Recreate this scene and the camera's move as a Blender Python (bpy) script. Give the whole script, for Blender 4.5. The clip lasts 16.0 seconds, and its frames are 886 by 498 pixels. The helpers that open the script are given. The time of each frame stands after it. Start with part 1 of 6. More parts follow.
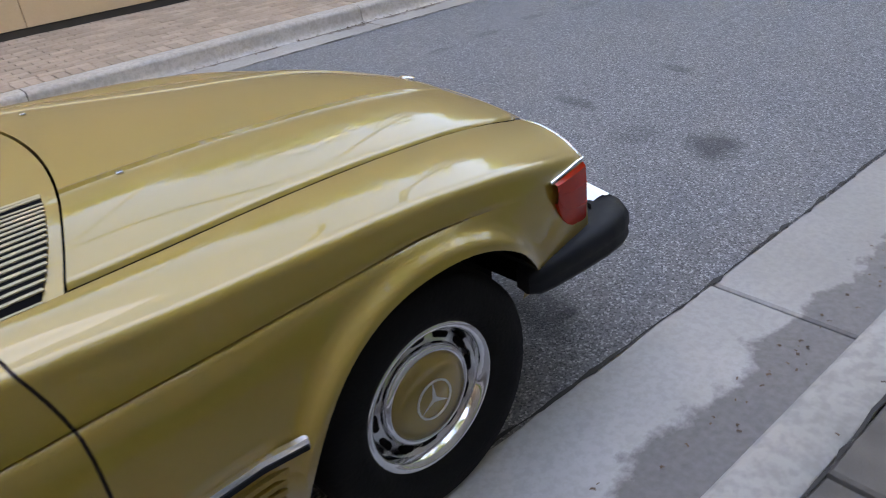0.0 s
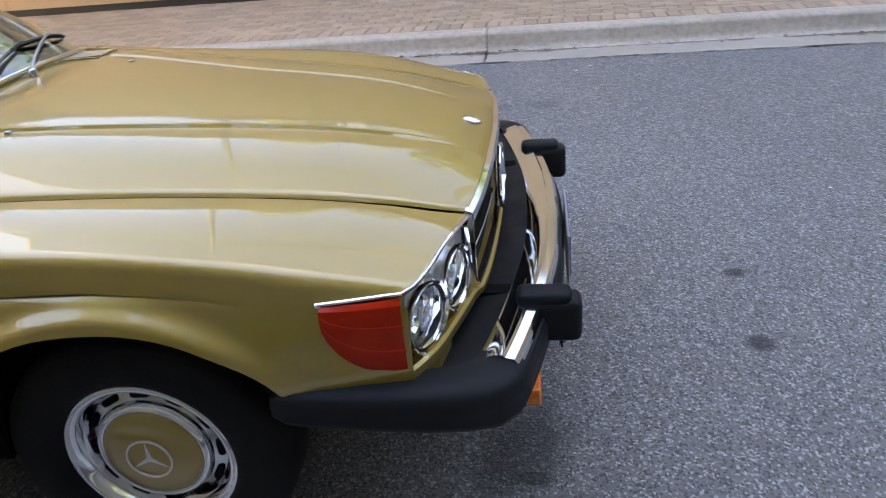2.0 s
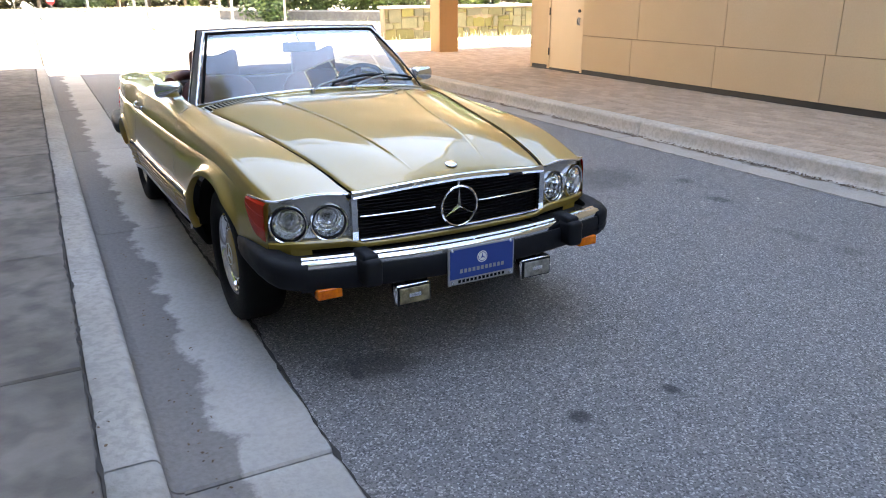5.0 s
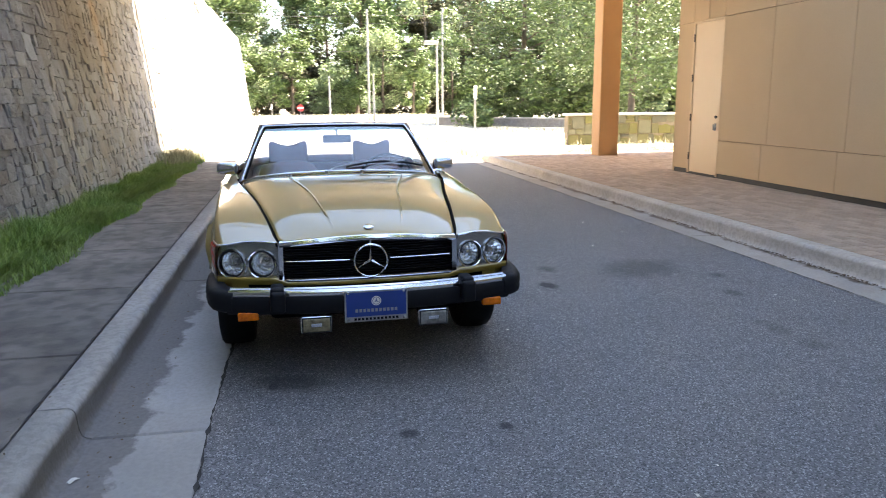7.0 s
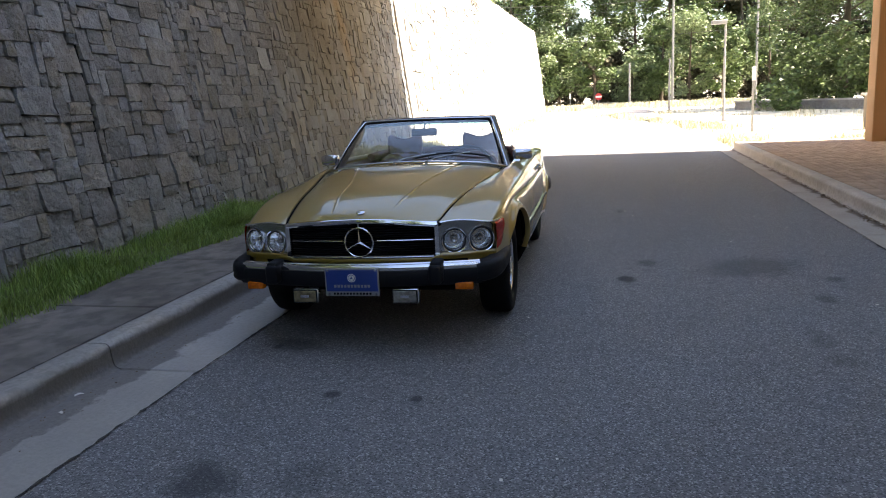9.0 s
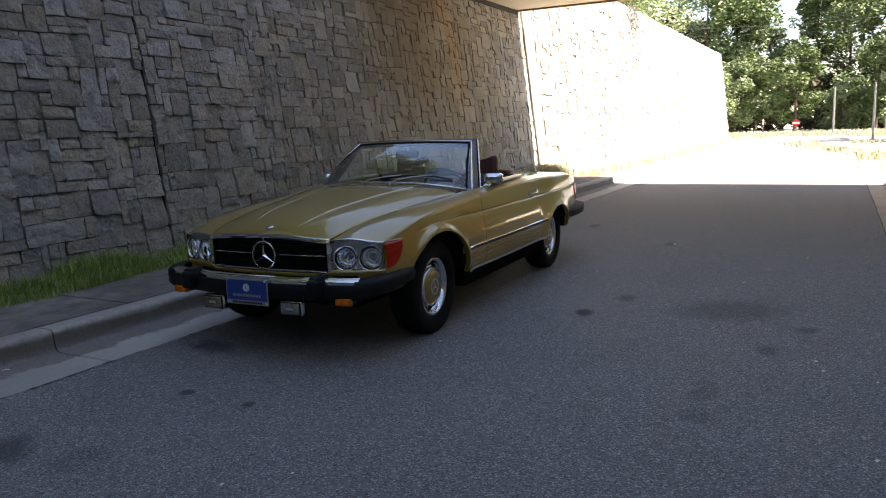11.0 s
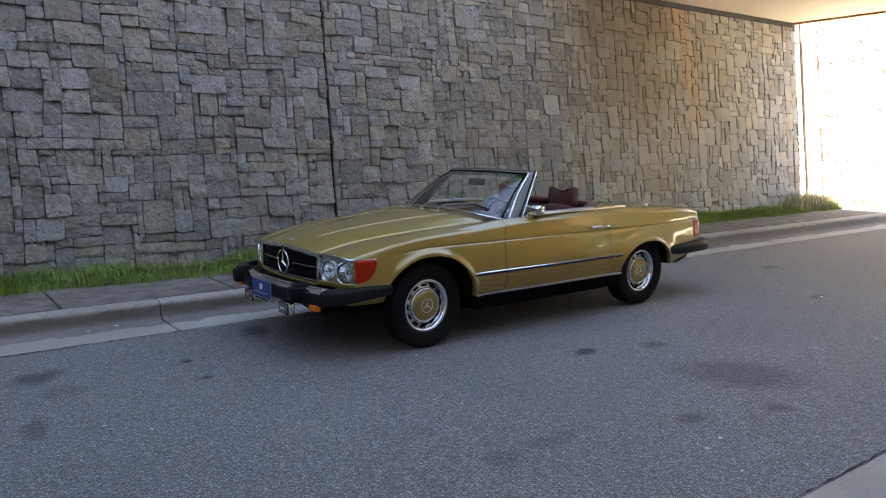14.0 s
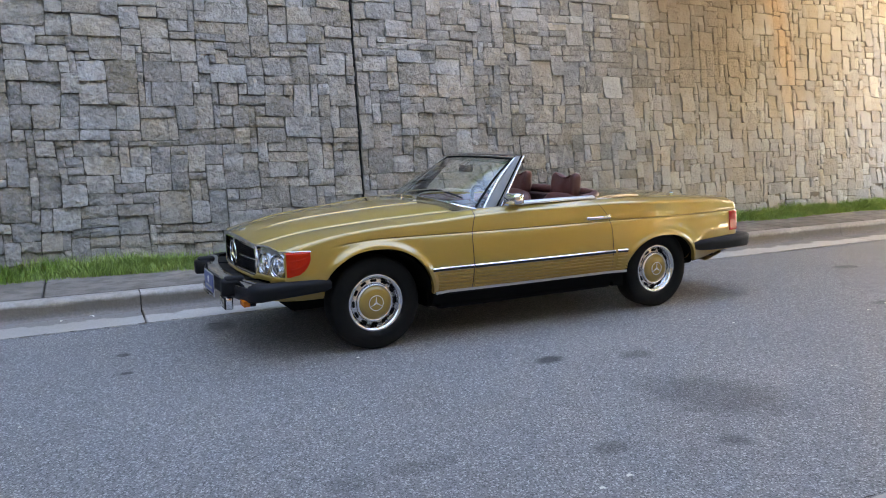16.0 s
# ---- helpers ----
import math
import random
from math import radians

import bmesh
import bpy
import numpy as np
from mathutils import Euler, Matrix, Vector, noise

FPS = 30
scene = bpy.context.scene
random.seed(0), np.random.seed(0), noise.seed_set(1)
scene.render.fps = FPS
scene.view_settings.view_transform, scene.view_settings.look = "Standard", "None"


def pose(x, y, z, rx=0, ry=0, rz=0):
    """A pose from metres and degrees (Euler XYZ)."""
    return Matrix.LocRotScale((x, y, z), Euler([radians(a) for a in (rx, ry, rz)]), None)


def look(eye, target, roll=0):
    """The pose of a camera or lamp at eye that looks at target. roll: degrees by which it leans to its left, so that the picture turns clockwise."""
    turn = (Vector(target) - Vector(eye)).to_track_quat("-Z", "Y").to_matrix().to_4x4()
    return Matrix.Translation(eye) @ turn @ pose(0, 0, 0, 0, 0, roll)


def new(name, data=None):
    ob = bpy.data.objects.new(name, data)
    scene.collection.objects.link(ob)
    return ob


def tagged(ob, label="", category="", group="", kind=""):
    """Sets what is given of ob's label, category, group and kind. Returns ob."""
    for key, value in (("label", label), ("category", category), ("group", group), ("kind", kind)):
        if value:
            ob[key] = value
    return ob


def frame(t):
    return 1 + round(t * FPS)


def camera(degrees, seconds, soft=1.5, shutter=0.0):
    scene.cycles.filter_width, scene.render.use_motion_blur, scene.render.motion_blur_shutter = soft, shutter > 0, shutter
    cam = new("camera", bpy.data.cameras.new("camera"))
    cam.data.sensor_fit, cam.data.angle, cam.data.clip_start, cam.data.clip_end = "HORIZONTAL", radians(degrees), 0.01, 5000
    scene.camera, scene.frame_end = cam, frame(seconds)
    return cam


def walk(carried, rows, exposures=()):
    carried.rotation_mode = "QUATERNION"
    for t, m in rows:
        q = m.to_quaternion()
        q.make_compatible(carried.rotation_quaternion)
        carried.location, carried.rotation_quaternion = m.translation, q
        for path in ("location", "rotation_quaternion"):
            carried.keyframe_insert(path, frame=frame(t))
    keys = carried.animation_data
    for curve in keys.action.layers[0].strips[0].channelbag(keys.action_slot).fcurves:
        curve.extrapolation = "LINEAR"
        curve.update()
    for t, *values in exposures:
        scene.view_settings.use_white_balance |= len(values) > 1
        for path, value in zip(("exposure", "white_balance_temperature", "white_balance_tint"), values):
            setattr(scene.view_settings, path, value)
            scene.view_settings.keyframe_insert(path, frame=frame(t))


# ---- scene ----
cam = camera(61.08, 16.0, soft=1.0, shutter=0.2)
PATH = [
    (0, (-0.78, -1.893, 1.456), (0.312, -0.523, 0.492), -6.4),
    (0.5, (-0.316, -1.919, 1.425), (0.54, -0.4, 0.445), -4.8),
    (1, (0.1, -1.85, 1.394), (0.657, -0.18, 0.445), -4.2),
    (1.5, (0.518, -1.851, 1.386), (0.72, -0.1, 0.442), -6.0),
    (2, (0.908, -1.907, 1.416), (0.595, -0.166, 0.484), -5.6),
    (2.5, (1.293, -1.813, 1.425), (0.574, -0.194, 0.496), -3.5),
    (3, (1.754, -1.821, 1.455), (0.717, -0.362, 0.563), -4.9),
    (3.5, (2.187, -1.711, 1.449), (0.917, -0.413, 0.61), -1.6),
    (6, (4.005, -1.058, 1.479), (2.196, -0.362, 0.987), -2.7),
    (6.5, (4.261, -0.702, 1.415), (2.399, -0.099, 1.001), -2.1),
    (7, (4.528, -0.331, 1.422), (2.602, 0.041, 1.032), -0.4),
    (7.5, (4.653, 0.096, 1.405), (2.693, 0.225, 1.028), -0.6),
    (8, (4.764, 0.568, 1.409), (2.794, 0.498, 1.069), -1.2),
    (8.5, (4.814, 1.023, 1.4), (2.868, 0.732, 1.041), -1.3),
    (9, (4.789, 1.464, 1.413), (2.88, 1.017, 1.017), -2.8),
    (11.5, (4.064, 3.568, 1.348), (2.39, 2.524, 1.018), -1.2),
    (12, (3.854, 4.004, 1.408), (2.267, 2.843, 1.043), -0.7),
    (12.5, (3.642, 4.301, 1.436), (2.123, 3.052, 1.073), 0.5),
    (13, (3.41, 4.565, 1.47), (1.996, 3.191, 1.133), -1.3),
    (13.5, (3.234, 4.938, 1.489), (1.955, 3.437, 1.156), 0.4),
    (14, (3.04, 5.18, 1.493), (1.872, 3.581, 1.211), 0.0),
    (14.5, (2.8, 5.373, 1.504), (1.695, 3.731, 1.211), -2.0),
    (15, (2.541, 5.609, 1.5), (1.51, 3.922, 1.195), -0.1),
    (15.5, (2.214, 5.611, 1.478), (1.251, 3.883, 1.182), 1.7),
    (16, (1.71, 5.368, 1.392), (0.843, 3.589, 1.099), -0.9),
]
walk(cam, [(t, look(eye, target, roll)) for t, eye, target, roll in PATH],
     [(0.0, 4.26, 8900, 21), (1.0, 4.34, 8900, 21), (2.0, 4.34, 8500, 21), (3.5, 4.20, 8150, 19), (6.0, 4.08, 7700, 16), (7.0, 3.60, 7450, 16), (8.0, 3.21, 7450, 16), (9.0, 2.74, 7450, 17), (11.5, 2.45, 7450, 17),
      (13.0, 2.60, 7450, 17), (14.0, 3.42, 7600, 16), (15.0, 3.95, 7800, 16), (16.0, 4.29, 7900, 16)])

# ---- light: clear sky and one sun from beyond the building ----
SUN_UP, SUN_FROM = 52.0, 91.0     # degrees above the horizon; direction it stands in, anticlockwise from +x
world = bpy.data.worlds.new("sky")
scene.world = world
world.use_nodes = True
wn = world.node_tree.nodes
sky = wn.new("ShaderNodeTexSky")
sky.sky_type = "NISHITA"
sky.sun_disc = False
sky.sun_elevation = radians(SUN_UP)
sky.sun_rotation = radians(90.0 - SUN_FROM)
sky.air_density, sky.dust_density, sky.ozone_density = 1.0, 0.4, 1.0
world.node_tree.links.new(sky.outputs[0], wn["Background"].inputs["Color"])
wn["Background"].inputs["Strength"].default_value = 0.074
sun_data = bpy.data.lights.new("sun", "SUN")
sun_data.energy, sun_data.angle, sun_data.color = 5.0, radians(0.6), (1.0, 0.95, 0.87)
sun = new("sun", sun_data)
sa, sz = radians(SUN_FROM), radians(SUN_UP)
sun.matrix_world = look((20 * math.cos(sa), 20 * math.sin(sa), 25), (20 * math.cos(sa) - math.cos(sz) * math.cos(sa), 20 * math.sin(sa) - math.cos(sz) * math.sin(sa), 25 - math.sin(sz)))


# ---- materials ----
def material(name, base, rough=0.6, metal=0.0, second=None, scale=4.0, amount=0.5, fine=None, fine_scale=60.0, fine_amount=0.4,
             bump=0.0, bump_scale=40.0, deep=0.01, spread=0.0, coat=0.0, coat_rough=0.03, spec=0.5, rough_var=0.0, island=False, tint=0.0):
    """A surface with variation at a large and a small scale, relief, and a random shift from piece to piece."""
    m = bpy.data.materials.new(name)
    m.use_nodes = True
    t = m.node_tree
    n, link = t.nodes, t.links.new
    b = n["Principled BSDF"]
    b.inputs["Roughness"].default_value, b.inputs["Metallic"].default_value = rough, metal
    b.inputs["Coat Weight"].default_value, b.inputs["Coat Roughness"].default_value = coat, coat_rough
    b.inputs["Specular IOR Level"].default_value = spec
    co = n.new("ShaderNodeTexCoord")

    def tex(sc, detail=5.0):
        x = n.new("ShaderNodeTexNoise")
        x.inputs["Scale"].default_value, x.inputs["Detail"].default_value, x.inputs["Roughness"].default_value = sc, detail, 0.6
        link(co.outputs["Object"], x.inputs["Vector"])
        return x.outputs["Fac"]

    def ramp(fac, lo, hi):
        r = n.new("ShaderNodeMapRange")
        r.inputs["From Min"].default_value, r.inputs["From Max"].default_value = lo, hi
        link(fac, r.inputs["Value"])
        return r.outputs[0]

    def mix(fac, a, c, k=1.0):
        x = n.new("ShaderNodeMix")
        x.data_type = "RGBA"
        if k != 1.0:
            q = n.new("ShaderNodeMath")
            q.operation = "MULTIPLY"
            q.inputs[1].default_value = k
            link(fac, q.inputs[0])
            fac = q.outputs[0]
        link(fac, x.inputs["Factor"])
        for s, v in ((x.inputs[6], a), (x.inputs[7], c)):
            if isinstance(v, tuple):
                s.default_value = (*v, 1)
            else:
                link(v, s)
        return x.outputs[2]

    colour = base
    big = ramp(tex(scale), 0.35, 0.68)
    colour = mix(big, base, second if second else tuple(c * 0.8 for c in base), amount)
    if fine:
        colour = mix(ramp(tex(fine_scale, 2.0), 0.42, 0.62), colour, fine, fine_amount)
    if spread:
        if island:
            g = n.new("ShaderNodeNewGeometry")
            rnd = g.outputs["Random Per Island"]
        else:
            g = n.new("ShaderNodeObjectInfo")
            rnd = g.outputs["Random"]
        h = n.new("ShaderNodeHueSaturation")
        v = n.new("ShaderNodeMapRange")
        v.inputs["To Min"].default_value, v.inputs["To Max"].default_value = 1 - spread, 1 + spread
        link(rnd, v.inputs["Value"])
        link(v.outputs[0], h.inputs["Value"])
        if tint:
            q = n.new("ShaderNodeMath")
            q.operation = "MULTIPLY"
            q.inputs[1].default_value = 7.31
            fr_ = n.new("ShaderNodeMath")
            fr_.operation = "FRACT"
            sat = n.new("ShaderNodeMapRange")
            sat.inputs["To Min"].default_value, sat.inputs["To Max"].default_value = 1 - tint, 1 + tint
            link(rnd, q.inputs[0])
            link(q.outputs[0], fr_.inputs[0])
            link(fr_.outputs[0], sat.inputs["Value"])
            link(sat.outputs[0], h.inputs["Saturation"])
        link(colour, h.inputs["Color"])
        colour = h.outputs[0]
    link(colour, b.inputs["Base Color"])
    if rough_var:
        rr = n.new("ShaderNodeMapRange")
        rr.inputs["To Min"].default_value, rr.inputs["To Max"].default_value = rough - rough_var, min(1, rough + rough_var)
        link(big, rr.inputs["Value"])
        link(rr.outputs[0], b.inputs["Roughness"])
    if bump:
        bp = n.new("ShaderNodeBump")
        bp.inputs["Strength"].default_value, bp.inputs["Distance"].default_value = bump, deep
        link(tex(bump_scale, 6.0), bp.inputs["Height"])
        link(bp.outputs[0], b.inputs["Normal"])
    return m


def blot(m, spots, dark, soft=0.35):
    """Oil and patch stains with a shape of their own: (x, y, half length, half width, turn, strength)."""
    t = m.node_tree
    n, link = t.nodes, t.links.new
    b = n["Principled BSDF"]
    colour = b.inputs["Base Color"].links[0].from_socket
    geo = n.new("ShaderNodeNewGeometry")
    wob = n.new("ShaderNodeTexNoise")
    wob.inputs["Scale"].default_value, wob.inputs["Detail"].default_value = 9.0, 4.0
    link(geo.outputs["Position"], wob.inputs["Vector"])
    total = None
    for x, y, a, c, turn, k in spots:
        mp = n.new("ShaderNodeMapping")
        mp.vector_type = "TEXTURE"
        mp.inputs["Location"].default_value = (x, y, 0)
        mp.inputs["Rotation"].default_value = (0, 0, radians(turn))
        mp.inputs["Scale"].default_value = (a, c, 5)
        link(geo.outputs["Position"], mp.inputs["Vector"])
        ln = n.new("ShaderNodeVectorMath")
        ln.operation = "LENGTH"
        link(mp.outputs[0], ln.inputs[0])
        ad = n.new("ShaderNodeMath")
        ad.operation = "MULTIPLY_ADD"
        ad.inputs[1].default_value = 1.1
        link(wob.outputs["Fac"], ad.inputs[0])
        link(ln.outputs["Value"], ad.inputs[2])
        r = n.new("ShaderNodeMapRange")
        r.inputs["From Min"].default_value, r.inputs["From Max"].default_value = 1.55 + soft, 1.55 - soft
        r.inputs["To Max"].default_value = k
        link(ad.outputs[0], r.inputs["Value"])
        if total is None:
            total = r.outputs[0]
        else:
            mx = n.new("ShaderNodeMath")
            mx.operation = "MAXIMUM"
            link(total, mx.inputs[0])
            link(r.outputs[0], mx.inputs[1])
            total = mx.outputs[0]
    x = n.new("ShaderNodeMix")
    x.data_type = "RGBA"
    link(total, x.inputs["Factor"])
    link(colour, x.inputs[6])
    x.inputs[7].default_value = (*dark, 1)
    link(x.outputs[2], b.inputs["Base Color"])


def speckle(m, light, dark, scale, k):
    """Stone chips of a centimetre or less, each of its own brightness."""
    t = m.node_tree
    n, link = t.nodes, t.links.new
    b = n["Principled BSDF"]
    colour = b.inputs["Base Color"].links[0].from_socket
    co = n.new("ShaderNodeTexCoord")
    vo = n.new("ShaderNodeTexVoronoi")
    vo.inputs["Scale"].default_value = scale
    link(co.outputs["Object"], vo.inputs["Vector"])
    sep = n.new("ShaderNodeSeparateColor")
    link(vo.outputs["Color"], sep.inputs[0])
    for chan, lo, hi, shade in ((0, 0.70, 0.95, light), (1, 0.62, 0.85, dark)):
        r = n.new("ShaderNodeMapRange")
        r.inputs["From Min"].default_value, r.inputs["From Max"].default_value, r.inputs["To Max"].default_value = lo, hi, k
        link(sep.outputs[chan], r.inputs["Value"])
        x = n.new("ShaderNodeMix")
        x.data_type = "RGBA"
        link(r.outputs[0], x.inputs["Factor"])
        link(colour, x.inputs[6])
        x.inputs[7].default_value = (*shade, 1)
        colour = x.outputs[2]
    link(colour, b.inputs["Base Color"])


M_ASPHALT = material("asphalt", (0.19, 0.187, 0.19), 0.80, second=(0.16, 0.158, 0.162), scale=0.9, amount=0.8, bump=1.0, bump_scale=110.0)
speckle(M_ASPHALT, (0.48, 0.475, 0.475), (0.055, 0.055, 0.058), 155.0, 0.78)
blot(M_ASPHALT, [(-1.3, 2.5, 0.36, 0.27, 126, 0.42), (-0.88, 1.55, 0.10, 0.06, 20, 0.85), (-1.43, 1.72, 0.11, 0.08, 0, 0.5), (2.4, -0.1, 0.16, 0.12, 30, 0.65),
                 (0.80, -0.40, 0.17, 0.10, 70, 0.6), (0.80, 2.60, 0.10, 0.08, 0, 0.3), (0.50, 2.58, 0.12, 0.07, 0, 0.3), (-0.36, 2.81, 0.09, 0.06, 0, 0.5),
                 (-0.9, 3.0, 0.08, 0.06, 0, 0.5), (2.55, 0.88, 0.16, 0.06, 80, 0.45), (3.40, 0.76, 0.12, 0.05, 70, 0.4), (2.96, 2.55, 0.12, 0.05, 0, 0.28),
                 (3.5, 2.6, 0.12, 0.06, 0, 0.28), (4.13, 2.66, 0.16, 0.06, 0, 0.28), (4.62, 2.53, 0.18, 0.08, 0, 0.25), (1.52, 0.53, 0.04, 0.03, 0, 0.8),
                 (1.51, 0.10, 0.04, 0.04, 0, 0.8), (0.83, -0.50, 0.05, 0.03, 0, 0.8), (-4.17, 1.53, 0.10, 0.05, 0, 0.5), (2.3, 0.3, 0.14, 0.10, 0, 0.3),
                 (0.37, 2.57, 0.10, 0.05, 0, 0.25), (-5.4, 0.3, 0.14, 0.08, 0, 0.5)], (0.026, 0.026, 0.028))
M_CONCRETE = material("pale_concrete", (0.47, 0.455, 0.43), 0.85, second=(0.29, 0.27, 0.245), scale=1.8, amount=0.8, fine=(0.20, 0.185, 0.165), fine_scale=30.0, fine_amount=0.32, bump=0.5, bump_scale=60.0, spread=0.06)
M_KERB = material("kerb_concrete", (0.38, 0.36, 0.335), 0.85, second=(0.27, 0.25, 0.225), scale=1.6, amount=0.85, fine=(0.17, 0.16, 0.145), fine_scale=26.0, fine_amount=0.4, bump=0.5, bump_scale=60.0, spread=0.06)
M_KERB_R = material("tan_kerb_concrete", (0.53, 0.475, 0.415), 0.85, second=(0.40, 0.35, 0.30), scale=1.5, amount=0.8, fine=(0.22, 0.19, 0.16), fine_scale=30.0, fine_amount=0.32, bump=0.5, bump_scale=60.0, spread=0.06)
M_WALK = material("worn_concrete", (0.218, 0.196, 0.174), 0.9, second=(0.112, 0.096, 0.082), scale=1.7, amount=0.9, fine=(0.07, 0.063, 0.056), fine_scale=6.0, fine_amount=0.6, bump=0.5, bump_scale=70.0, spread=0.07)
M_JOINT = material("dark_joint", (0.045, 0.04, 0.036), 0.95, scale=12.0)
M_STONE = material("granite_block", (0.282, 0.272, 0.260), 0.85, second=(0.210, 0.188, 0.152), scale=2.6, amount=0.7, fine=(0.165, 0.155, 0.142), fine_scale=8.0, fine_amount=0.5, bump=1.0, bump_scale=13.0, deep=0.055, spread=0.24, tint=0.95)
M_STONE_JOINED = material("granite_blocks", (0.282, 0.272, 0.260), 0.85, second=(0.210, 0.188, 0.152), scale=2.6, amount=0.7, fine=(0.165, 0.155, 0.142), fine_scale=8.0, fine_amount=0.5, bump=1.0, bump_scale=13.0, deep=0.055, spread=0.24, tint=0.95, island=True)
M_MORTAR = material("grey_mortar", (0.17, 0.16, 0.148), 0.95, second=(0.09, 0.085, 0.077), scale=7.0, amount=0.9, bump=0.6, bump_scale=50.0)
M_TAN = material("tan_stucco", (0.56, 0.41, 0.255), 0.85, second=(0.50, 0.36, 0.22), scale=0.7, amount=0.7, fine=(0.50, 0.36, 0.22), fine_scale=45.0, fine_amount=0.3, bump=0.25, bump_scale=160.0)
M_TAN_JOINT = material("tan_joint_filler", (0.27, 0.19, 0.11), 0.9, second=(0.20, 0.14, 0.08), scale=2.0)
M_TAN_DOOR = material("tan_painted_steel", (0.60, 0.43, 0.26), 0.5, second=(0.56, 0.40, 0.24), scale=2.0, amount=0.5, bump=0.05, bump_scale=90.0)
M_COLUMN = material("ochre_stucco", (0.39, 0.23, 0.115), 0.8, second=(0.33, 0.195, 0.095), scale=1.5, amount=0.6, bump=0.25, bump_scale=150.0)
M_SOFFIT = material("cream_soffit", (0.66, 0.58, 0.465), 0.85, second=(0.60, 0.525, 0.415), scale=0.6, amount=0.6, bump=0.15, bump_scale=120.0)
M_BASE = material("black_base_strip", (0.025, 0.023, 0.021), 0.7, second=(0.04, 0.037, 0.033), scale=3.0)
M_PAVER = material("tan_brick_paver", (0.42, 0.315, 0.23), 0.85, second=(0.36, 0.262, 0.188), scale=2.0, amount=0.6, fine=(0.30, 0.19, 0.13), fine_scale=50.0, fine_amount=0.35, bump=0.4, bump_scale=80.0, spread=0.16)
M_PAVER_JOINED = material("tan_brick_pavers", (0.42, 0.315, 0.23), 0.85, second=(0.36, 0.262, 0.188), scale=2.0, amount=0.6, fine=(0.30, 0.19, 0.13), fine_scale=50.0, fine_amount=0.35, bump=0.4, bump_scale=80.0, spread=0.16, island=True)
M_GRASS = material("grass_blades", (0.155, 0.27, 0.045), 0.6, second=(0.30, 0.37, 0.10), scale=2.2, amount=0.7, spread=0.35, island=True)
M_SOIL = material("soil", (0.105, 0.10, 0.05), 0.95, second=(0.085, 0.13, 0.035), scale=4.0, amount=0.8, bump=0.8, bump_scale=40.0)
M_DRY = material("dry_ground", (0.64, 0.60, 0.52), 0.95, second=(0.52, 0.48, 0.36), scale=0.25, amount=0.8, fine=(0.25, 0.24, 0.12), fine_scale=9.0, fine_amount=0.4, bump=0.6, bump_scale=10.0)
M_STRAW = material("dry_weeds", (0.44, 0.41, 0.28), 0.8, second=(0.26, 0.26, 0.15), scale=0.8, amount=0.7, spread=0.3, island=True)
M_LEAF = material("leaves", (0.066, 0.112, 0.03), 0.5, second=(0.115, 0.155, 0.055), scale=0.5, amount=0.8, spread=0.45, island=True)
# Darker than the leaves: the wood's inner shade is put into this colour.
M_UNDER_SHADED = material("undergrowth", (0.055, 0.06, 0.030), 0.8, second=(0.09, 0.075, 0.04), scale=0.3, amount=0.8, spread=0.5, island=True)
M_LEAF_LIGHT = material("light_leaves", (0.17, 0.24, 0.10), 0.5, second=(0.23, 0.27, 0.15), scale=0.5, amount=0.8, spread=0.4, island=True)
M_BARK = material("bark", (0.12, 0.095, 0.07), 0.9, second=(0.07, 0.055, 0.04), scale=5.0, amount=0.8, bump=0.8, bump_scale=20.0)
M_GALV = material("galvanised_steel", (0.24, 0.24, 0.235), 0.6, 0.2, scale=6.0)
M_WIRE = material("weathered_cable", (0.06, 0.06, 0.058), 0.7, scale=6.0)
M_RED = material("red_sign_paint", (0.50, 0.03, 0.03), 0.5, scale=6.0)
M_WHITE = material("white_paint", (0.78, 0.78, 0.76), 0.5, scale=6.0)
M_SKY_MIRROR = material("sky_mirror", (0.78, 0.78, 0.77), 0.03, 1.0, second=(0.72, 0.72, 0.71), scale=0.5)
for m in (M_STONE, M_STONE_JOINED):
    speckle(m, (0.44, 0.44, 0.44), (0.14, 0.13, 0.12), 46.0, 0.16)
M_STONE_WARM = material("warm_granite_blocks", (0.345, 0.332, 0.31), 0.85, second=(0.265, 0.243, 0.208), scale=2.2, amount=0.7, fine=(0.25, 0.225, 0.185), fine_scale=13.0, fine_amount=0.32, bump=1.0, bump_scale=24.0, deep=0.025, spread=0.23, tint=0.8, island=True)
M_TAN_MORTAR = material("tan_mortar", (0.15, 0.12, 0.085), 0.95, second=(0.085, 0.068, 0.05), scale=5.0, amount=0.8, bump=0.5, bump_scale=40.0)
# Lighter copy of the granite: the sun's brightness is put into the colour.
M_STONE_LIT = material("sunlit_granite_blocks", (0.56, 0.54, 0.50), 0.85, second=(0.45, 0.425, 0.38), scale=1.4, amount=0.8, fine=(0.30, 0.28, 0.25), fine_scale=18.0, fine_amount=0.35, bump=1.0, bump_scale=20.0, deep=0.02, spread=0.14, island=True)
M_STONE_MOSS = material("mossy_stone", (0.09, 0.084, 0.04), 0.9, second=(0.055, 0.056, 0.024), scale=2.0, amount=0.8, fine=(0.09, 0.08, 0.04), fine_scale=14.0, fine_amount=0.4, bump=0.8, bump_scale=24.0, deep=0.02, spread=0.25, tint=0.4, island=True)
# Mortar of the sunlit wall, lightened in its colour too.
M_MORTAR_LIT = material("sunlit_mortar", (0.30, 0.27, 0.235), 0.95, second=(0.20, 0.175, 0.145), scale=5.0, amount=0.8)


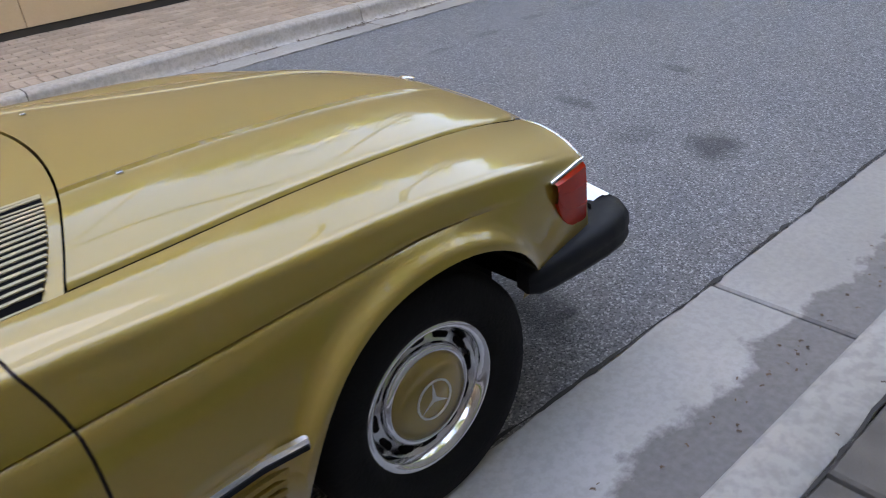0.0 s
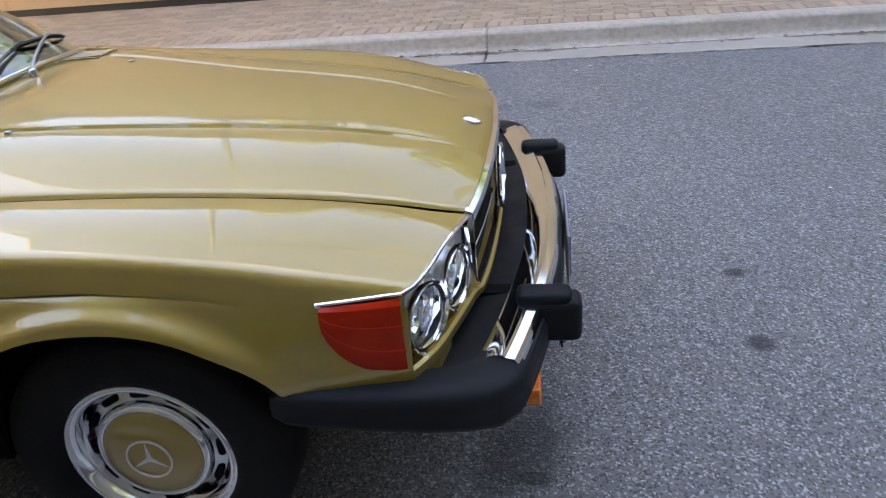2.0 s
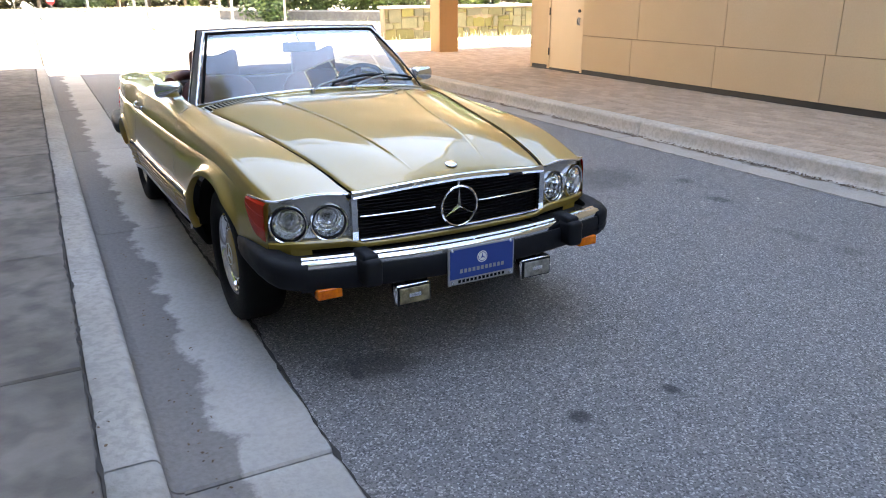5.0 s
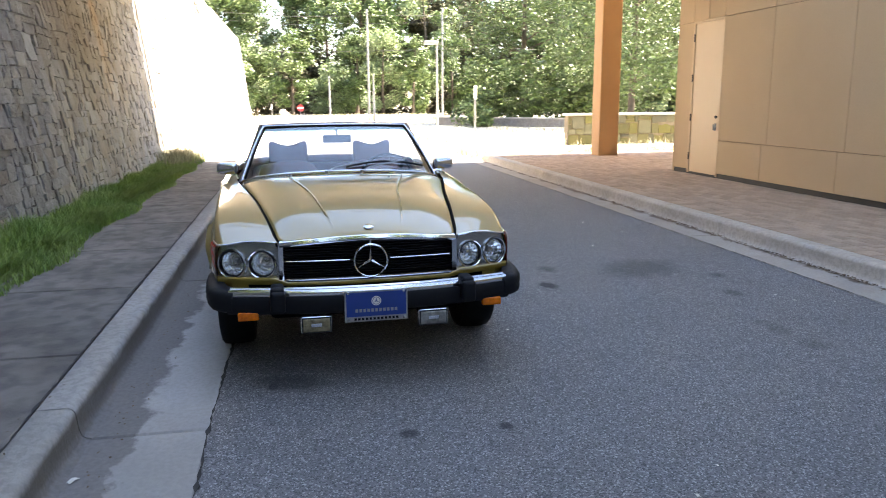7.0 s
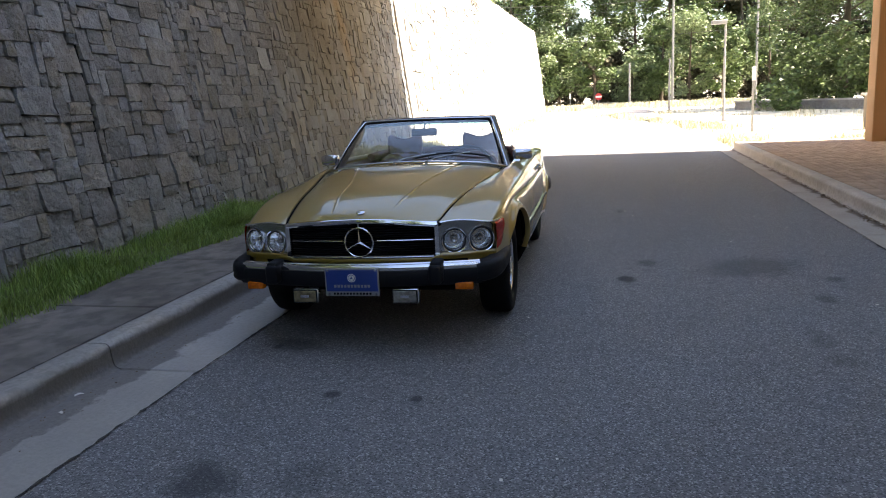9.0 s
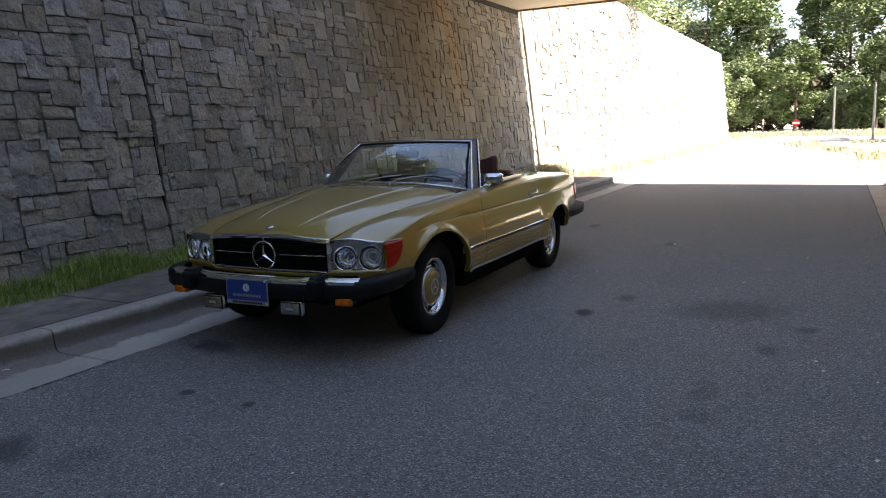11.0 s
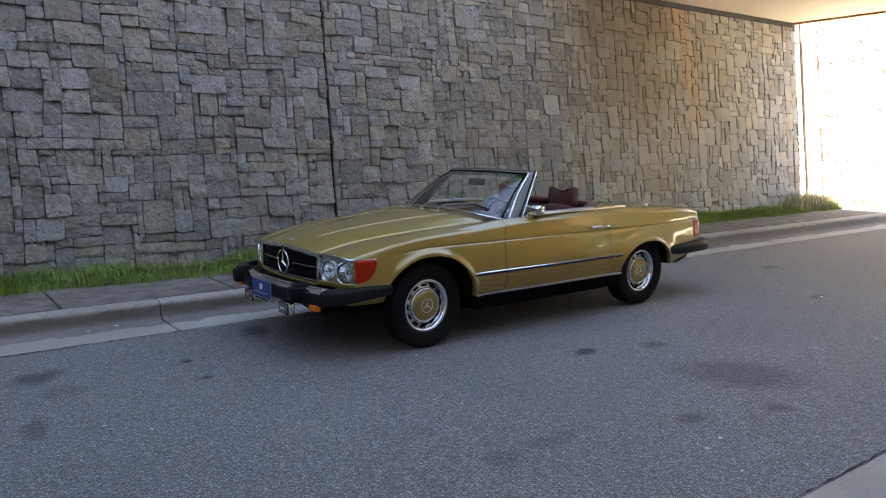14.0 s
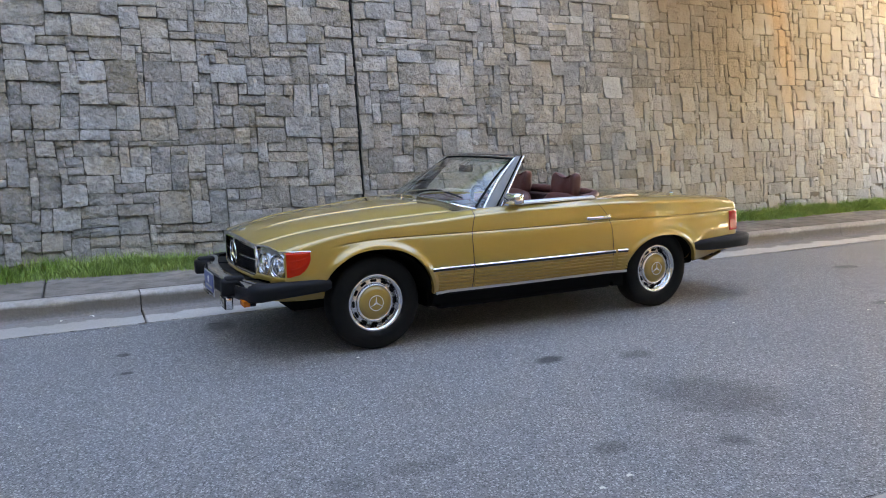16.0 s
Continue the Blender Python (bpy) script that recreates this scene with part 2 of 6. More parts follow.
def seep(m):
    """Old water stains on stone: an ochre wash that fades in along x, and a rust run below a drain. Also turns the
    stone browner towards the top round x = -7.
    """
    t = m.node_tree
    n, link = t.nodes, t.links.new
    b = n["Principled BSDF"]
    colour = b.inputs["Base Color"].links[0].from_socket
    geo = n.new("ShaderNodeNewGeometry")
    sp = n.new("ShaderNodeSeparateXYZ")
    link(geo.outputs["Position"], sp.inputs[0])
    no = n.new("ShaderNodeTexNoise")
    no.inputs["Scale"].default_value, no.inputs["Detail"].default_value = 0.8, 6.0
    link(geo.outputs["Position"], no.inputs["Vector"])

    def ramp(sock, a, c, lo, hi):
        r = n.new("ShaderNodeMapRange")
        r.inputs["From Min"].default_value, r.inputs["From Max"].default_value = a, c
        r.inputs["To Min"].default_value, r.inputs["To Max"].default_value = lo, hi
        link(sock, r.inputs["Value"])
        return r.outputs[0]

    def math2(op, a, c):
        x = n.new("ShaderNodeMath")
        x.operation = op
        for i, v in enumerate((a, c)):
            if isinstance(v, (int, float)):
                x.inputs[i].default_value = v
            else:
                link(v, x.inputs[i])
        return x.outputs[0]

    far = math2("ABSOLUTE", math2("ADD", sp.outputs[0], 8.1), 0.0)
    wash = math2("MULTIPLY", math2("MULTIPLY", ramp(far, 3.0, 0.3, 0.0, 0.75), ramp(no.outputs["Fac"], 0.3, 0.62, 0.2, 1.0)), ramp(sp.outputs[2], 0.3, 2.8, 0.25, 1.0))
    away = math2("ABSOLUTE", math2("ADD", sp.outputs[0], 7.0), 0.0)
    upper_brown = math2("MULTIPLY", math2("MULTIPLY", ramp(away, 2.0, 0.3, 0.0, 0.85), ramp(no.outputs["Fac"], 0.32, 0.58, 0.25, 1.0)), ramp(sp.outputs[2], 1.5, 3.4, 0.0, 1.0))
    off = math2("ABSOLUTE", math2("ADD", math2("ADD", sp.outputs[0], math2("MULTIPLY", sp.outputs[2], -0.2)), math2("ADD", 9.5, math2("MULTIPLY", no.outputs["Fac"], -0.5))), 0.0)
    run = math2("MULTIPLY", ramp(off, 0.34, 0.06, 0.0, 0.55), ramp(sp.outputs[2], 0.9, 2.6, 0.0, 1.0))
    for fac, shade in ((wash, (0.30, 0.235, 0.15)), (upper_brown, (0.15, 0.115, 0.08)), (run, (0.44, 0.285, 0.15))):
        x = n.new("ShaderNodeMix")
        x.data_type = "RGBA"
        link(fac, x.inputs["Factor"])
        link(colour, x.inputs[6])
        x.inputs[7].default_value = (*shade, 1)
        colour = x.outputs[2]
    link(colour, b.inputs["Base Color"])


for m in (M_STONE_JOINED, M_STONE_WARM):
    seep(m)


def gutter_silt_falloff(m, side, foot, reach, falloff_from, light, dark, low=-1.0):
    """Wet silt with a ragged edge along the kerb's foot, and weaker light past a given x as a darker tone."""
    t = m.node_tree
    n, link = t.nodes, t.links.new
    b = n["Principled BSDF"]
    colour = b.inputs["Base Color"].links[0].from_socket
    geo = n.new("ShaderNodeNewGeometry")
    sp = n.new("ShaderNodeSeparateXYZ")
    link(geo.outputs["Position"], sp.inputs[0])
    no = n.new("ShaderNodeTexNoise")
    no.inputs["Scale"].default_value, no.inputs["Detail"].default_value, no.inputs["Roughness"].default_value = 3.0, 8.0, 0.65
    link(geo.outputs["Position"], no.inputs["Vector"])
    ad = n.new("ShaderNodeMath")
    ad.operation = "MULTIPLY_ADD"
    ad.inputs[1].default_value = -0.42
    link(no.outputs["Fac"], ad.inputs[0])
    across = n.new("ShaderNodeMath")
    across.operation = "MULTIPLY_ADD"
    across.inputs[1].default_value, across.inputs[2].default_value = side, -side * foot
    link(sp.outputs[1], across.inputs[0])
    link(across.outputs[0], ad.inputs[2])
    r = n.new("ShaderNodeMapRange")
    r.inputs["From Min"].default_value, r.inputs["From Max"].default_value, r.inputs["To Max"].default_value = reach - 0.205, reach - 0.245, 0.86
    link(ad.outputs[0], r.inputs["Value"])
    # Weaker light towards +x, put into the colour as a darker tone.
    falloff = n.new("ShaderNodeMapRange")
    falloff.inputs["From Min"].default_value, falloff.inputs["From Max"].default_value = falloff_from, falloff_from + 0.7
    falloff.inputs["To Min"].default_value, falloff.inputs["To Max"].default_value = 0.0, 0.42
    link(sp.outputs[0], falloff.inputs["Value"])
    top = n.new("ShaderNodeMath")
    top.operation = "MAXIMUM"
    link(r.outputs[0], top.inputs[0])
    link(falloff.outputs[0], top.inputs[1])
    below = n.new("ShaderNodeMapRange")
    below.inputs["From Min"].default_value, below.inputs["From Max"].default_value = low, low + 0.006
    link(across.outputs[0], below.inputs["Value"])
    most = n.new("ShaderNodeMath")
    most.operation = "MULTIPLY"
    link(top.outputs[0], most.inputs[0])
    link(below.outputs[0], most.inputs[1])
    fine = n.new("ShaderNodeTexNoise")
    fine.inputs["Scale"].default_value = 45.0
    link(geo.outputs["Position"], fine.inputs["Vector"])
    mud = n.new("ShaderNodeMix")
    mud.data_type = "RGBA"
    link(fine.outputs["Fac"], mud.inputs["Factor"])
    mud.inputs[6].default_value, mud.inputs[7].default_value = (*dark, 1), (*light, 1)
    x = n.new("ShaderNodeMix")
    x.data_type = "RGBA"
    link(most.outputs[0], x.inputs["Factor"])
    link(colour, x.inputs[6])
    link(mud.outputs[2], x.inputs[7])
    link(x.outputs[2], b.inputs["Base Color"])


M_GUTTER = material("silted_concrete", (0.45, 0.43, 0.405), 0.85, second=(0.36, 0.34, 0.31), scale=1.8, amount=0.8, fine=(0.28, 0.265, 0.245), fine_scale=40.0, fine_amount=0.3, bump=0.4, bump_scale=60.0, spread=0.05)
gutter_silt_falloff(M_GUTTER, 1.0, -1.30, 0.253, 0.95, (0.20, 0.182, 0.17), (0.085, 0.076, 0.07))


def mud_wash(m, low, high, shade, k):
    """A brown wash of dried mud between two heights, ragged along its upper edge."""
    t = m.node_tree
    n, link = t.nodes, t.links.new
    b = n["Principled BSDF"]
    colour = b.inputs["Base Color"].links[0].from_socket
    geo = n.new("ShaderNodeNewGeometry")
    sp = n.new("ShaderNodeSeparateXYZ")
    link(geo.outputs["Position"], sp.inputs[0])
    no = n.new("ShaderNodeTexNoise")
    no.inputs["Scale"].default_value, no.inputs["Detail"].default_value = 4.0, 7.0
    link(geo.outputs["Position"], no.inputs["Vector"])
    ad = n.new("ShaderNodeMath")
    ad.operation = "MULTIPLY_ADD"
    ad.inputs[1].default_value = 0.07
    link(no.outputs["Fac"], ad.inputs[0])
    link(sp.outputs[2], ad.inputs[2])
    fac = None
    for a, c in ((low + 0.035, low + 0.045), (high + 0.035, high + 0.010)):
        r = n.new("ShaderNodeMapRange")
        r.inputs["From Min"].default_value, r.inputs["From Max"].default_value, r.inputs["To Max"].default_value = a, c, k if fac is None else 1.0
        link(ad.outputs[0], r.inputs["Value"])
        if fac is None:
            fac = r.outputs[0]
        else:
            mu = n.new("ShaderNodeMath")
            mu.operation = "MULTIPLY"
            link(fac, mu.inputs[0])
            link(r.outputs[0], mu.inputs[1])
            fac = mu.outputs[0]
    x = n.new("ShaderNodeMix")
    x.data_type = "RGBA"
    link(fac, x.inputs["Factor"])
    link(colour, x.inputs[6])
    x.inputs[7].default_value = (*shade, 1)
    link(x.outputs[2], b.inputs["Base Color"])


mud_wash(M_KERB, 0.012, 0.125, (0.098, 0.078, 0.058), 0.78)
gutter_silt_falloff(M_KERB, 1.0, -1.30, 0.30, 0.95, (0.20, 0.182, 0.17), (0.085, 0.076, 0.07), 0.004)
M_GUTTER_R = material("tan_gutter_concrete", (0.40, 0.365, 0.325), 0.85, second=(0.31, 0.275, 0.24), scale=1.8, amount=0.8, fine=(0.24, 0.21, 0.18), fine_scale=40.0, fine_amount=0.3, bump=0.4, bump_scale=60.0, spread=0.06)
gutter_silt_falloff(M_GUTTER_R, -1.0, 4.02, 0.11, 40.0, (0.17, 0.115, 0.08), (0.07, 0.045, 0.03))


# ---- building blocks ----
def mesh_of(name, verts, faces, mat, smooth=None):
    me = bpy.data.meshes.new(name)
    me.from_pydata([tuple(v) for v in verts], [], faces)
    me.materials.append(mat)
    if smooth is not None:
        me.polygons.foreach_set("use_smooth", [True] * len(me.polygons))
        me.set_sharp_from_angle(angle=radians(smooth))
    me.update()
    return me


def thing(name, verts, faces, mat, label="", category="", group="", kind="", smooth=None, parent=None):
    ob = new(name, mesh_of(name, verts, faces, mat, smooth))
    if parent is not None:
        ob.parent = parent
    return tagged(ob, label, category, group, kind)


def part(name, shape, mat, parent, label="", smooth=35):
    """Links (verts, faces) or a bmesh as one mesh object under a thing or part."""
    if isinstance(shape, bmesh.types.BMesh):
        me = bpy.data.meshes.new(name)
        shape.to_mesh(me)
        shape.free()
        me.materials.append(mat)
        if smooth is not None:
            me.polygons.foreach_set("use_smooth", [True] * len(me.polygons))
            me.set_sharp_from_angle(angle=radians(smooth))
    else:
        me = mesh_of(name, shape[0], shape[1], mat, smooth)
    ob = new(name, me)
    ob.parent = parent
    return tagged(ob, label)


def join(*shapes):
    verts, faces = [], []
    for v, f in shapes:
        k = len(verts)
        verts += list(v)
        faces += [tuple(i + k for i in q) for q in f]
    return verts, faces


def block(x0, x1, y0, y1, z0, z1, bevel=0.0):
    """A box; with a bevel its edges are chamfered."""
    if not bevel:
        v = [(x, y, z) for z in (z0, z1) for y in (y0, y1) for x in (x0, x1)]
        return v, [(0, 2, 3, 1), (4, 5, 7, 6), (0, 1, 5, 4), (2, 6, 7, 3), (0, 4, 6, 2), (1, 3, 7, 5)]
    bm = bmesh.new()
    bmesh.ops.create_cube(bm, size=1.0)
    for q in bm.verts:
        q.co = ((x0 + x1) / 2 + q.co.x * (x1 - x0), (y0 + y1) / 2 + q.co.y * (y1 - y0), (z0 + z1) / 2 + q.co.z * (z1 - z0))
    bmesh.ops.bevel(bm, geom=bm.edges[:], offset=bevel, segments=3, affect="EDGES", profile=0.5)
    out = [q.co.copy() for q in bm.verts], [tuple(w.index for w in f.verts) for f in bm.faces]
    bm.free()
    return out


def grid(rows, closed=False):
    """Faces over rows of points, all rows equally long; closed: each row is a ring."""
    n = len(rows[0])
    verts = [p for r in rows for p in r]
    faces = []
    for i in range(len(rows) - 1):
        for j in range(n if closed else n - 1):
            k = (j + 1) % n
            faces.append((i * n + j, i * n + k, (i + 1) * n + k, (i + 1) * n + j))
    return verts, faces


def lathe(profile, n=32, axis="y"):
    """Turns (radius, along) pairs about an axis through the origin."""
    rows = []
    for r, a in profile:
        ring = []
        for i in range(n):
            c, s = math.cos(2 * math.pi * i / n), math.sin(2 * math.pi * i / n)
            ring.append({"y": (r * c, a, r * s), "z": (r * c, r * s, a), "x": (a, r * c, r * s)}[axis])
        rows.append(ring)
    return grid(rows, True)


def moved(shape, m):
    return [m @ Vector(v) for v in shape[0]], shape[1]


def flipped(shape):
    """Mirrored across the car's middle."""
    return [(v[0], -v[1], v[2]) for v in shape[0]], [tuple(reversed(f)) for f in shape[1]]


def sweep(path, profile, up=(0, 0, 1), caps=True, scales=None):
    """A closed profile of (out, up) pairs drawn along a path."""
    pts = [Vector(p) for p in path]
    rows = []
    for i, p in enumerate(pts):
        d = (pts[min(i + 1, len(pts) - 1)] - pts[max(i - 1, 0)]).normalized()
        side = d.cross(Vector(up)).normalized()
        top = side.cross(d).normalized()
        k = scales[i] if scales else 1.0
        rows.append([p + side * a * k + top * b * k for a, b in profile])
    v, f = grid(rows, True)
    if caps:
        n = len(profile)
        f = f + [tuple(reversed(range(n))), tuple(range(len(v) - n, len(v)))]
    return v, f


def rod(a, b, r, n=8):
    prof = [(r * math.cos(2 * math.pi * i / n), r * math.sin(2 * math.pi * i / n)) for i in range(n)]
    d = Vector(b) - Vector(a)
    return sweep([a, b], prof, up=(1, 0, 0) if abs(d.normalized().z) > 0.9 else (0, 0, 1))


def tube(path, r, n=8, up=(0, 0, 1)):
    return sweep(path, [(r * math.cos(2 * math.pi * i / n), r * math.sin(2 * math.pi * i / n)) for i in range(n)], up)


# ---- the ground, the road and its edges ----
GUT_L, KERB_L, WALK_L, GRASS_L = -0.76, -1.30, -1.46, -2.45     # gutter edge, kerb face, kerb back, grass edge
GUT_R, KERB_R, WALK_R, HOUSE = 3.65, 4.02, 4.20, 6.30
HIGH = 0.15
EDGE = -12.45                                                   # where the roof over the road ends

thing("ground", [(-600, -600, -0.12), (600, -600, -0.12), (600, 600, -0.12), (-600, 600, -0.12)], [(0, 1, 2, 3)], M_DRY, kind="structure")


def road_mesh():
    xs = [-120, -60, -30, -20, -14] + [-12 + 0.5 * i for i in range(49)] + [14, 20, 23.99]
    ys = np.linspace(GUT_L, GUT_R, 10)
    rows = [[(x, y, 0.002 * math.sin(x * 2.1 + y * 3)) for y in ys] for x in xs]
    v, f = grid(rows)
    return v, [tuple(reversed(q)) for q in f]


thing("road", *road_mesh(), M_ASPHALT, "grey asphalt lane with small oil stains", "road", kind="structure", smooth=60)


def slab(x0, x1, y0, y1, z, tilt=0.0, drop=0.12, gap=0.006, jag=0.0, seed=0):
    """A slab with a chamfered top edge; tilt lowers its y1 side; jag roughens that side's edge."""
    rnd = random.Random(seed)
    n = max(2, int((x1 - x0) / 0.12))
    top, rim, low = [], [], []
    loop = [(x0 + gap, y0)] + [(x0 + gap + (x1 - x0 - 2 * gap) * i / n, y1 + rnd.uniform(-jag, jag)) for i in range(n + 1)] + [(x1 - gap, y0)]
    cx, cy = (x0 + x1) / 2, (y0 + y1) / 2
    for x, y in loop:
        zz = z - tilt * (y - y0) / (y1 - y0)
        rim.append((x, y, zz - 0.008))
        top.append((x + (0.008 if x < cx else -0.008), y + (0.008 if y < cy else -0.008), zz))
        low.append((x, y, z - drop))
    k = len(loop)
    v = top + rim + low
    f = [tuple(range(k))]
    for i in range(k):
        j = (i + 1) % k
        f += [(i, k + i, k + j, j), (k + i, 2 * k + i, 2 * k + j, k + j)]
    if y1 > y0:
        f = [tuple(reversed(q)) for q in f]
    return v, f


gutter_left = thing("gutter_left", *block(-40, 23.99, KERB_L - 0.02, GUT_L + 0.0, -0.12, -0.035), M_JOINT, "concrete gutter slabs with dark joints", "gutter", kind="structure")
kerb_left = thing("kerb_left", *block(-12.54, 23.99, WALK_L + 0.01, KERB_L - 0.03, -0.12, HIGH - 0.03), M_JOINT, "concrete kerb with worn rounded edge", "kerb", kind="structure")
pavement_left = thing("pavement_left", *block(-12.54, 23.99, GRASS_L + 0.01, WALK_L - 0.0, -0.12, HIGH - 0.03), M_JOINT, "worn grey concrete pavement slabs", "pavement", kind="structure")
thing("verge", *block(-12.7, 23.99, -4.6, GRASS_L, -0.12, HIGH - 0.02), M_SOIL, "narrow soil verge along the stone wall", "verge", kind="structure")
for i in range(-14, 7):
    x = 1.29 + 2.93 * i
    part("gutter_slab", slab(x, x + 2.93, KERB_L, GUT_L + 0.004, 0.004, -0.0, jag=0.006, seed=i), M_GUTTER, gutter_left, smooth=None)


def kerb_piece(x0, x1, y0, y1, z, face):
    """A kerb stone whose road-side edge is rounded; face is the road side's y."""
    out = 1 if face > y0 - 1e-6 and face == y1 else -1
    back = y0 if out > 0 else y1
    prof = [(back, -0.1), (back, z - 0.006), (back + out * 0.008, z)]
    for a in range(0, 91, 15):
        prof.append((face - out * 0.035 + out * 0.035 * math.sin(radians(a)), z - 0.035 + 0.035 * math.cos(radians(a))))
    prof += [(face + out * 0.006, 0.055), (face + out * 0.014, 0.024), (face + out * 0.030, 0.010), (face + out * 0.052, 0.0048), (face + out * 0.052, -0.1)]
    rows = [[(x, y, zz) for y, zz in prof] for x in (x0 + 0.005, x1 - 0.005)]
    v, f = grid(rows)
    n = len(prof)
    f = f + [tuple(range(n)), tuple(reversed(range(n, 2 * n)))]
    if out > 0:
        f = [tuple(reversed(q)) for q in f]
    return v, f


for i in range(-5, 7):
    x = 1.29 + 2.93 * i
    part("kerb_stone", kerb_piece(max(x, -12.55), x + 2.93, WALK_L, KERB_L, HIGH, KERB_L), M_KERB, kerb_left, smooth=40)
for i in range(-9, 12):
    x = 0.56 + 1.46 * i
    part("pavement_slab", slab(max(x, -12.55), x + 1.46, GRASS_L, WALK_L - 0.008, HIGH, 0.0, gap=0.008, jag=0.003, seed=40 + i), M_WALK, pavement_left, smooth=None)


part("kerb_end", block(-12.72, -12.553, GRASS_L, KERB_L - 0.004, -0.1, HIGH - 0.002, 0.03), M_KERB, kerb_left, smooth=40)


def crack(x0, x1, y, z, wide, seed):
    """A dark open seam of uneven width."""
    r = random.Random(seed)
    n = int((x1 - x0) / 0.045)
    row = []
    drift = 0.0
    for i in range(n + 1):
        drift = 0.8 * drift + r.uniform(-0.004, 0.004)
        w = wide * r.uniform(0.15, 1.0) ** 1.3
        row.append([(x0 + (x1 - x0) * i / n, y + drift + w / 2, z), (x0 + (x1 - x0) * i / n, y + drift - w / 2, z)])
    return grid(row)


part("edge_seam", crack(-12.5, 15, GUT_L + 0.004, 0.0068, 0.028, 3), M_JOINT, gutter_left, "dark ragged seam along the asphalt", smooth=None)
part("edge_seam", crack(-12.5, 15, WALK_L - 0.004, HIGH + 0.0022, 0.020, 4), M_JOINT, kerb_left, "dark crack behind the kerb", smooth=None)

gutter_right = thing("gutter_right", *block(-12.9, 23.99, GUT_R, KERB_R + 0.02, -0.12, -0.035), M_JOINT, "narrow concrete gutter with dark joints", "gutter", kind="structure")
kerb_right = thing("kerb_right", *block(-12.79, 23.99, KERB_R + 0.03, WALK_R - 0.01, -0.12, HIGH - 0.03), M_JOINT, "pale concrete kerb beside brick paving", "kerb", kind="structure")
for i in range(-5, 7):
    x = 0.35 + 2.93 * i
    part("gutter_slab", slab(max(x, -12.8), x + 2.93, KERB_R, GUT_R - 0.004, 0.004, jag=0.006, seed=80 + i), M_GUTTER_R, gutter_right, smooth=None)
    part("kerb_stone", kerb_piece(max(x, -12.8), x + 2.93, KERB_R, WALK_R, HIGH, KERB_R), M_KERB_R, kerb_right, smooth=40)
part("edge_seam", crack(-12.5, 15, GUT_R - 0.004, 0.0068, 0.022, 5), M_JOINT, gutter_right, "dark ragged seam along the asphalt", smooth=None)
paving = thing("pavement_right", *block(-12.9, 23.99, WALK_R, HOUSE + 0.5, -0.12, HIGH - 0.012), M_JOINT, "tan brick paving along the building", "pavement", kind="structure")
thing("pavement_far", *block(-12.9, -8.0, HOUSE + 0.5, 14.0, -0.12, HIGH - 0.012), M_PAVER, "tan paving beside the column", "pavement", kind="structure")

# ---- the stone retaining wall ----
LEAN = 0.115          # how far the wall leans back for each metre of height


def wall_y(z):
    return -3.10 - LEAN * z


def stone_layout(x0, x1, z0, z1, cell, seed, upright=False):
    """Random rectangles of whole cells of an uneven grid; the grid's lines wander gently, so neighbours still meet."""
    rnd = random.Random(seed)
    nx, nz = int(round((x1 - x0) / cell)), int(round((z1 - z0) / cell))

    def lines(a, b, n):
        steps = [rnd.uniform(0.62, 1.38) for _ in range(n)]
        out = [a]
        for q in steps:
            out.append(out[-1] + q * (b - a) / sum(steps))
        return out

    lx, lz = lines(x0, x1, nx), lines(z0, z1, nz)
    used = [[False] * nz for _ in range(nx)]
    sizes = [(2, 1), (2, 2), (3, 2), (1, 2), (1, 1), (3, 1), (2, 3), (3, 3), (4, 2), (2, 1), (2, 2), (3, 2), (3, 2), (2, 2), (4, 1), (3, 1)] if not upright else [(1, 2), (2, 2), (2, 3), (2, 1), (1, 3), (3, 2), (2, 4), (2, 3), (2, 3), (2, 2), (3, 3), (1, 1)]

    def at(i, k):
        x, z = lx[i], lz[k]
        hold = min(1.0, (x - x0) / 0.3, (x1 - x) / 0.3)
        return (x + 0.30 * cell * hold * noise.noise(Vector((x * 1.7, z * 1.7, seed))), z + 0.30 * cell * noise.noise(Vector((x * 1.7, z * 1.7, seed + 9.5))))

    out = []
    for k in range(nz):
        for i in range(nx):
            if used[i][k]:
                continue
            rnd.shuffle(sizes)
            for w, h in sizes + [(1, 1)]:
                if i + w <= nx and k + h <= nz and all(not used[i + a][k + b] for a in range(w) for b in range(h)):
                    break
            for a in range(w):
                for b in range(h):
                    used[i + a][k + b] = True
            out.append((at(i, k), at(i + w, k), at(i + w, k + h), at(i, k + h)))
    return out


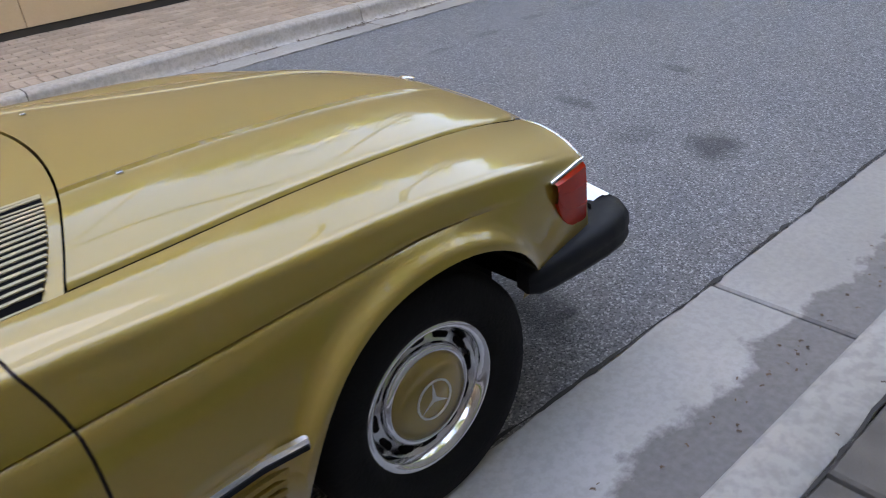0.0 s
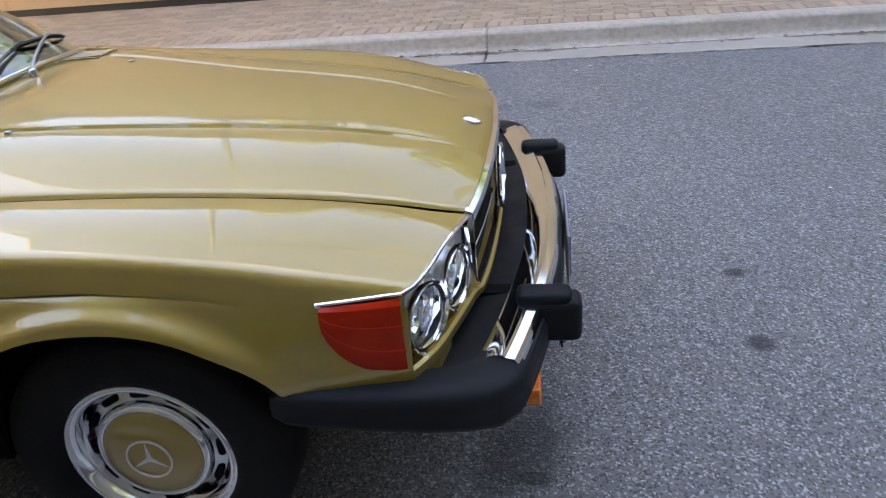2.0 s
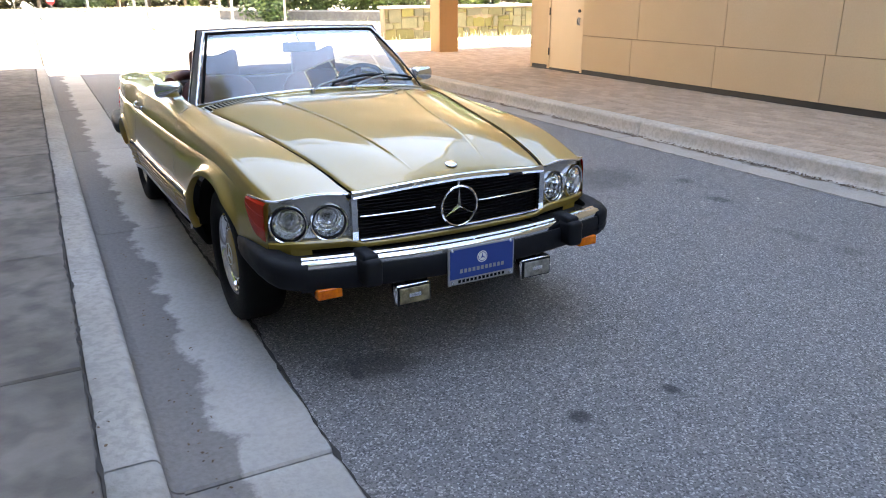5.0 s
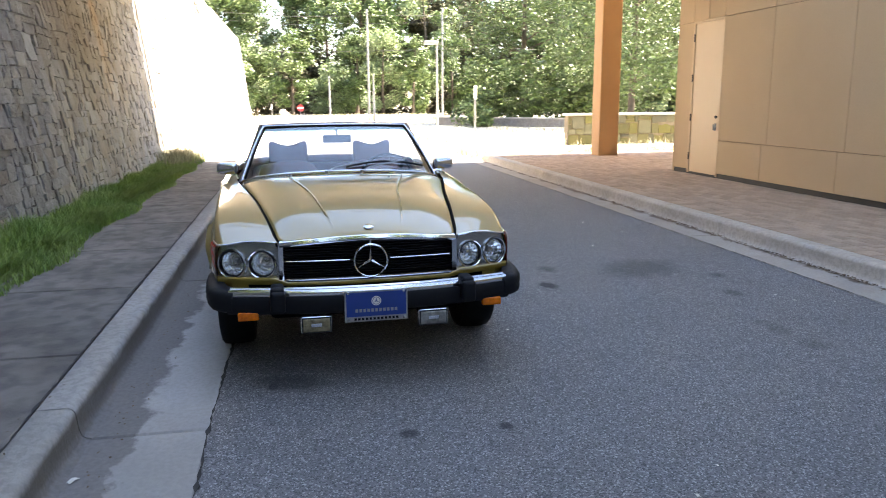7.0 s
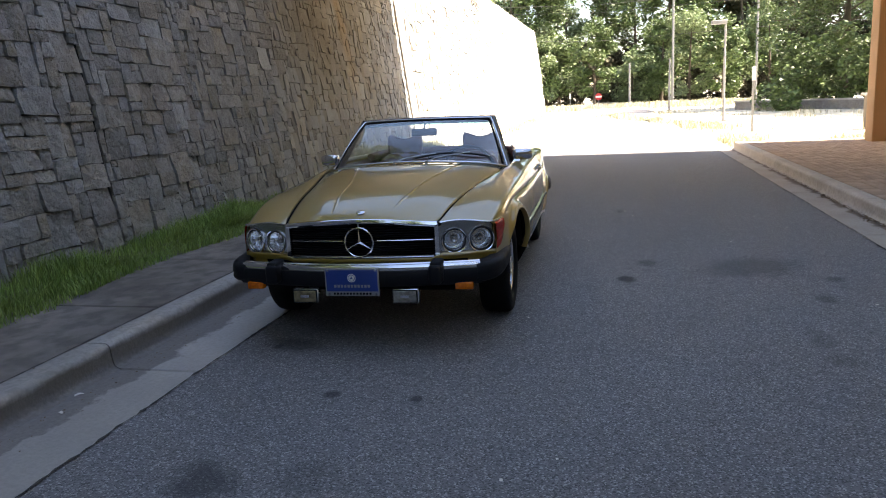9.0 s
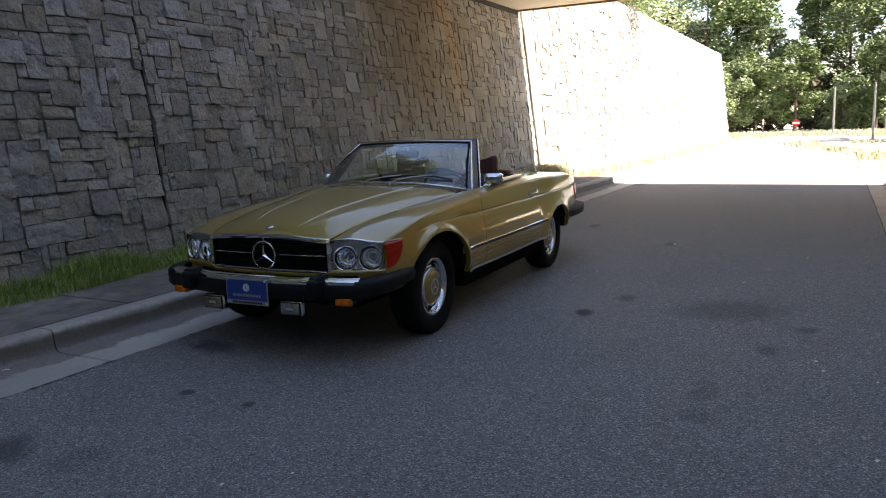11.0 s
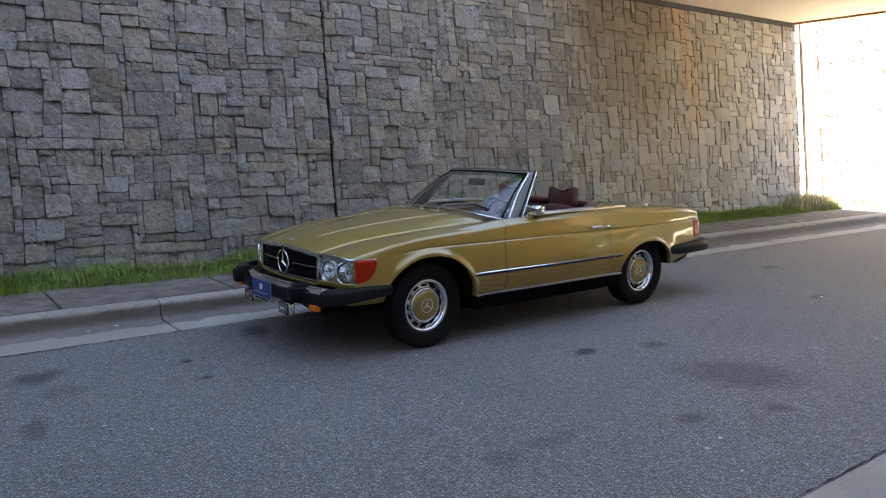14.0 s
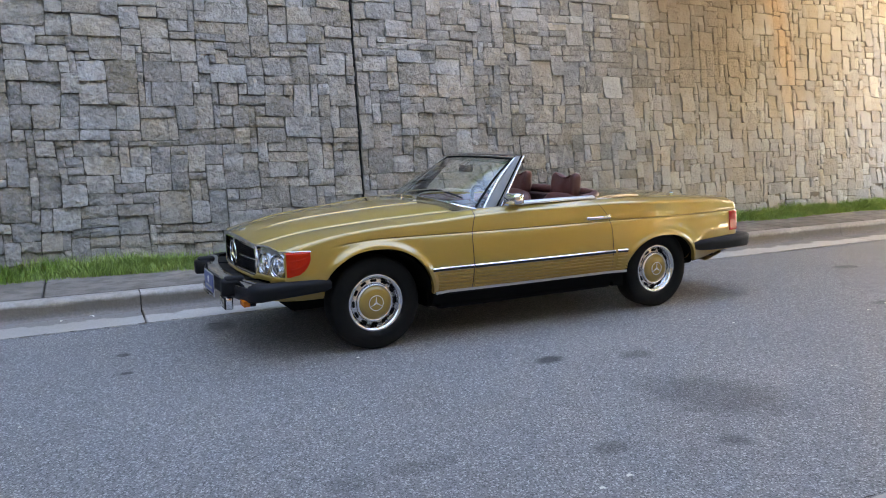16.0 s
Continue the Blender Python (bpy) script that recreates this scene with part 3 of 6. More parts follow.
def stone_shape(quad, rnd, gap=0.0015, proud=0.024):
    """One split-faced block in wall coordinates (x, out, z): square sides, chipped edges and a broken, tilted face."""
    cx, cz = sum(q[0] for q in quad) / 4, sum(q[1] for q in quad) / 4
    wide, high = abs(quad[1][0] - quad[0][0]), abs(quad[3][1] - quad[0][1])
    out = 0.008 + proud * rnd.uniform(0.15, 1.3)
    tilt = (rnd.uniform(-0.07, 0.07), rnd.uniform(-0.12, 0.05))
    left, right, low, top = [(gap + rnd.uniform(-0.0005, 0.0045)) for _ in range(4)]
    us = [left / wide, 0.30 + rnd.uniform(-0.10, 0.10), 0.70 + rnd.uniform(-0.10, 0.10), 1 - right / wide]
    ws = [low / high, 0.30 + rnd.uniform(-0.10, 0.10), 0.70 + rnd.uniform(-0.10, 0.10), 1 - top / high]
    rough = min(0.011, 0.06 * min(wide, high)) * rnd.choice((0.5, 1.0, 1.0, 1.6))
    v, side = [], []
    for j, w in enumerate(ws):
        for i, u in enumerate(us):
            x = (quad[0][0] * (1 - u) + quad[1][0] * u) * (1 - w) + (quad[3][0] * (1 - u) + quad[2][0] * u) * w
            z = (quad[0][1] * (1 - u) + quad[1][1] * u) * (1 - w) + (quad[3][1] * (1 - u) + quad[2][1] * u) * w
            rim = i in (0, 3) or j in (0, 3)
            corner = i in (0, 3) and j in (0, 3)
            cut = rnd.uniform(0.0, 0.075) ** 1.5 if corner else 0.0
            x, z = x + rnd.uniform(-0.004, 0.004) + (cx - x) * cut * 4, z + rnd.uniform(-0.004, 0.004) + (cz - z) * cut * 4
            o = out + tilt[0] * (x - cx) + tilt[1] * (z - cz) + rnd.uniform(-rough, rough) - (rnd.uniform(0.002, 0.010) if rim else 0.0)
            v.append((x, o, z))
    ring = [0, 1, 2, 3, 7, 11, 15, 14, 13, 12, 8, 4]
    v += [(v[i][0], -0.03, v[i][2]) for i in ring]
    f = [(4 * j + i, 4 * j + i + 4, 4 * j + i + 5, 4 * j + i + 1) for j in range(3) for i in range(3)]
    f += [(ring[i], ring[(i + 1) % 12], 16 + (i + 1) % 12, 16 + i) for i in range(12)]
    return v, f


def on_wall(v):
    return [(x, wall_y(z) + o, z) for x, o, z in v]


JOINT_X = -1.40
TOP = 5.2
wall_left = thing("wall_stone", [(x, y, z) for x in (EDGE - 0.15, 23.98) for y, z in ((wall_y(-0.12) - 0.012, -0.12), (wall_y(TOP) - 0.012, TOP), (-5.2, TOP), (-5.2, -0.12))],
                         [(0, 1, 5, 4), (1, 2, 6, 5), (2, 3, 7, 6), (3, 0, 4, 7), (0, 3, 2, 1), (4, 5, 6, 7)], M_MORTAR, "leaning retaining wall of rough grey granite blocks", "wall", kind="structure")
rnd = random.Random(5)
near, rest = [], []
for a, b, seed, upright in ((EDGE - 0.1, -5.6, 10, True), (-5.6, JOINT_X - 0.014, 11, False), (JOINT_X + 0.014, 12.0, 12, False)):
    for q in stone_layout(a, b, 0.05, TOP, 0.100, seed, upright):
        cx, cz = (q[0][0] + q[2][0]) / 2, (q[0][1] + q[2][1]) / 2
        (near if -3.0 < cx < 2.3 and 0.3 < cz < 2.75 else rest).append(q)
joined, warm = [], []
for q in rest:
    flat = q[1][0] < -5.55
    shape = stone_shape(q, rnd, 0.002 if flat else 0.0015, 0.013 if flat else 0.024)
    (warm if q[0][0] < -5.6 + rnd.uniform(-1.1, 1.1) else joined).append(shape)
v, f = join(*warm)
part("upright_stones", (on_wall(v), f), M_STONE_WARM, wall_left, smooth=28)["kind"] = "stuff"
v, f = block(EDGE - 0.14, -5.61, -0.020, -0.008, 0.0, TOP)
part("bedding", (on_wall(v), f), M_TAN_MORTAR, wall_left, "tan bedding between upright stones", smooth=None)
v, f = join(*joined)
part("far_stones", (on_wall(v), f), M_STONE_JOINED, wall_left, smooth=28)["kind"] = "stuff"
STONES_NEAR = near
v, f = block(JOINT_X - 0.012, JOINT_X + 0.012, -0.011, -0.004, 0.0, TOP)
part("movement_joint", (on_wall(v), f), material("open_joint", (0.006, 0.006, 0.006), 0.95, scale=9.0), wall_left, "narrow open joint in the stonework", smooth=None)

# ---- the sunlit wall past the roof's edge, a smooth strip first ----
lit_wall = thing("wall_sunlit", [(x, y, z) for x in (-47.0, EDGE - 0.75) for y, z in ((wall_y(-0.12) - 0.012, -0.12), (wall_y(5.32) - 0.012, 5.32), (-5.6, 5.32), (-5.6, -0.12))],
                 [(0, 1, 5, 4), (1, 2, 6, 5), (2, 3, 7, 6), (3, 0, 4, 7), (0, 3, 2, 1), (4, 5, 6, 7)], M_MORTAR_LIT, "tall sunlit stone retaining wall", "wall", kind="structure")
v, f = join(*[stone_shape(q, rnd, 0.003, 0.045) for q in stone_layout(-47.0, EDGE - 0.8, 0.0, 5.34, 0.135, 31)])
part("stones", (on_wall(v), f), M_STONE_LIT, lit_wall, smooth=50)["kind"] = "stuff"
v, f = block(EDGE - 0.72, EDGE - 0.17, -0.6, 0.045, -0.1, 5.34, 0.012)
thing("wall_strip", on_wall(v), f, M_CONCRETE, "smooth concrete strip between two stone walls", "wall", kind="structure", smooth=40)

# ---- an unseen plain wall behind the walk, added to cut skylight ----
thing("wall_end", *block(24.0, 24.4, -6.0, HOUSE + 0.01, -0.1, 9.0), M_WALK, "plain grey wall across the street's far end", "wall", kind="structure", smooth=None)

# ---- the building, its door, and the storey that bridges the road ----
ROOF0, ROOF1, UNDER = EDGE + 0.15, -5.6, 3.93
# Unseen above 4.4 m; the height is set to keep sun off the street.
building = thing("wall_building", *block(-7.92, 24.4, HOUSE + 0.02, 16, -0.1, 21.0), M_TAN_JOINT, "tan stucco building with panel joints and a black base strip", "building", kind="structure")
part("base_strip", block(-7.94, 23.99, HOUSE + 0.004, HOUSE + 0.018, 0.05, 0.222), M_BASE, building, smooth=None)
# The run past x = 16 is added, unseen, to shut out skylight.
cols = [(-7.94, -7.46), (-6.53, -5.25), (-5.25, -3.66), (-3.66, -2.08), (-2.08, -0.48), (-0.48, 1.12), (1.12, 2.72), (2.72, 4.32), (4.32, 5.92), (5.92, 8.0), (8.0, 12.0), (12.0, 16.0), (16.0, 20.0), (20.0, 23.99)]


def panel(x0, x1, z0, z1, d=0.014):
    return block(x0 + 0.004, x1 - 0.004, HOUSE - 0.012, HOUSE + d, z0 + 0.004, z1 - 0.004, 0.003)


part("panel", panel(-7.94, -7.46, 0.222, 2.66), M_TAN, building, smooth=None)
for x0, x1 in cols[1:]:
    shift = -0.12 if x0 > -7 else 0.0
    part("panel", panel(x0 + (shift if x0 > -6.5 else 0), x1 + shift if x1 > -6 else x1, 0.222, 0.75), M_TAN, building, smooth=None)
    part("panel", panel(x0, x1, 0.75, 2.66), M_TAN, building, smooth=None)
for x0, x1 in [(-7.94, -7.46), (-7.46, -7.0), (-7.0, -6.53)] + cols[1:]:
    part("panel", panel(x0, x1, 2.66, 4.4), M_TAN, building, smooth=None)


def mirror_grid(u0, u1, z0, z1, du, dz, place):
    """Added mirror panes in a grid of bars; place(u, out, z) gives the point."""
    panes, bars = [], []
    nu_ = int((u1 - u0) / du)
    for i in range(nu_):
        for k in range(int((z1 - z0) / dz)):
            a, b_, c, d = u0 + i * du + 0.04, u0 + (i + 1) * du - 0.04, z0 + k * dz + 0.05, z0 + (k + 1) * dz - 0.05
            panes.append(([place(a, 0.0, c), place(b_, 0.0, c), place(b_, 0.0, d), place(a, 0.0, d)], [(0, 1, 2, 3)]))

    def bar(a, b_, c, d):
        v, f = block(a, b_, -0.02, 0.06, c, d)
        bars.append(([place(*q) for q in v], f))
    for i in range(nu_ + 1):
        bar(u0 + i * du - 0.04, u0 + i * du + 0.04, z0, z1)
    for k in range(int((z1 - z0) / dz) + 1):
        bar(u0, u1, z0 + k * dz - 0.05, z0 + k * dz + 0.05)
    return join(*panes), join(*bars)


# Unseen reflectors, added to brighten what the car's paint mirrors.
panes, bars = mirror_grid(-7.9, 23.9, 4.5, 20.9, 5.299, 5.4, lambda u, o, z: (u, HOUSE - 0.01 - o, z))
part("upper_panes", panes, M_SKY_MIRROR, building, "added mirror panes that put sky into the car's paint", smooth=None)["kind"] = "stuff"
part("upper_bars", bars, M_WHITE, building, "white bars between the added mirror panes", smooth=None)["kind"] = "stuff"
part("cornice", block(-7.94, 23.99, HOUSE - 0.05, HOUSE + 0.014, 4.405, 4.5), M_TAN, building, smooth=None)
part("end_wall", block(-7.958, -7.921, HOUSE - 0.012, 16, 0.16, 21.0), M_TAN, building, smooth=None)
door = thing("door_1", *block(-7.40, -6.55, HOUSE - 0.004, HOUSE + 0.016, 0.19, 2.63, 0.004), M_TAN_DOOR, "tall flush steel door painted tan, closed", "door", kind="structure")
part("frame", join(block(-7.455, -7.405, HOUSE - 0.014, HOUSE + 0.01, 0.17, 2.66), block(-6.545, -6.515, HOUSE - 0.014, HOUSE + 0.01, 0.17, 2.66), block(-7.405, -6.545, HOUSE - 0.014, HOUSE + 0.01, 2.633, 2.66)), M_TAN_DOOR, door, smooth=None)
for z in (0.45, 1.10, 1.75, 2.40):
    part("hinge", rod((-7.405, HOUSE - 0.02, z - 0.06), (-7.405, HOUSE - 0.02, z + 0.06), 0.012), M_BASE, door)
lock = part("lock_plate", block(-6.655, -6.605, HOUSE - 0.016, HOUSE - 0.004, 0.90, 1.02, 0.004), M_GALV, door, "brushed steel lock plate", smooth=None)
part("pull", join(rod((-6.63, HOUSE - 0.016, 0.93), (-6.63, HOUSE - 0.045, 0.93), 0.008), rod((-6.63, HOUSE - 0.042, 0.915), (-6.63, HOUSE - 0.042, 1.005), 0.008)), M_GALV, lock)
part("lock_cylinder", rod((-6.62, HOUSE - 0.004, 1.12), (-6.62, HOUSE - 0.026, 1.12), 0.024, 14), M_BASE, door, "dark round lock cylinder")

roof = thing("ceiling", *block(ROOF0, ROOF1, -5.4, 16, UNDER, UNDER + 0.55), M_SOFFIT, "cream soffit under the storey that bridges the road", "ceiling", kind="structure")
thing("trim_roof_edge", *join(block(ROOF0 - 0.10, ROOF0 - 0.004, -5.4, 16, UNDER - 0.03, UNDER + 0.7, 0.01), block(ROOF0 - 0.004, ROOF0 + 0.05, -5.4, 16, UNDER - 0.035, UNDER - 0.004)), M_COLUMN, "ochre edge beam of the roof", "beam", kind="structure")
thing("trim_wall_head", *block(ROOF0, ROOF1, -3.56, -3.49, UNDER - 0.09, UNDER - 0.003), M_BASE, "dark joint between wall and ceiling", "trim", kind="structure")
thing("trim_roof_kerb", *block(ROOF1 - 0.30, ROOF1 - 0.02, -5.3, 6.2, UNDER + 0.551, UNDER + 0.70, 0.01), M_TAN, "low tan kerb along the bridge's edge", "kerb", kind="structure")
railing = new("railing")
railing.matrix_world = pose(ROOF1 - 0.16, 0, UNDER + 0.70)
tagged(railing, "pale metal railing along the edge of the bridge", "railing")
for z in (0.04, 0.46):
    part("rail", block(-0.025, 0.025, -5.2, 6.1, z, z + 0.04, 0.006), M_WHITE, railing, smooth=None)
for k in range(76):
    y = -5.17 + 0.149 * k
    part("baluster", block(-0.012, 0.012, y - 0.016, y + 0.016, 0.0, 0.459), M_WHITE, railing, smooth=None)
column = thing("column", *block(-12.08, -11.62, 6.40, 6.86, HIGH - 0.02, UNDER + 0.0, 0.02), M_COLUMN, "square ochre stucco column holding the roof", "column", smooth=None)
part("bracket", block(-12.16, -11.98, 5.55, 6.398, UNDER - 0.22, UNDER - 0.002, 0.012), M_COLUMN, column, smooth=None)


# ---- trees, weeds and street furniture beyond the roof ----
def leaf_cloud(rnd, centres, count, size):
    """Many small two-triangle leaves round clump centres of (x, y, z, radius)."""
    v, f = [], []
    for _ in range(count):
        cx, cy, cz, r = rnd.choice(centres)
        d = Vector((rnd.gauss(0, 1), rnd.gauss(0, 1), rnd.gauss(0, 0.8))).normalized() * r * rnd.uniform(0.35, 1.0) ** 0.6
        p = Vector((cx, cy, cz)) + d
        a = Vector((rnd.uniform(-1, 1), rnd.uniform(-1, 1), rnd.uniform(-0.6, 0.6))).normalized()
        b = a.cross(Vector((rnd.uniform(-1, 1), rnd.uniform(-1, 1), rnd.uniform(-1, 1)))).normalized()
        s = size * rnd.uniform(0.6, 1.4)
        k = len(v)
        v += [p - a * s, p + b * s * 0.45, p + a * s, p - b * s * 0.45]
        f.append((k, k + 1, k + 2, k + 3))
    return v, f


def make_tree(x, y, height, spread, seed, mat, label, leaves=2600, size=0.28, low=0.25, name="tree"):
    rnd = random.Random(seed)
    ob = new(name)
    ob.matrix_world = pose(x, y, -0.12)
    tagged(ob, label, "tree")
    r = height * 0.011 + 0.04
    lean = (rnd.uniform(-0.05, 0.05) * height, rnd.uniform(-0.05, 0.05) * height)
    path = [(lean[0] * s * s, lean[1] * s * s, height * 0.92 * s) for s in (0, 0.15, 0.35, 0.6, 0.8, 1.0)]
    shapes = [sweep(path, [(r * math.cos(a * math.pi / 4), r * math.sin(a * math.pi / 4)) for a in range(8)], up=(1, 0, 0), scales=[1.25, 1.0, 0.85, 0.6, 0.35, 0.12])]
    centres = []
    for i in range(int(15 + spread * 2)):
        s = low + (1 - low) * rnd.random() ** 0.8
        ang = rnd.uniform(0, 2 * math.pi)
        reach = spread * (1.05 - 0.75 * abs(s - 0.5)) * rnd.uniform(0.45, 1.0)
        base = Vector((lean[0] * s * s, lean[1] * s * s, height * s * 0.85))
        tip = base + Vector((math.cos(ang) * reach, math.sin(ang) * reach, height * rnd.uniform(0.02, 0.13)))
        mid = (base + tip) / 2 + Vector((0, 0, height * 0.02))
        rr = r * 0.32 * (1.2 - s)
        shapes.append(sweep([base, mid, tip], [(rr * math.cos(a * math.pi / 2.5), rr * math.sin(a * math.pi / 2.5)) for a in range(5)], up=(0.1, 0.2, 1), scales=[1, 0.65, 0.2]))
        centres.append((*tip, spread * rnd.uniform(0.20, 0.36)))
        centres.append((*mid, spread * rnd.uniform(0.14, 0.26)))
    centres.append((lean[0], lean[1], height * 0.93, spread * 0.3))
    part("trunk", join(*shapes), M_BARK, ob, smooth=50)
    part("crown", leaf_cloud(rnd, centres, leaves, size), mat, ob, smooth=None)
    return ob


# the far wood
rnd = random.Random(77)
for i in range(26):
    y = -34 + i * 3.4 + rnd.uniform(-1.2, 1.2)
    x = -78 - rnd.uniform(0, 16) + abs(y) * 0.12
    h = rnd.uniform(13, 21)
    make_tree(x, y, h, h * rnd.uniform(0.24, 0.34), 100 + i, M_LEAF if rnd.random() < 0.6 else M_LEAF_LIGHT, "tall leafy tree at the edge of a wood", 15000, 0.19, low=0.03)
for i in range(22):
    y = -24 + i * 3.0 + rnd.uniform(-1.0, 1.0)
    make_tree(-70 - rnd.uniform(0, 5) + abs(y) * 0.12, y, rnd.uniform(4.5, 8.5), rnd.uniform(2.2, 3.4), 200 + i, M_LEAF_LIGHT if rnd.random() < 0.5 else M_LEAF, "young leafy tree before the wood", 10000, 0.135, low=0.02)
# Dark backing leaves stand in for the shaded depth between the trees.
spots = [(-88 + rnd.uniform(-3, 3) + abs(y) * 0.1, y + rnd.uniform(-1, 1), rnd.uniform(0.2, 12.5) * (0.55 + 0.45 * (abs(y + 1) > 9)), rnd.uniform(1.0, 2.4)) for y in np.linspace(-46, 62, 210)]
tagged(thing("undergrowth", *leaf_cloud(rnd, spots, 80000, 0.33), M_UNDER_SHADED), "dense undergrowth inside the wood, its shade put into the colour", "undergrowth", kind="stuff")
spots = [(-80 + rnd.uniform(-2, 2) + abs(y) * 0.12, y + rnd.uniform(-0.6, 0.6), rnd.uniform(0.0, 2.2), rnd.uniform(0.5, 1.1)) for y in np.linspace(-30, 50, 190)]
tagged(thing("scrub", *leaf_cloud(rnd, spots, 40000, 0.2), M_UNDER_SHADED), "low scrub along the edge of the wood, darkened in its colour", "undergrowth", kind="stuff")
spots = [(-54 + rnd.uniform(-2, 2), y + rnd.uniform(-1, 1), rnd.uniform(0.1, 4.5), rnd.uniform(0.8, 1.6)) for y in np.linspace(15, 48, 50)]
tagged(thing("thicket", *leaf_cloud(rnd, spots, 14000, 0.34), M_LEAF), "dense green thicket under the broad trees", "undergrowth", kind="stuff")
spots = [(-39 + rnd.uniform(-1.5, 1.5), y + rnd.uniform(-0.6, 0.6), rnd.uniform(0.1, 3.6), rnd.uniform(0.6, 1.3)) for y in np.linspace(9.8, 20, 40)]
tagged(thing("bushes", *leaf_cloud(rnd, spots, 16000, 0.13), M_LEAF), "dense green bushes behind the far low wall", "bush", kind="stuff")
# nearer trees on the building's side
for x, y, h, sp, s in ((-43, 14.2, 15, 6.4, 6), (-34, 17.5, 13, 6.0, 1), (-30, 24, 12, 5.5, 2), (-44, 20, 14, 5.5, 3), (-27, 30, 12, 5.0, 4), (-40, 30, 15, 6.0, 5)):
    make_tree(x, y, h, sp, 300 + s, M_LEAF, "broad dark green tree with low spreading branches", 26000, 0.10, low=0.10)
# behind the sunlit wall
for x, y, h, sp, s in ((-36, -12, 14, 5.0, 1), (-46, -11, 14, 5.0, 2), (-56, -13, 15, 5.5, 3), (-26, -12, 13, 4.8, 4)):
    make_tree(x, y, h, sp, 330 + s, M_LEAF_LIGHT, "leafy tree rising behind the wall", 8000, 0.17, low=0.3)
# above the near wall, seen only in glass and paint
# Those past x = 4 are added and enlarged to cut skylight.
for x, y, h, sp, s in ((-3.4, -7.4, 13, 4.8, 1), (4.2, -7.2, 14, 5.6, 2), (10.5, -7.4, 15, 6.2, 3), (17.0, -7.4, 15, 6.2, 4)):
    make_tree(x, y, h, sp, 370 + s, M_LEAF, "leafy tree rising behind the wall", 15000, 0.15, low=0.47)
# beyond the camera's start, seen only in glass and paint
# Crowns thickened, and two trees added, to cut skylight from this end.
for x, y, h, sp, s in ((29, -8, 14, 5.5, 1), (31, 2, 15, 6.0, 2), (33, 12, 14, 5.5, 3), (25, -13, 13, 5.0, 4)):
    make_tree(x, y, h, sp, 350 + s, M_LEAF, "leafy tree down the road", 9000, 0.2, low=0.15)


def make_pole(x, y, h, r, label, arm=0.0, name="street_lamp", category="street lamp"):
    ob = new(name)
    ob.matrix_world = pose(x, y, -0.12)
    tagged(ob, label, category)
    part("pole", sweep([(0, 0, 0), (0, 0, h * 0.5), (0, 0, h)], [(r * math.cos(a * math.pi / 6), r * math.sin(a * math.pi / 6)) for a in range(12)], up=(1, 0, 0), scales=[1.0, 0.85, 0.7]), M_GALV, ob)
    part("base_plate", block(-r * 2, r * 2, -r * 2, r * 2, 0, 0.06), M_GALV, ob, smooth=None)
    if arm:
        part("lamp_head", join(block(-0.14, 0.14, -arm, 0.05, h - 0.06, h + 0.10, 0.03)), M_GALV, ob, "flat grey lamp head")
    return ob


make_pole(-28.6, 5.85, 3.95, 0.055, "grey steel lamp post with a flat head", 0.55)
make_pole(-62, 2.68, 3.6, 0.09, "pale wooden utility pole", name="utility_pole", category="pole")
make_pole(-46, 4.85, 3.25, 0.075, "pale wooden utility pole", name="utility_pole", category="pole")
make_pole(-66, 6.45, 9.6, 0.12, "pale wooden utility pole", name="utility_pole", category="pole")
make_pole(-66, 13.35, 9.6, 0.11, "pale wooden utility pole", name="utility_pole", category="pole")


def make_sign(x, y, h, label, octagon):
    ob = new("road_sign")
    ob.matrix_world = pose(x, y, -0.12)
    tagged(ob, label, "road sign")
    part("post", block(-0.03, 0.03, -0.03, 0.03, 0, h), M_GALV, ob, smooth=None)
    if octagon:
        ring = [(0.0, 0.30 * math.cos(math.pi / 8 + i * math.pi / 4), h - 0.3 + 0.30 * math.sin(math.pi / 8 + i * math.pi / 4)) for i in range(8)]
        v = [(0.034, a, b) for _, a, b in ring] + [(0.045, a, b) for _, a, b in ring]
        part("sign_plate", (v, [tuple(reversed(range(8))), tuple(range(8, 16))] + [(i, (i + 1) % 8, 8 + (i + 1) % 8, 8 + i) for i in range(8)]), M_RED, ob, "red eight-sided plate", smooth=None)
        part("bar", block(0.047, 0.050, -0.24, 0.24, h - 0.37, h - 0.23), M_WHITE, ob, smooth=None)
    else:
        part("sign_plate", block(0.032, 0.045, -0.055, 0.055, h - 0.42, h, 0.004), M_WHITE, ob, "narrow white plate", smooth=None)
    return ob


make_sign(-60, 0.16, 1.25, "red stop sign on a steel post", True)
make_sign(-60, -2.17, 1.3, "white rectangular road sign on a post", False)
make_sign(-20.6, 5.66, 2.0, "narrow pale sign on a thin steel post", False)
for k, (z, sag) in enumerate(((9.2, 0.5), (8.6, 0.6), (6.2, 0.6))):
    path = [(-66, -40 + 10 * i, z - sag * math.sin(i * 1.1) ** 2) for i in range(9)]
    thing("power_line", *tube(path, 0.014, 4), M_WIRE, "thin overhead power line across the trees", "cable")

# low stone wall beyond the column
lw = thing("wall_low", *block(-20.2, -19.85, 8.7, 22, -0.12, 0.86), M_TAN_MORTAR, "low wall of pale stone blocks in weeds", "wall", kind="structure")
rnd = random.Random(9)
v, f = join(*[stone_shape(q, rnd, 0.012, 0.05) for q in stone_layout(8.7, 16, -0.1, 0.86, 0.16, 51)])
part("stones", ([(-19.85 + o, x, z) for x, o, z in v], [tuple(reversed(q)) for q in f]), M_STONE_MOSS, lw, smooth=50)["kind"] = "stuff"
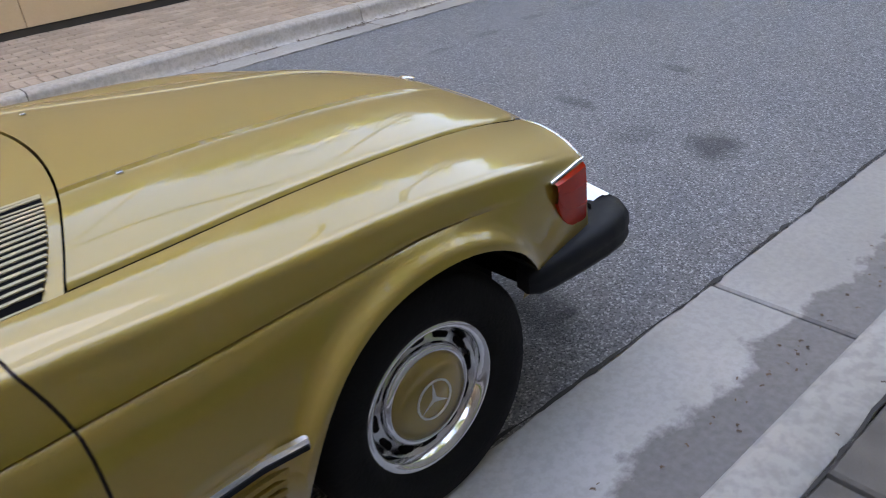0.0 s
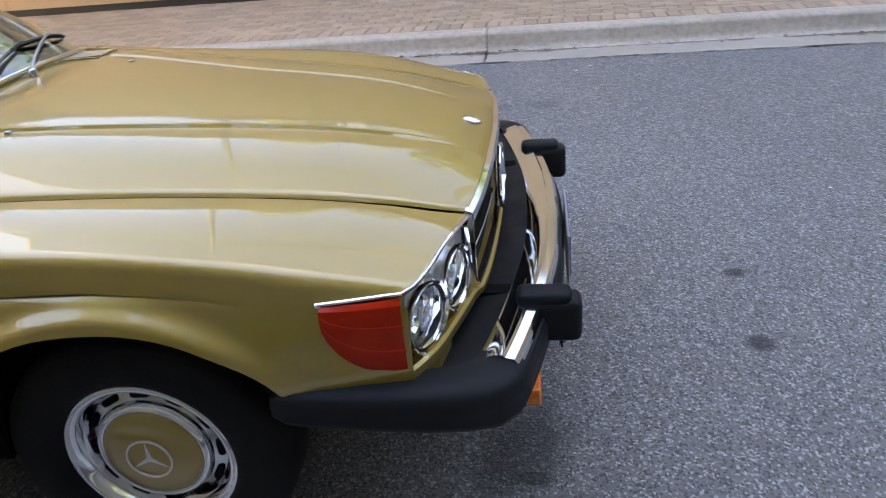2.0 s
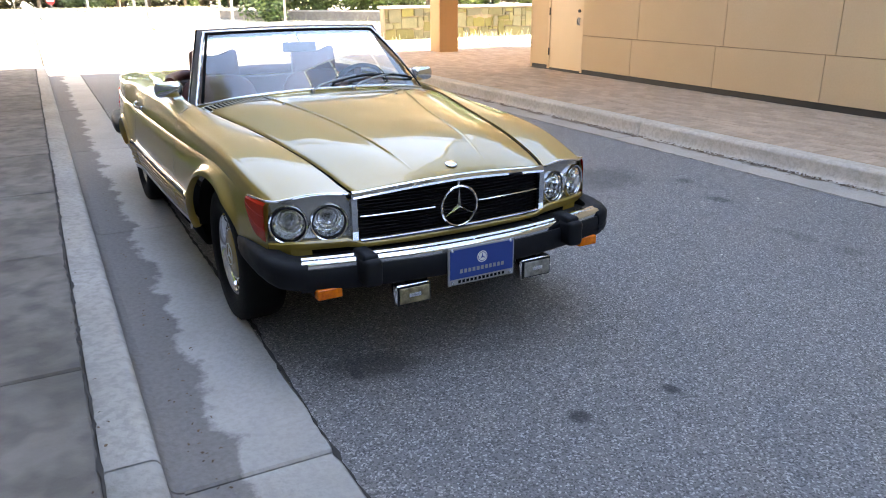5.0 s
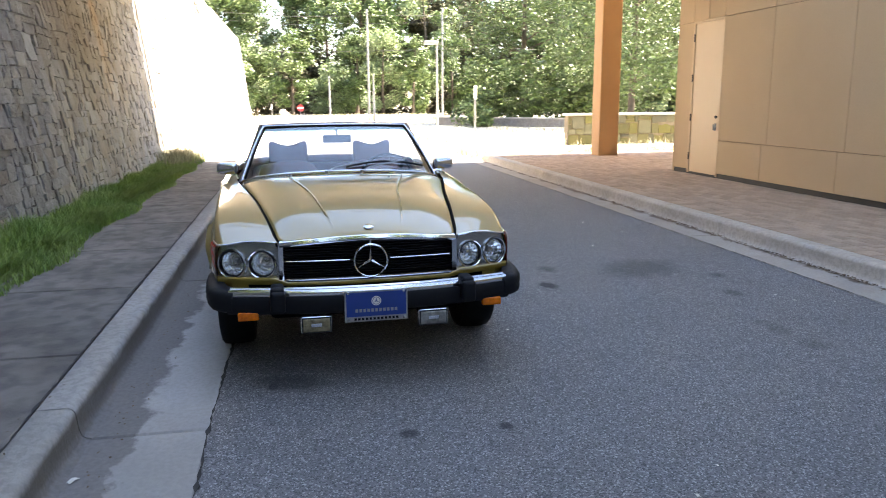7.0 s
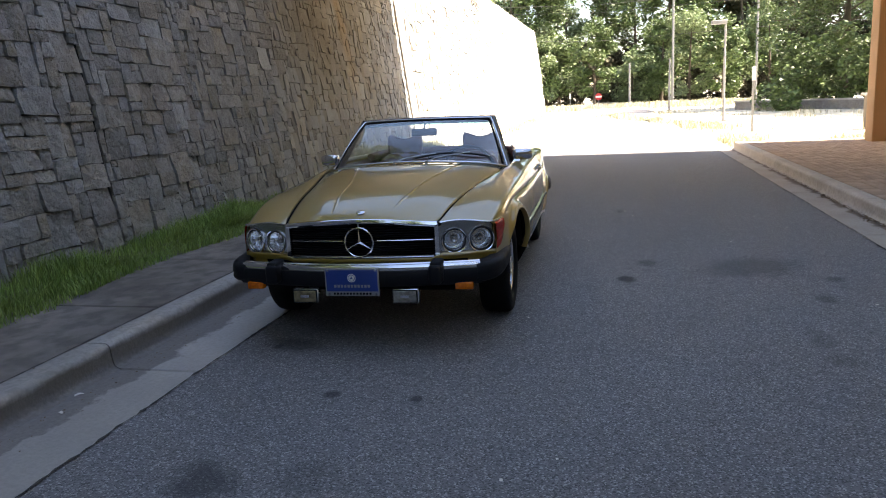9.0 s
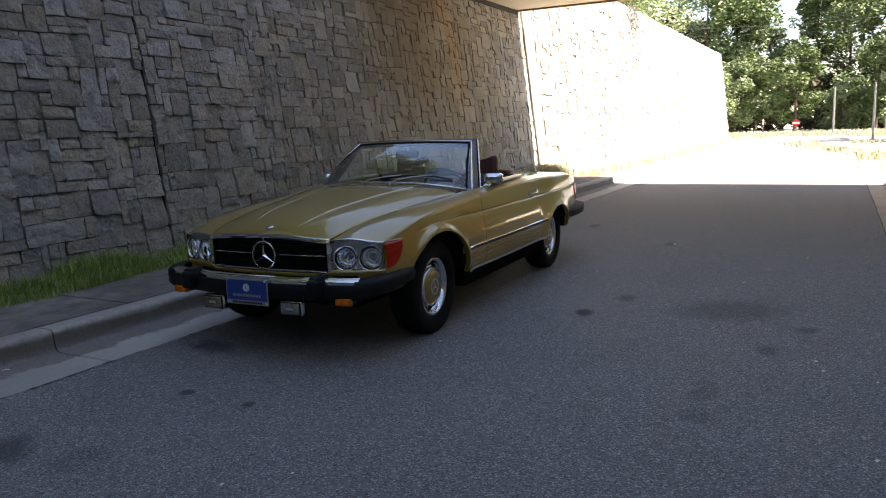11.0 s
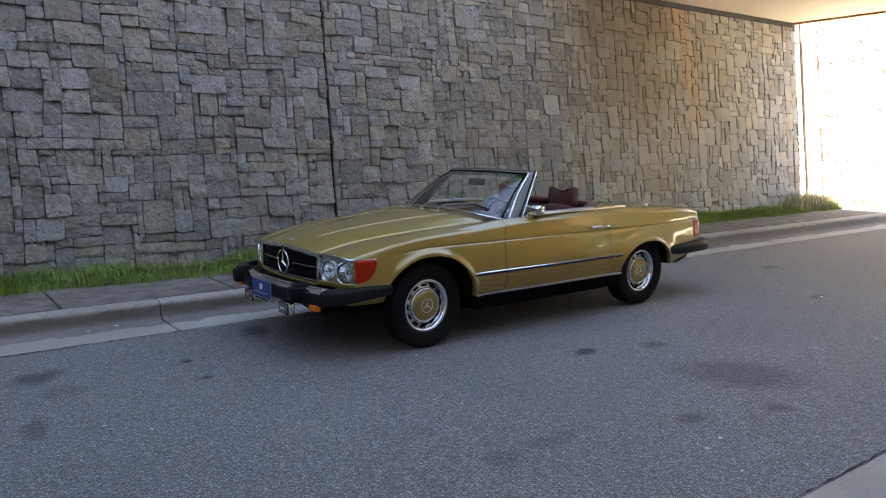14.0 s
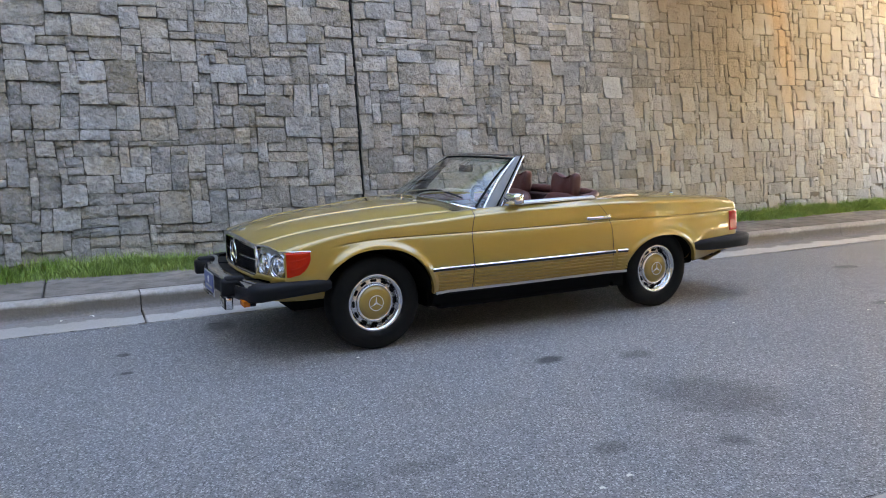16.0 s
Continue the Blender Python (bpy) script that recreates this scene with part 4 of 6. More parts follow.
part("coping", block(-20.26, -19.76, 8.62, 22, 0.865, 0.94, 0.015), M_KERB, lw, smooth=None)
slant = pose(-42.3, 8.4, -0.12, 0, 0, -50)
thing("wall_distant", *moved(block(-0.2, 0.2, 0, 16, 0, 0.44, 0.02), slant), M_STONE, "low stone wall far across the open ground", "wall", kind="structure")
thing("trim_coping", *moved(block(-0.24, 0.24, -0.05, 16.05, 0.444, 0.52, 0.01), slant), M_CONCRETE, "pale coping of the far low wall", "coping", kind="structure")


def blades(rnd, n, place, h0, h1, w, lean=None):
    v, f = [], []
    for _ in range(n):
        x, y, z, k = place(rnd)
        h = rnd.uniform(h0, h1) * k
        a = rnd.uniform(0, 2 * math.pi) if lean is None else rnd.gauss(lean, 0.6)
        bend = h * (rnd.uniform(0.15, 0.75) if lean is None else rnd.uniform(0.6, 1.5))
        dx, dy = math.cos(a), math.sin(a)
        px, py = -dy * w, dx * w
        i = len(v)
        v += [(x - px, y - py, z), (x + px, y + py, z), (x + dx * bend * 0.35 + px * 0.7, y + dy * bend * 0.35 + py * 0.7, z + h * 0.62), (x + dx * bend * 0.35 - px * 0.7, y + dy * bend * 0.35 - py * 0.7, z + h * 0.62), (x + dx * bend, y + dy * bend, z + h)]
        f += [(i, i + 1, i + 2, i + 3), (i + 3, i + 2, i + 4)]
    return v, f


def growth(x, y):
    """How tall the verge's grass stands: thick tufts and thin worn spots."""
    return max(0.0, 0.5 + 1.5 * noise.noise(Vector((x * 1.1, y * 1.3, 3))) + 0.6 * noise.noise(Vector((x * 3.7, y * 3.1, 8))))


def verge_place(r):
    while True:
        x = r.uniform(-12.4, 9.0)
        y = -3.13 + 0.85 * (1 - r.random() ** 1.2) + 0.12 * math.sin(x * 2.3) * r.random()
        g = growth(x, y)
        if r.random() < 0.35 + g:
            return x, y, HIGH - 0.02, (0.5 + 0.75 * g + 0.3 * (y < -2.8)) * (1.15 if x > -5 else 1.0)


def fringe_place(r):
    while True:
        x = r.uniform(-12.4, 9.0)
        g = growth(x, -2.4)
        if r.random() < 0.08 + 0.9 * g * g:
            return x, GRASS_L - r.random() ** 1.5 * 0.22, HIGH - 0.02, 0.6 + 0.8 * min(g, 1.3)


tagged(thing("grass", *join(blades(random.Random(3), 95000, verge_place, 0.03, 0.12, 0.0033), blades(random.Random(31), 16000, fringe_place, 0.07, 0.17, 0.0030, 1.57)), M_GRASS), "uneven green grass along the foot of the wall", "grass", kind="stuff")


def weed_place(r):
    while True:
        x, y = (r.uniform(-17.5, -13.3), r.uniform(4.2, 16)) if r.random() < 0.5 else (r.uniform(-50, -16), r.uniform(3.2, 20))
        if noise.noise(Vector((x * 0.35, y * 0.35, 7))) > 0.08:
            return x, y, -0.12, 0.9


tagged(thing("weeds", *blades(random.Random(4), 8000, weed_place, 0.08, 0.34, 0.010), M_STRAW), "dry yellow weeds on sunlit ground", "weeds", kind="stuff")


def foot_place(r):
    x = -13.4 - 30 * r.random() ** 1.5
    return x, -2.95 + 0.5 * r.random() ** 2, -0.12, 0.5 + 0.8 * max(0.0, noise.noise(Vector((x * 0.6, 2.0, 5.0))))


tagged(thing("wall_weeds", *blades(random.Random(8), 2200, foot_place, 0.15, 0.5, 0.012), M_STRAW), "dry yellow weeds along the foot of the sunlit wall", "weeds", kind="stuff")


def far_place(r):
    if r.random() < 0.45:
        k = r.random()
        return -39 + 16 * k + r.gauss(0, 0.5), 1.4 + 1.0 * k + 2.6 * k * k + r.gauss(0, 0.35), -0.12, 0.7
    return r.uniform(-66, -52), r.uniform(-6, 12), -0.12, 1.1


tagged(thing("far_grass", *blades(random.Random(12), 9000, far_place, 0.12, 0.40, 0.03), M_STRAW), "dry yellow grass across the open ground", "grass", kind="stuff")


def tuft_place(r):
    return -12.2 + r.gauss(0, 0.45), -2.78 + r.gauss(0, 0.2), HIGH - 0.02, 1.0


tagged(thing("weed_tuft", *blades(random.Random(6), 2200, tuft_place, 0.12, 0.40, 0.006), M_STRAW), "dry brown tuft where the wall meets the pavement", "weeds", kind="stuff")


# ---- small litter ----
def scraps(rnd, spots, size):
    """Curled scraps, each two bent faces lying on the ground."""
    v, f = [], []
    for x, y, z in spots:
        a, s = rnd.uniform(0, 6.28), size * rnd.uniform(0.5, 1.4)
        c, d = Vector((math.cos(a), math.sin(a), 0)) * s, Vector((-math.sin(a), math.cos(a), 0)) * s * rnd.uniform(0.3, 0.8)
        p, k = Vector((x, y, z + 0.002)), len(v)
        lift = Vector((0, 0, s * rnd.uniform(0.15, 0.5)))
        v += [p - c - d, p - d * 0.8 + lift, p + c - d * 0.6, p + c * 0.8 + d, p + d + lift, p - c * 0.9 + d * 0.7]
        f += [(k, k + 1, k + 4, k + 5), (k + 1, k + 2, k + 3, k + 4)]
    return v, f


M_SCRAP = material("bleached_scraps", (0.72, 0.70, 0.64), 0.7, second=(0.55, 0.50, 0.40), scale=30.0, spread=0.2, island=True)
M_DEAD = material("dead_leaves", (0.10, 0.06, 0.035), 0.8, second=(0.16, 0.10, 0.05), scale=30.0, spread=0.4, island=True)
rnd = random.Random(77)
known = [(-4.14, 1.66), (-5.26, 2.29), (-2.28, 2.48), (-4.15, 1.57), (0.16, 0.92), (0.51, 1.89), (-5.14, 1.11), (-0.25, 3.07), (2.05, 1.24), (1.02, 3.32), (-4.08, 2.26), (-5.2, 1.83), (-3.81, 1.66), (-2.94, 2.62), (-3.88, 2.63)]
spots = [(x, y, 0.002) for x, y in known] + [(rnd.uniform(-9, 3), rnd.uniform(0.9, 3.5), 0.002) for _ in range(26)]
tagged(thing("litter", *scraps(rnd, spots, 0.013), M_SCRAP), "pale bleached leaf scraps scattered on the asphalt", "litter", kind="stuff")
spots = [(1.67, -1.22, 0.006), (1.89, -1.15, 0.006)]
tagged(thing("gutter_litter", *scraps(rnd, spots, 0.022), M_SCRAP), "pale paper scraps lying by the kerb", "litter", kind="stuff")
spots, small = [], []
for _ in range(1100):
    x = rnd.choice((rnd.gauss(-3.2, 0.9), rnd.gauss(-0.6, 0.8), rnd.gauss(-6.0, 1.2), rnd.uniform(-11, 7)))
    spots.append((x, KERB_R - 0.02 - abs(rnd.gauss(0, 0.045)), 0.006))
for _ in range(110):
    small.append((rnd.gauss(0.9, 1.6), KERB_L + 0.10 + abs(rnd.gauss(0, 0.07)), 0.006))
for _ in range(120):
    small.append((rnd.uniform(-8, 5), WALK_L + rnd.gauss(0, 0.02), HIGH + 0.003))
a, b = scraps(rnd, spots, 0.013), scraps(rnd, small, 0.006)
tagged(thing("dead_leaves", *join(a, b), M_DEAD), "small dead leaves and grit along the kerbs", "litter", kind="stuff")

# ---- dry dark creeper hanging over the top of the sunlit wall ----
v, f = [], []
M_DRY_VINE = material("dry_creeper", (0.075, 0.066, 0.055), 0.9, second=(0.12, 0.10, 0.08), scale=8.0, spread=0.4, island=True)
for _ in range(420):
    strand = rnd.choice((-0.55, -0.25, 0.0, 0.3, 0.5))
    s = rnd.random() ** 1.3
    x, z = -23.6 + strand + rnd.gauss(0, 0.09) * (1.5 - s), 5.40 - (1.5 - abs(strand) * 0.9) * s
    p, r = Vector((x, wall_y(z) + 0.09 + rnd.uniform(0, 0.08), z)), rnd.uniform(0.025, 0.06)
    a = rnd.uniform(0, 6.28)
    c, d = Vector((math.cos(a), 0.25, math.sin(a))) * r, Vector((-math.sin(a), 0.3, math.cos(a))) * r * 0.6
    k = len(v)
    v += [p - c, p - d, p + c, p + d]
    f.append((k, k + 1, k + 2, k + 3))
tagged(thing("creeper", v, f, M_DRY_VINE), "dry dark creeper hanging over the wall's top", "plant", kind="stuff")


# ---- the car ----
def spline(knots):
    """A smooth curve through (x, y) knots, given in rising x."""
    xs, ys = np.array(knots, float).T
    d = np.gradient(ys, xs)

    def at(x):
        x = min(max(x, xs[0]), xs[-1])
        i = min(max(int(np.searchsorted(xs, x)) - 1, 0), len(xs) - 2)
        h = xs[i + 1] - xs[i]
        s = (x - xs[i]) / h
        return float((2 * s**3 - 3 * s**2 + 1) * ys[i] + (s**3 - 2 * s**2 + s) * h * d[i] + (3 * s**2 - 2 * s**3) * ys[i + 1] + (s**3 - s**2) * h * d[i + 1])
    return at


def paint(name, base, metal=0.55):
    """Metallic paint under clear lacquer."""
    m = material(name, base, 0.34, metal, second=tuple(c * 0.94 for c in base), scale=60.0, amount=0.5, coat=1.0, coat_rough=0.008)
    t = m.node_tree
    n, link = t.nodes, t.links.new
    fl = n.new("ShaderNodeTexVoronoi")
    fl.inputs["Scale"].default_value = 900.0
    bp = n.new("ShaderNodeBump")
    bp.inputs["Strength"].default_value, bp.inputs["Distance"].default_value = 0.12, 0.002
    link(fl.outputs["Distance"], bp.inputs["Height"])
    link(bp.outputs[0], n["Principled BSDF"].inputs["Normal"])
    n["Principled BSDF"].inputs["Coat IOR"].default_value = 1.74
    return m


def clear(name, tint, rough=0.0, ior=1.45):
    m = bpy.data.materials.new(name)
    m.use_nodes = True
    b = m.node_tree.nodes["Principled BSDF"]
    b.inputs["Base Color"].default_value = (*tint, 1)
    b.inputs["Transmission Weight"].default_value = 1.0
    b.inputs["Roughness"].default_value, b.inputs["IOR"].default_value = rough, ior
    return m


M_PAINT = paint("gold_metallic_paint", (0.350, 0.229, 0.037), 0.36)
M_CHROME = material("chrome", (0.78, 0.78, 0.79), 0.07, 1.0, second=(0.72, 0.72, 0.73), scale=9.0)
M_STEEL = material("polished_steel", (0.62, 0.62, 0.63), 0.2, 1.0, second=(0.45, 0.45, 0.46), scale=14.0)
M_TRIM = material("satin_trim", (0.55, 0.55, 0.55), 0.3, 0.9, scale=9.0)
M_TYRE = material("tyre_rubber", (0.009, 0.009, 0.009), 0.7, second=(0.014, 0.0135, 0.013), scale=10.0, bump=0.3, bump_scale=90.0, spec=0.12)
M_VOID = material("black_underside", (0.008, 0.008, 0.008), 0.9, scale=5.0, spec=0.04)
M_BUMPER = material("black_bumper_rubber", (0.0075, 0.008, 0.010), 0.58, second=(0.011, 0.0115, 0.014), scale=12.0, rough_var=0.08, bump=0.1, bump_scale=200.0, spec=0.2)
M_LEATHER = material("burgundy_leather", (0.098, 0.026, 0.020), 0.42, second=(0.074, 0.019, 0.015), scale=9.0, bump=0.35, bump_scale=140.0)
M_DASH = material("dark_brown_vinyl", (0.035, 0.014, 0.012), 0.5, second=(0.028, 0.011, 0.010), scale=6.0, bump=0.3, bump_scale=150.0)
M_LAMP_RED = material("orange_red_lens", (0.50, 0.020, 0.003), 0.14, second=(0.30, 0.010, 0.002), scale=14.0, spec=0.22, bump=0.15, bump_scale=70.0)
M_AMBER = material("amber_lens", (0.85, 0.20, 0.006), 0.15, second=(0.48, 0.085, 0.003), scale=30.0, amount=0.9, spec=0.5, bump=0.3, bump_scale=60.0)
M_TAIL = material("red_lens", (0.42, 0.006, 0.004), 0.16, second=(0.34, 0.005, 0.004), scale=20.0, spec=0.3)
M_SLAT = material("pale_vent_paint", (0.50, 0.44, 0.30), 0.35, 0.3, scale=20.0, coat=0.5)
M_PALE = material("silver_emblem", (0.74, 0.72, 0.66), 0.3, 0.4, scale=20.0)
M_REFLECT = material("lamp_reflector", (0.97, 0.97, 0.97), 0.05, 1.0, second=(0.74, 0.74, 0.75), scale=24.0, amount=0.7, bump=0.3, bump_scale=16.0)
M_SCREEN = clear("windscreen_glass", (0.84, 0.93, 0.91), ior=1.62)
M_TINT = clear("green_tinted_glass", (0.25, 0.52, 0.46), ior=1.2)
M_COVER = material("lamp_cover_metal", (0.40, 0.40, 0.39), 0.27, 0.8, second=(0.30, 0.30, 0.295), scale=26.0, amount=0.8, coat=1.0)
M_LENS = clear("thin_lens_glass", (0.97, 0.98, 0.98), ior=1.12)
M_FOG = material("ribbed_fog_lens", (0.44, 0.36, 0.20), 0.16, 0.5, second=(0.13, 0.10, 0.055), scale=24.0, amount=0.9, bump=0.6, bump_scale=90.0, coat=0.6)
M_FOG_CLEAR = material("ribbed_clear_lens", (0.42, 0.41, 0.37), 0.16, 0.5, second=(0.13, 0.125, 0.115), scale=24.0, amount=0.9, bump=0.6, bump_scale=90.0, coat=0.6)
M_BLUE = material("blue_plate", (0.010, 0.047, 0.25), 0.35, second=(0.008, 0.038, 0.21), scale=12.0, coat=0.3)
M_SILVER = material("grey_plate_frame", (0.36, 0.36, 0.35), 0.38, 0.5, scale=14.0)
M_MIRROR = material("mirror_glass", (0.85, 0.86, 0.87), 0.02, 1.0, scale=3.0)

car = new("car")
car.matrix_world = pose(0, 0, 0, 0, 0, 1.6)
tagged(car, "gold metallic two-seat convertible with its roof down", "car")
REAR = -2.46
HUB = 0.315

half_width = spline([(-3.34, 0.792), (-3.1, 0.830), (-2.85, 0.857), (-2.46, 0.880), (-2.0, 0.889), (-1.2, 0.889), (-0.7, 0.880), (-0.35, 0.868), (0.0, 0.852), (0.2, 0.840), (0.35, 0.824), (0.5, 0.799), (0.6, 0.778), (0.64, 0.768)])
crest_z = spline([(-3.34, 0.820), (-3.1, 0.850), (-2.8, 0.866), (-2.2, 0.884), (-1.6, 0.886), (-0.9, 0.874), (-0.7, 0.862), (-0.5, 0.847), (-0.25, 0.835), (-0.1, 0.827), (0.1, 0.811), (0.3, 0.783), (0.5, 0.738), (0.62, 0.708)])
gap_y = spline([(-3.3, 0.60), (-2.4, 0.64), (-0.75, 0.700), (-0.5, 0.660), (-0.2, 0.602), (0.0, 0.570), (0.2, 0.542), (0.4, 0.511), (0.55, 0.488), (0.66, 0.469), (0.70, 0.456)])
gap_z = spline([(-3.3, 0.850), (-2.4, 0.895), (-0.75, 0.888), (-0.5, 0.872), (-0.2, 0.850), (0.0, 0.834), (0.2, 0.814), (0.4, 0.786), (0.55, 0.756), (0.66, 0.727), (0.70, 0.716)])
mid_z = spline([(-0.65, 0.945), (-0.4, 0.934), (-0.2, 0.916), (0.0, 0.895), (0.2, 0.875), (0.4, 0.848), (0.55, 0.814), (0.68, 0.774), (0.735, 0.748)])
crease_y = spline([(-0.65, 0.40), (-0.4, 0.352), (-0.2, 0.305), (0.0, 0.264), (0.2, 0.240), (0.4, 0.218), (0.6, 0.185), (0.72, 0.17)])
nose_x = spline([(0.0, 0.735), (0.2, 0.728), (0.45, 0.700), (0.60, 0.662), (0.72, 0.622), (0.775, 0.590)])


def smooth01(s):
    s = min(max(s, 0.0), 1.0)
    return s * s * (3 - 2 * s)


def arch(x):
    """The body's lower edge."""
    z = 0.345 if x > -2.5 else 0.36 + 0.05 * smooth01((-2.85 - x) / 0.35)
    if x > 0.3:
        z = 0.505
    for c, a, h in ((0.0, 0.395, 0.368), (-2.44, 0.372, 0.288)):
        if abs(x - c) < a:
            z = max(z, HUB + h * (1 - abs((x - c) / a) ** 2.3) ** 0.5)
    return z


def side_y(x, z):
    """The left flank's distance from the middle, with the flared arch lips."""
    w = half_width(x)
    y = w - 0.075 * max(0.0, (0.52 - z) / 0.25) ** 2 if z < 0.52 else w - (0.050 - 0.022 * smooth01((-1.95 - x) / 0.5)) * ((z - 0.52) / 0.3) ** 1.7
    for c, a, h, k in ((0.0, 0.395, 0.368, 0.030), (-2.44, 0.372, 0.288, 0.014)):
        d = math.hypot((x - c) / a, max(0.0, z - HUB) / h)
        if z > HUB - 0.1 and d < 1.6:
            y += k * (1.0 if d < 1.06 else math.exp(-(((d - 1.06) / 0.055) ** 2))) * (1 - smooth01((x - 0.22) / 0.14))
        if c < -1 and HUB - 0.1 < z and d < 1.9:
            y += 0.013 * (1.0 if d < 1.20 else math.exp(-(((d - 1.20) / 0.16) ** 2)))
    return y


def flank_rows(x, top_rows=True):
    """One section of the left flank at x, from the folded lower edge up over the shoulder to the inner gap."""
    zl, zc = arch(x), crest_z(x)
    zr = min(0.745, zc - 0.075)
    dip = 0.010 * smooth01((0.35 - x) / 0.4)
    pts = [(side_y(x, zl) - 0.035, zl + 0.004), (side_y(x, zl) - 0.006, zl)]
    pts += [(side_y(x, zl + (zr - 0.014 - zl) * s), zl + (zr - 0.014 - zl) * s) for s in (0.012, 0.04, 0.08, 0.13, 0.19, 0.26, 0.34, 0.44, 0.55, 0.67, 0.79, 0.9, 1.0)]
    pts += [(side_y(x, zr - 0.004) - dip * 0.4, zr - 0.004), (side_y(x, zr) - dip, zr), (side_y(x, zr + 0.004) - dip * 0.3, zr + 0.004)]
    r = 0.029 + 0.010 * smooth01((x - 0.15) / 0.4)
    pts += [(side_y(x, zr + (zc - r - zr) * s), zr + (zc - r - zr) * s) for s in (0.35, 0.7)]
    y0 = side_y(x, zc - r)
    for a in (0, 18, 36, 54, 72, 86):
        pts.append((y0 - r * 1.15 * (1 - math.cos(radians(a))), zc - r + r * math.sin(radians(a))))
    if top_rows:
        ya, za = pts[-1]
        yb, zb = gap_y(x) + 0.007, gap_z(x)
        for s in (0.15, 0.35, 0.6, 0.85, 1.0):
            pts.append((ya + (yb - ya) * s, za + (zb - za) * s + 0.010 * math.sin(math.pi * s)))
        pts.append((yb - 0.001, zb - 0.005))
        pts.append((yb + 0.004, zb - 0.03))
    return pts


def skin(xs, skew, top_rows=True):
    """A flank panel over stations xs; skew(x, z, j, n) gives the station's true x for a point."""
    rows = []
    for x in xs:
        base = flank_rows(x, top_rows)
        row = []
        for j, (y, z) in enumerate(base):
            q = skew(x, z, j, len(base))
            yy, zz = flank_rows(q, top_rows)[j] if abs(q - x) > 1e-6 and j > 14 else (y, z)
            row.append((q, yy, zz))
        rows.append(row)
    return grid(rows)


def both(name, shape, mat, label="", smooth=32, parent=None):
    """The left part and its mirror on the right."""
    a = part(name, shape, mat, parent or car, label, smooth)
    b = part(name, flipped(shape), mat, parent or car, label, smooth)
    return a, b


def stations(a, b, n, *arches):
    xs = list(np.linspace(a, b, n))
    for c, w in arches:
        xs = [x for x in xs if abs(x - c) > w + 0.012] + [c + w * 1.0001 * math.cos(t) for t in np.linspace(0, math.pi, 37)] + [c - w - 0.006, c + w + 0.006]
    return sorted(x for x in xs if min(a, b) - 1e-9 <= x <= max(a, b) + 1e-9)


# front wings
def door_start(z):
    """The door's front edge, which sweeps back towards the top."""
    return -0.695 - 0.05 * (max(0.0, z - 0.70) / 0.17) ** 1.7


def wing_skew(x, z, j, n):
    back = (door_start(z) + 0.695) * smooth01((-0.45 - x) / 0.2488)
    if j < n - 13 or back:
        return x + back
    q = x
    for _ in range(3):
        y = flank_rows(q)[j][0]
        q = x + (nose_x(min(y, 0.775)) - 0.004 - 0.60) * smooth01((x - 0.25) / 0.35)
    return q


wing = skin(stations(-0.6988, 0.60, 22, (0.0, 0.395)), wing_skew)
both("front_wing", wing, M_PAINT)


# doors
def door_end(z):
    return -1.925 + 0.11 * max(0.0, (z - 0.66) / 0.224) ** 2.2


def door_skew(x, z, j, n):
    s = (-0.703 - x) / (1.945 - 0.703)
    a = door_start(z) - 0.010
    return a + s * (door_end(z) + 0.002 - a)


door_shape = skin(list(np.linspace(-0.703, -1.945, 16)), door_skew)
door_shape = (door_shape[0], [tuple(reversed(q)) for q in door_shape[1]])
car_doors = both("car_door", door_shape, M_PAINT)


# dark strips behind the door gaps, the gaps' shade put into their colour
def jamb(at):
    rows_ = []
    for dx in (-0.022, 0.0, 0.022):
        row_ = []
        for j, (y, z) in enumerate(flank_rows(at(0.5) + dx)[2:-2]):
            q = at(z) + dx
            row_.append((q, flank_rows(q)[j + 2][0] - 0.007, flank_rows(q)[j + 2][1] - 0.004))
        rows_.append(row_)
    return grid(rows_)


for at in (lambda z: door_start(z) - 0.006, door_end):
    both("door_seal", jamb(at), M_DASH)


# rear quarters
def quarter_skew(x, z, j, n):
    return x + (door_end(z) + 1.955) * smooth01((x + 2.30) / 0.30)


quarter = skin(stations(-3.33, -1.958, 26, (-2.44, 0.372)), quarter_skew)
both("rear_quarter", quarter, M_PAINT)


# bonnet
def bonnet_back(y):
    return -0.465 - 0.145 * (y / 0.66) ** 2


INSIDE = [0, 0.15, 0.32, 0.5, 0.66, 0.80, 0.90, 0.95, 0.965, 0.98, 0.99, 1.0]
OUTSIDE = [0.02, 0.045, 0.08, 0.14, 0.22, 0.31, 0.41, 0.52, 0.63, 0.73, 0.82, 0.89, 0.94, 0.97, 0.985, 1.0]


def bonnet_z(x, y):
    """The bonnet: a slightly raised middle, a sharp ridge on each side of it, and rolled outer edges."""
    e, c = gap_y(x) - 0.0105, crease_y(x)
    edge, mid = gap_z(x) + 0.006, mid_z(x)
    a = abs(y)
    fade = smooth01((0.70 - x) / 0.25)
    if a <= c:
        return mid - 0.010 * (a / c) ** 2 + 0.004 * fade * smooth01((a / c - 0.96) / 0.04)
    s = min(1.0, (a - c) / max(e - c, 1e-4))
    at_c = mid - 0.010
    z = at_c + (edge - at_c) * s ** 1.2 + 0.012 * math.sin(math.pi * s) * fade - 0.004 * fade * smooth01(s / 0.03)
    return z + 0.004 * fade * (1 - smooth01(s / 0.02)) - 0.008 * max(0.0, (s - 0.955) / 0.045) ** 2


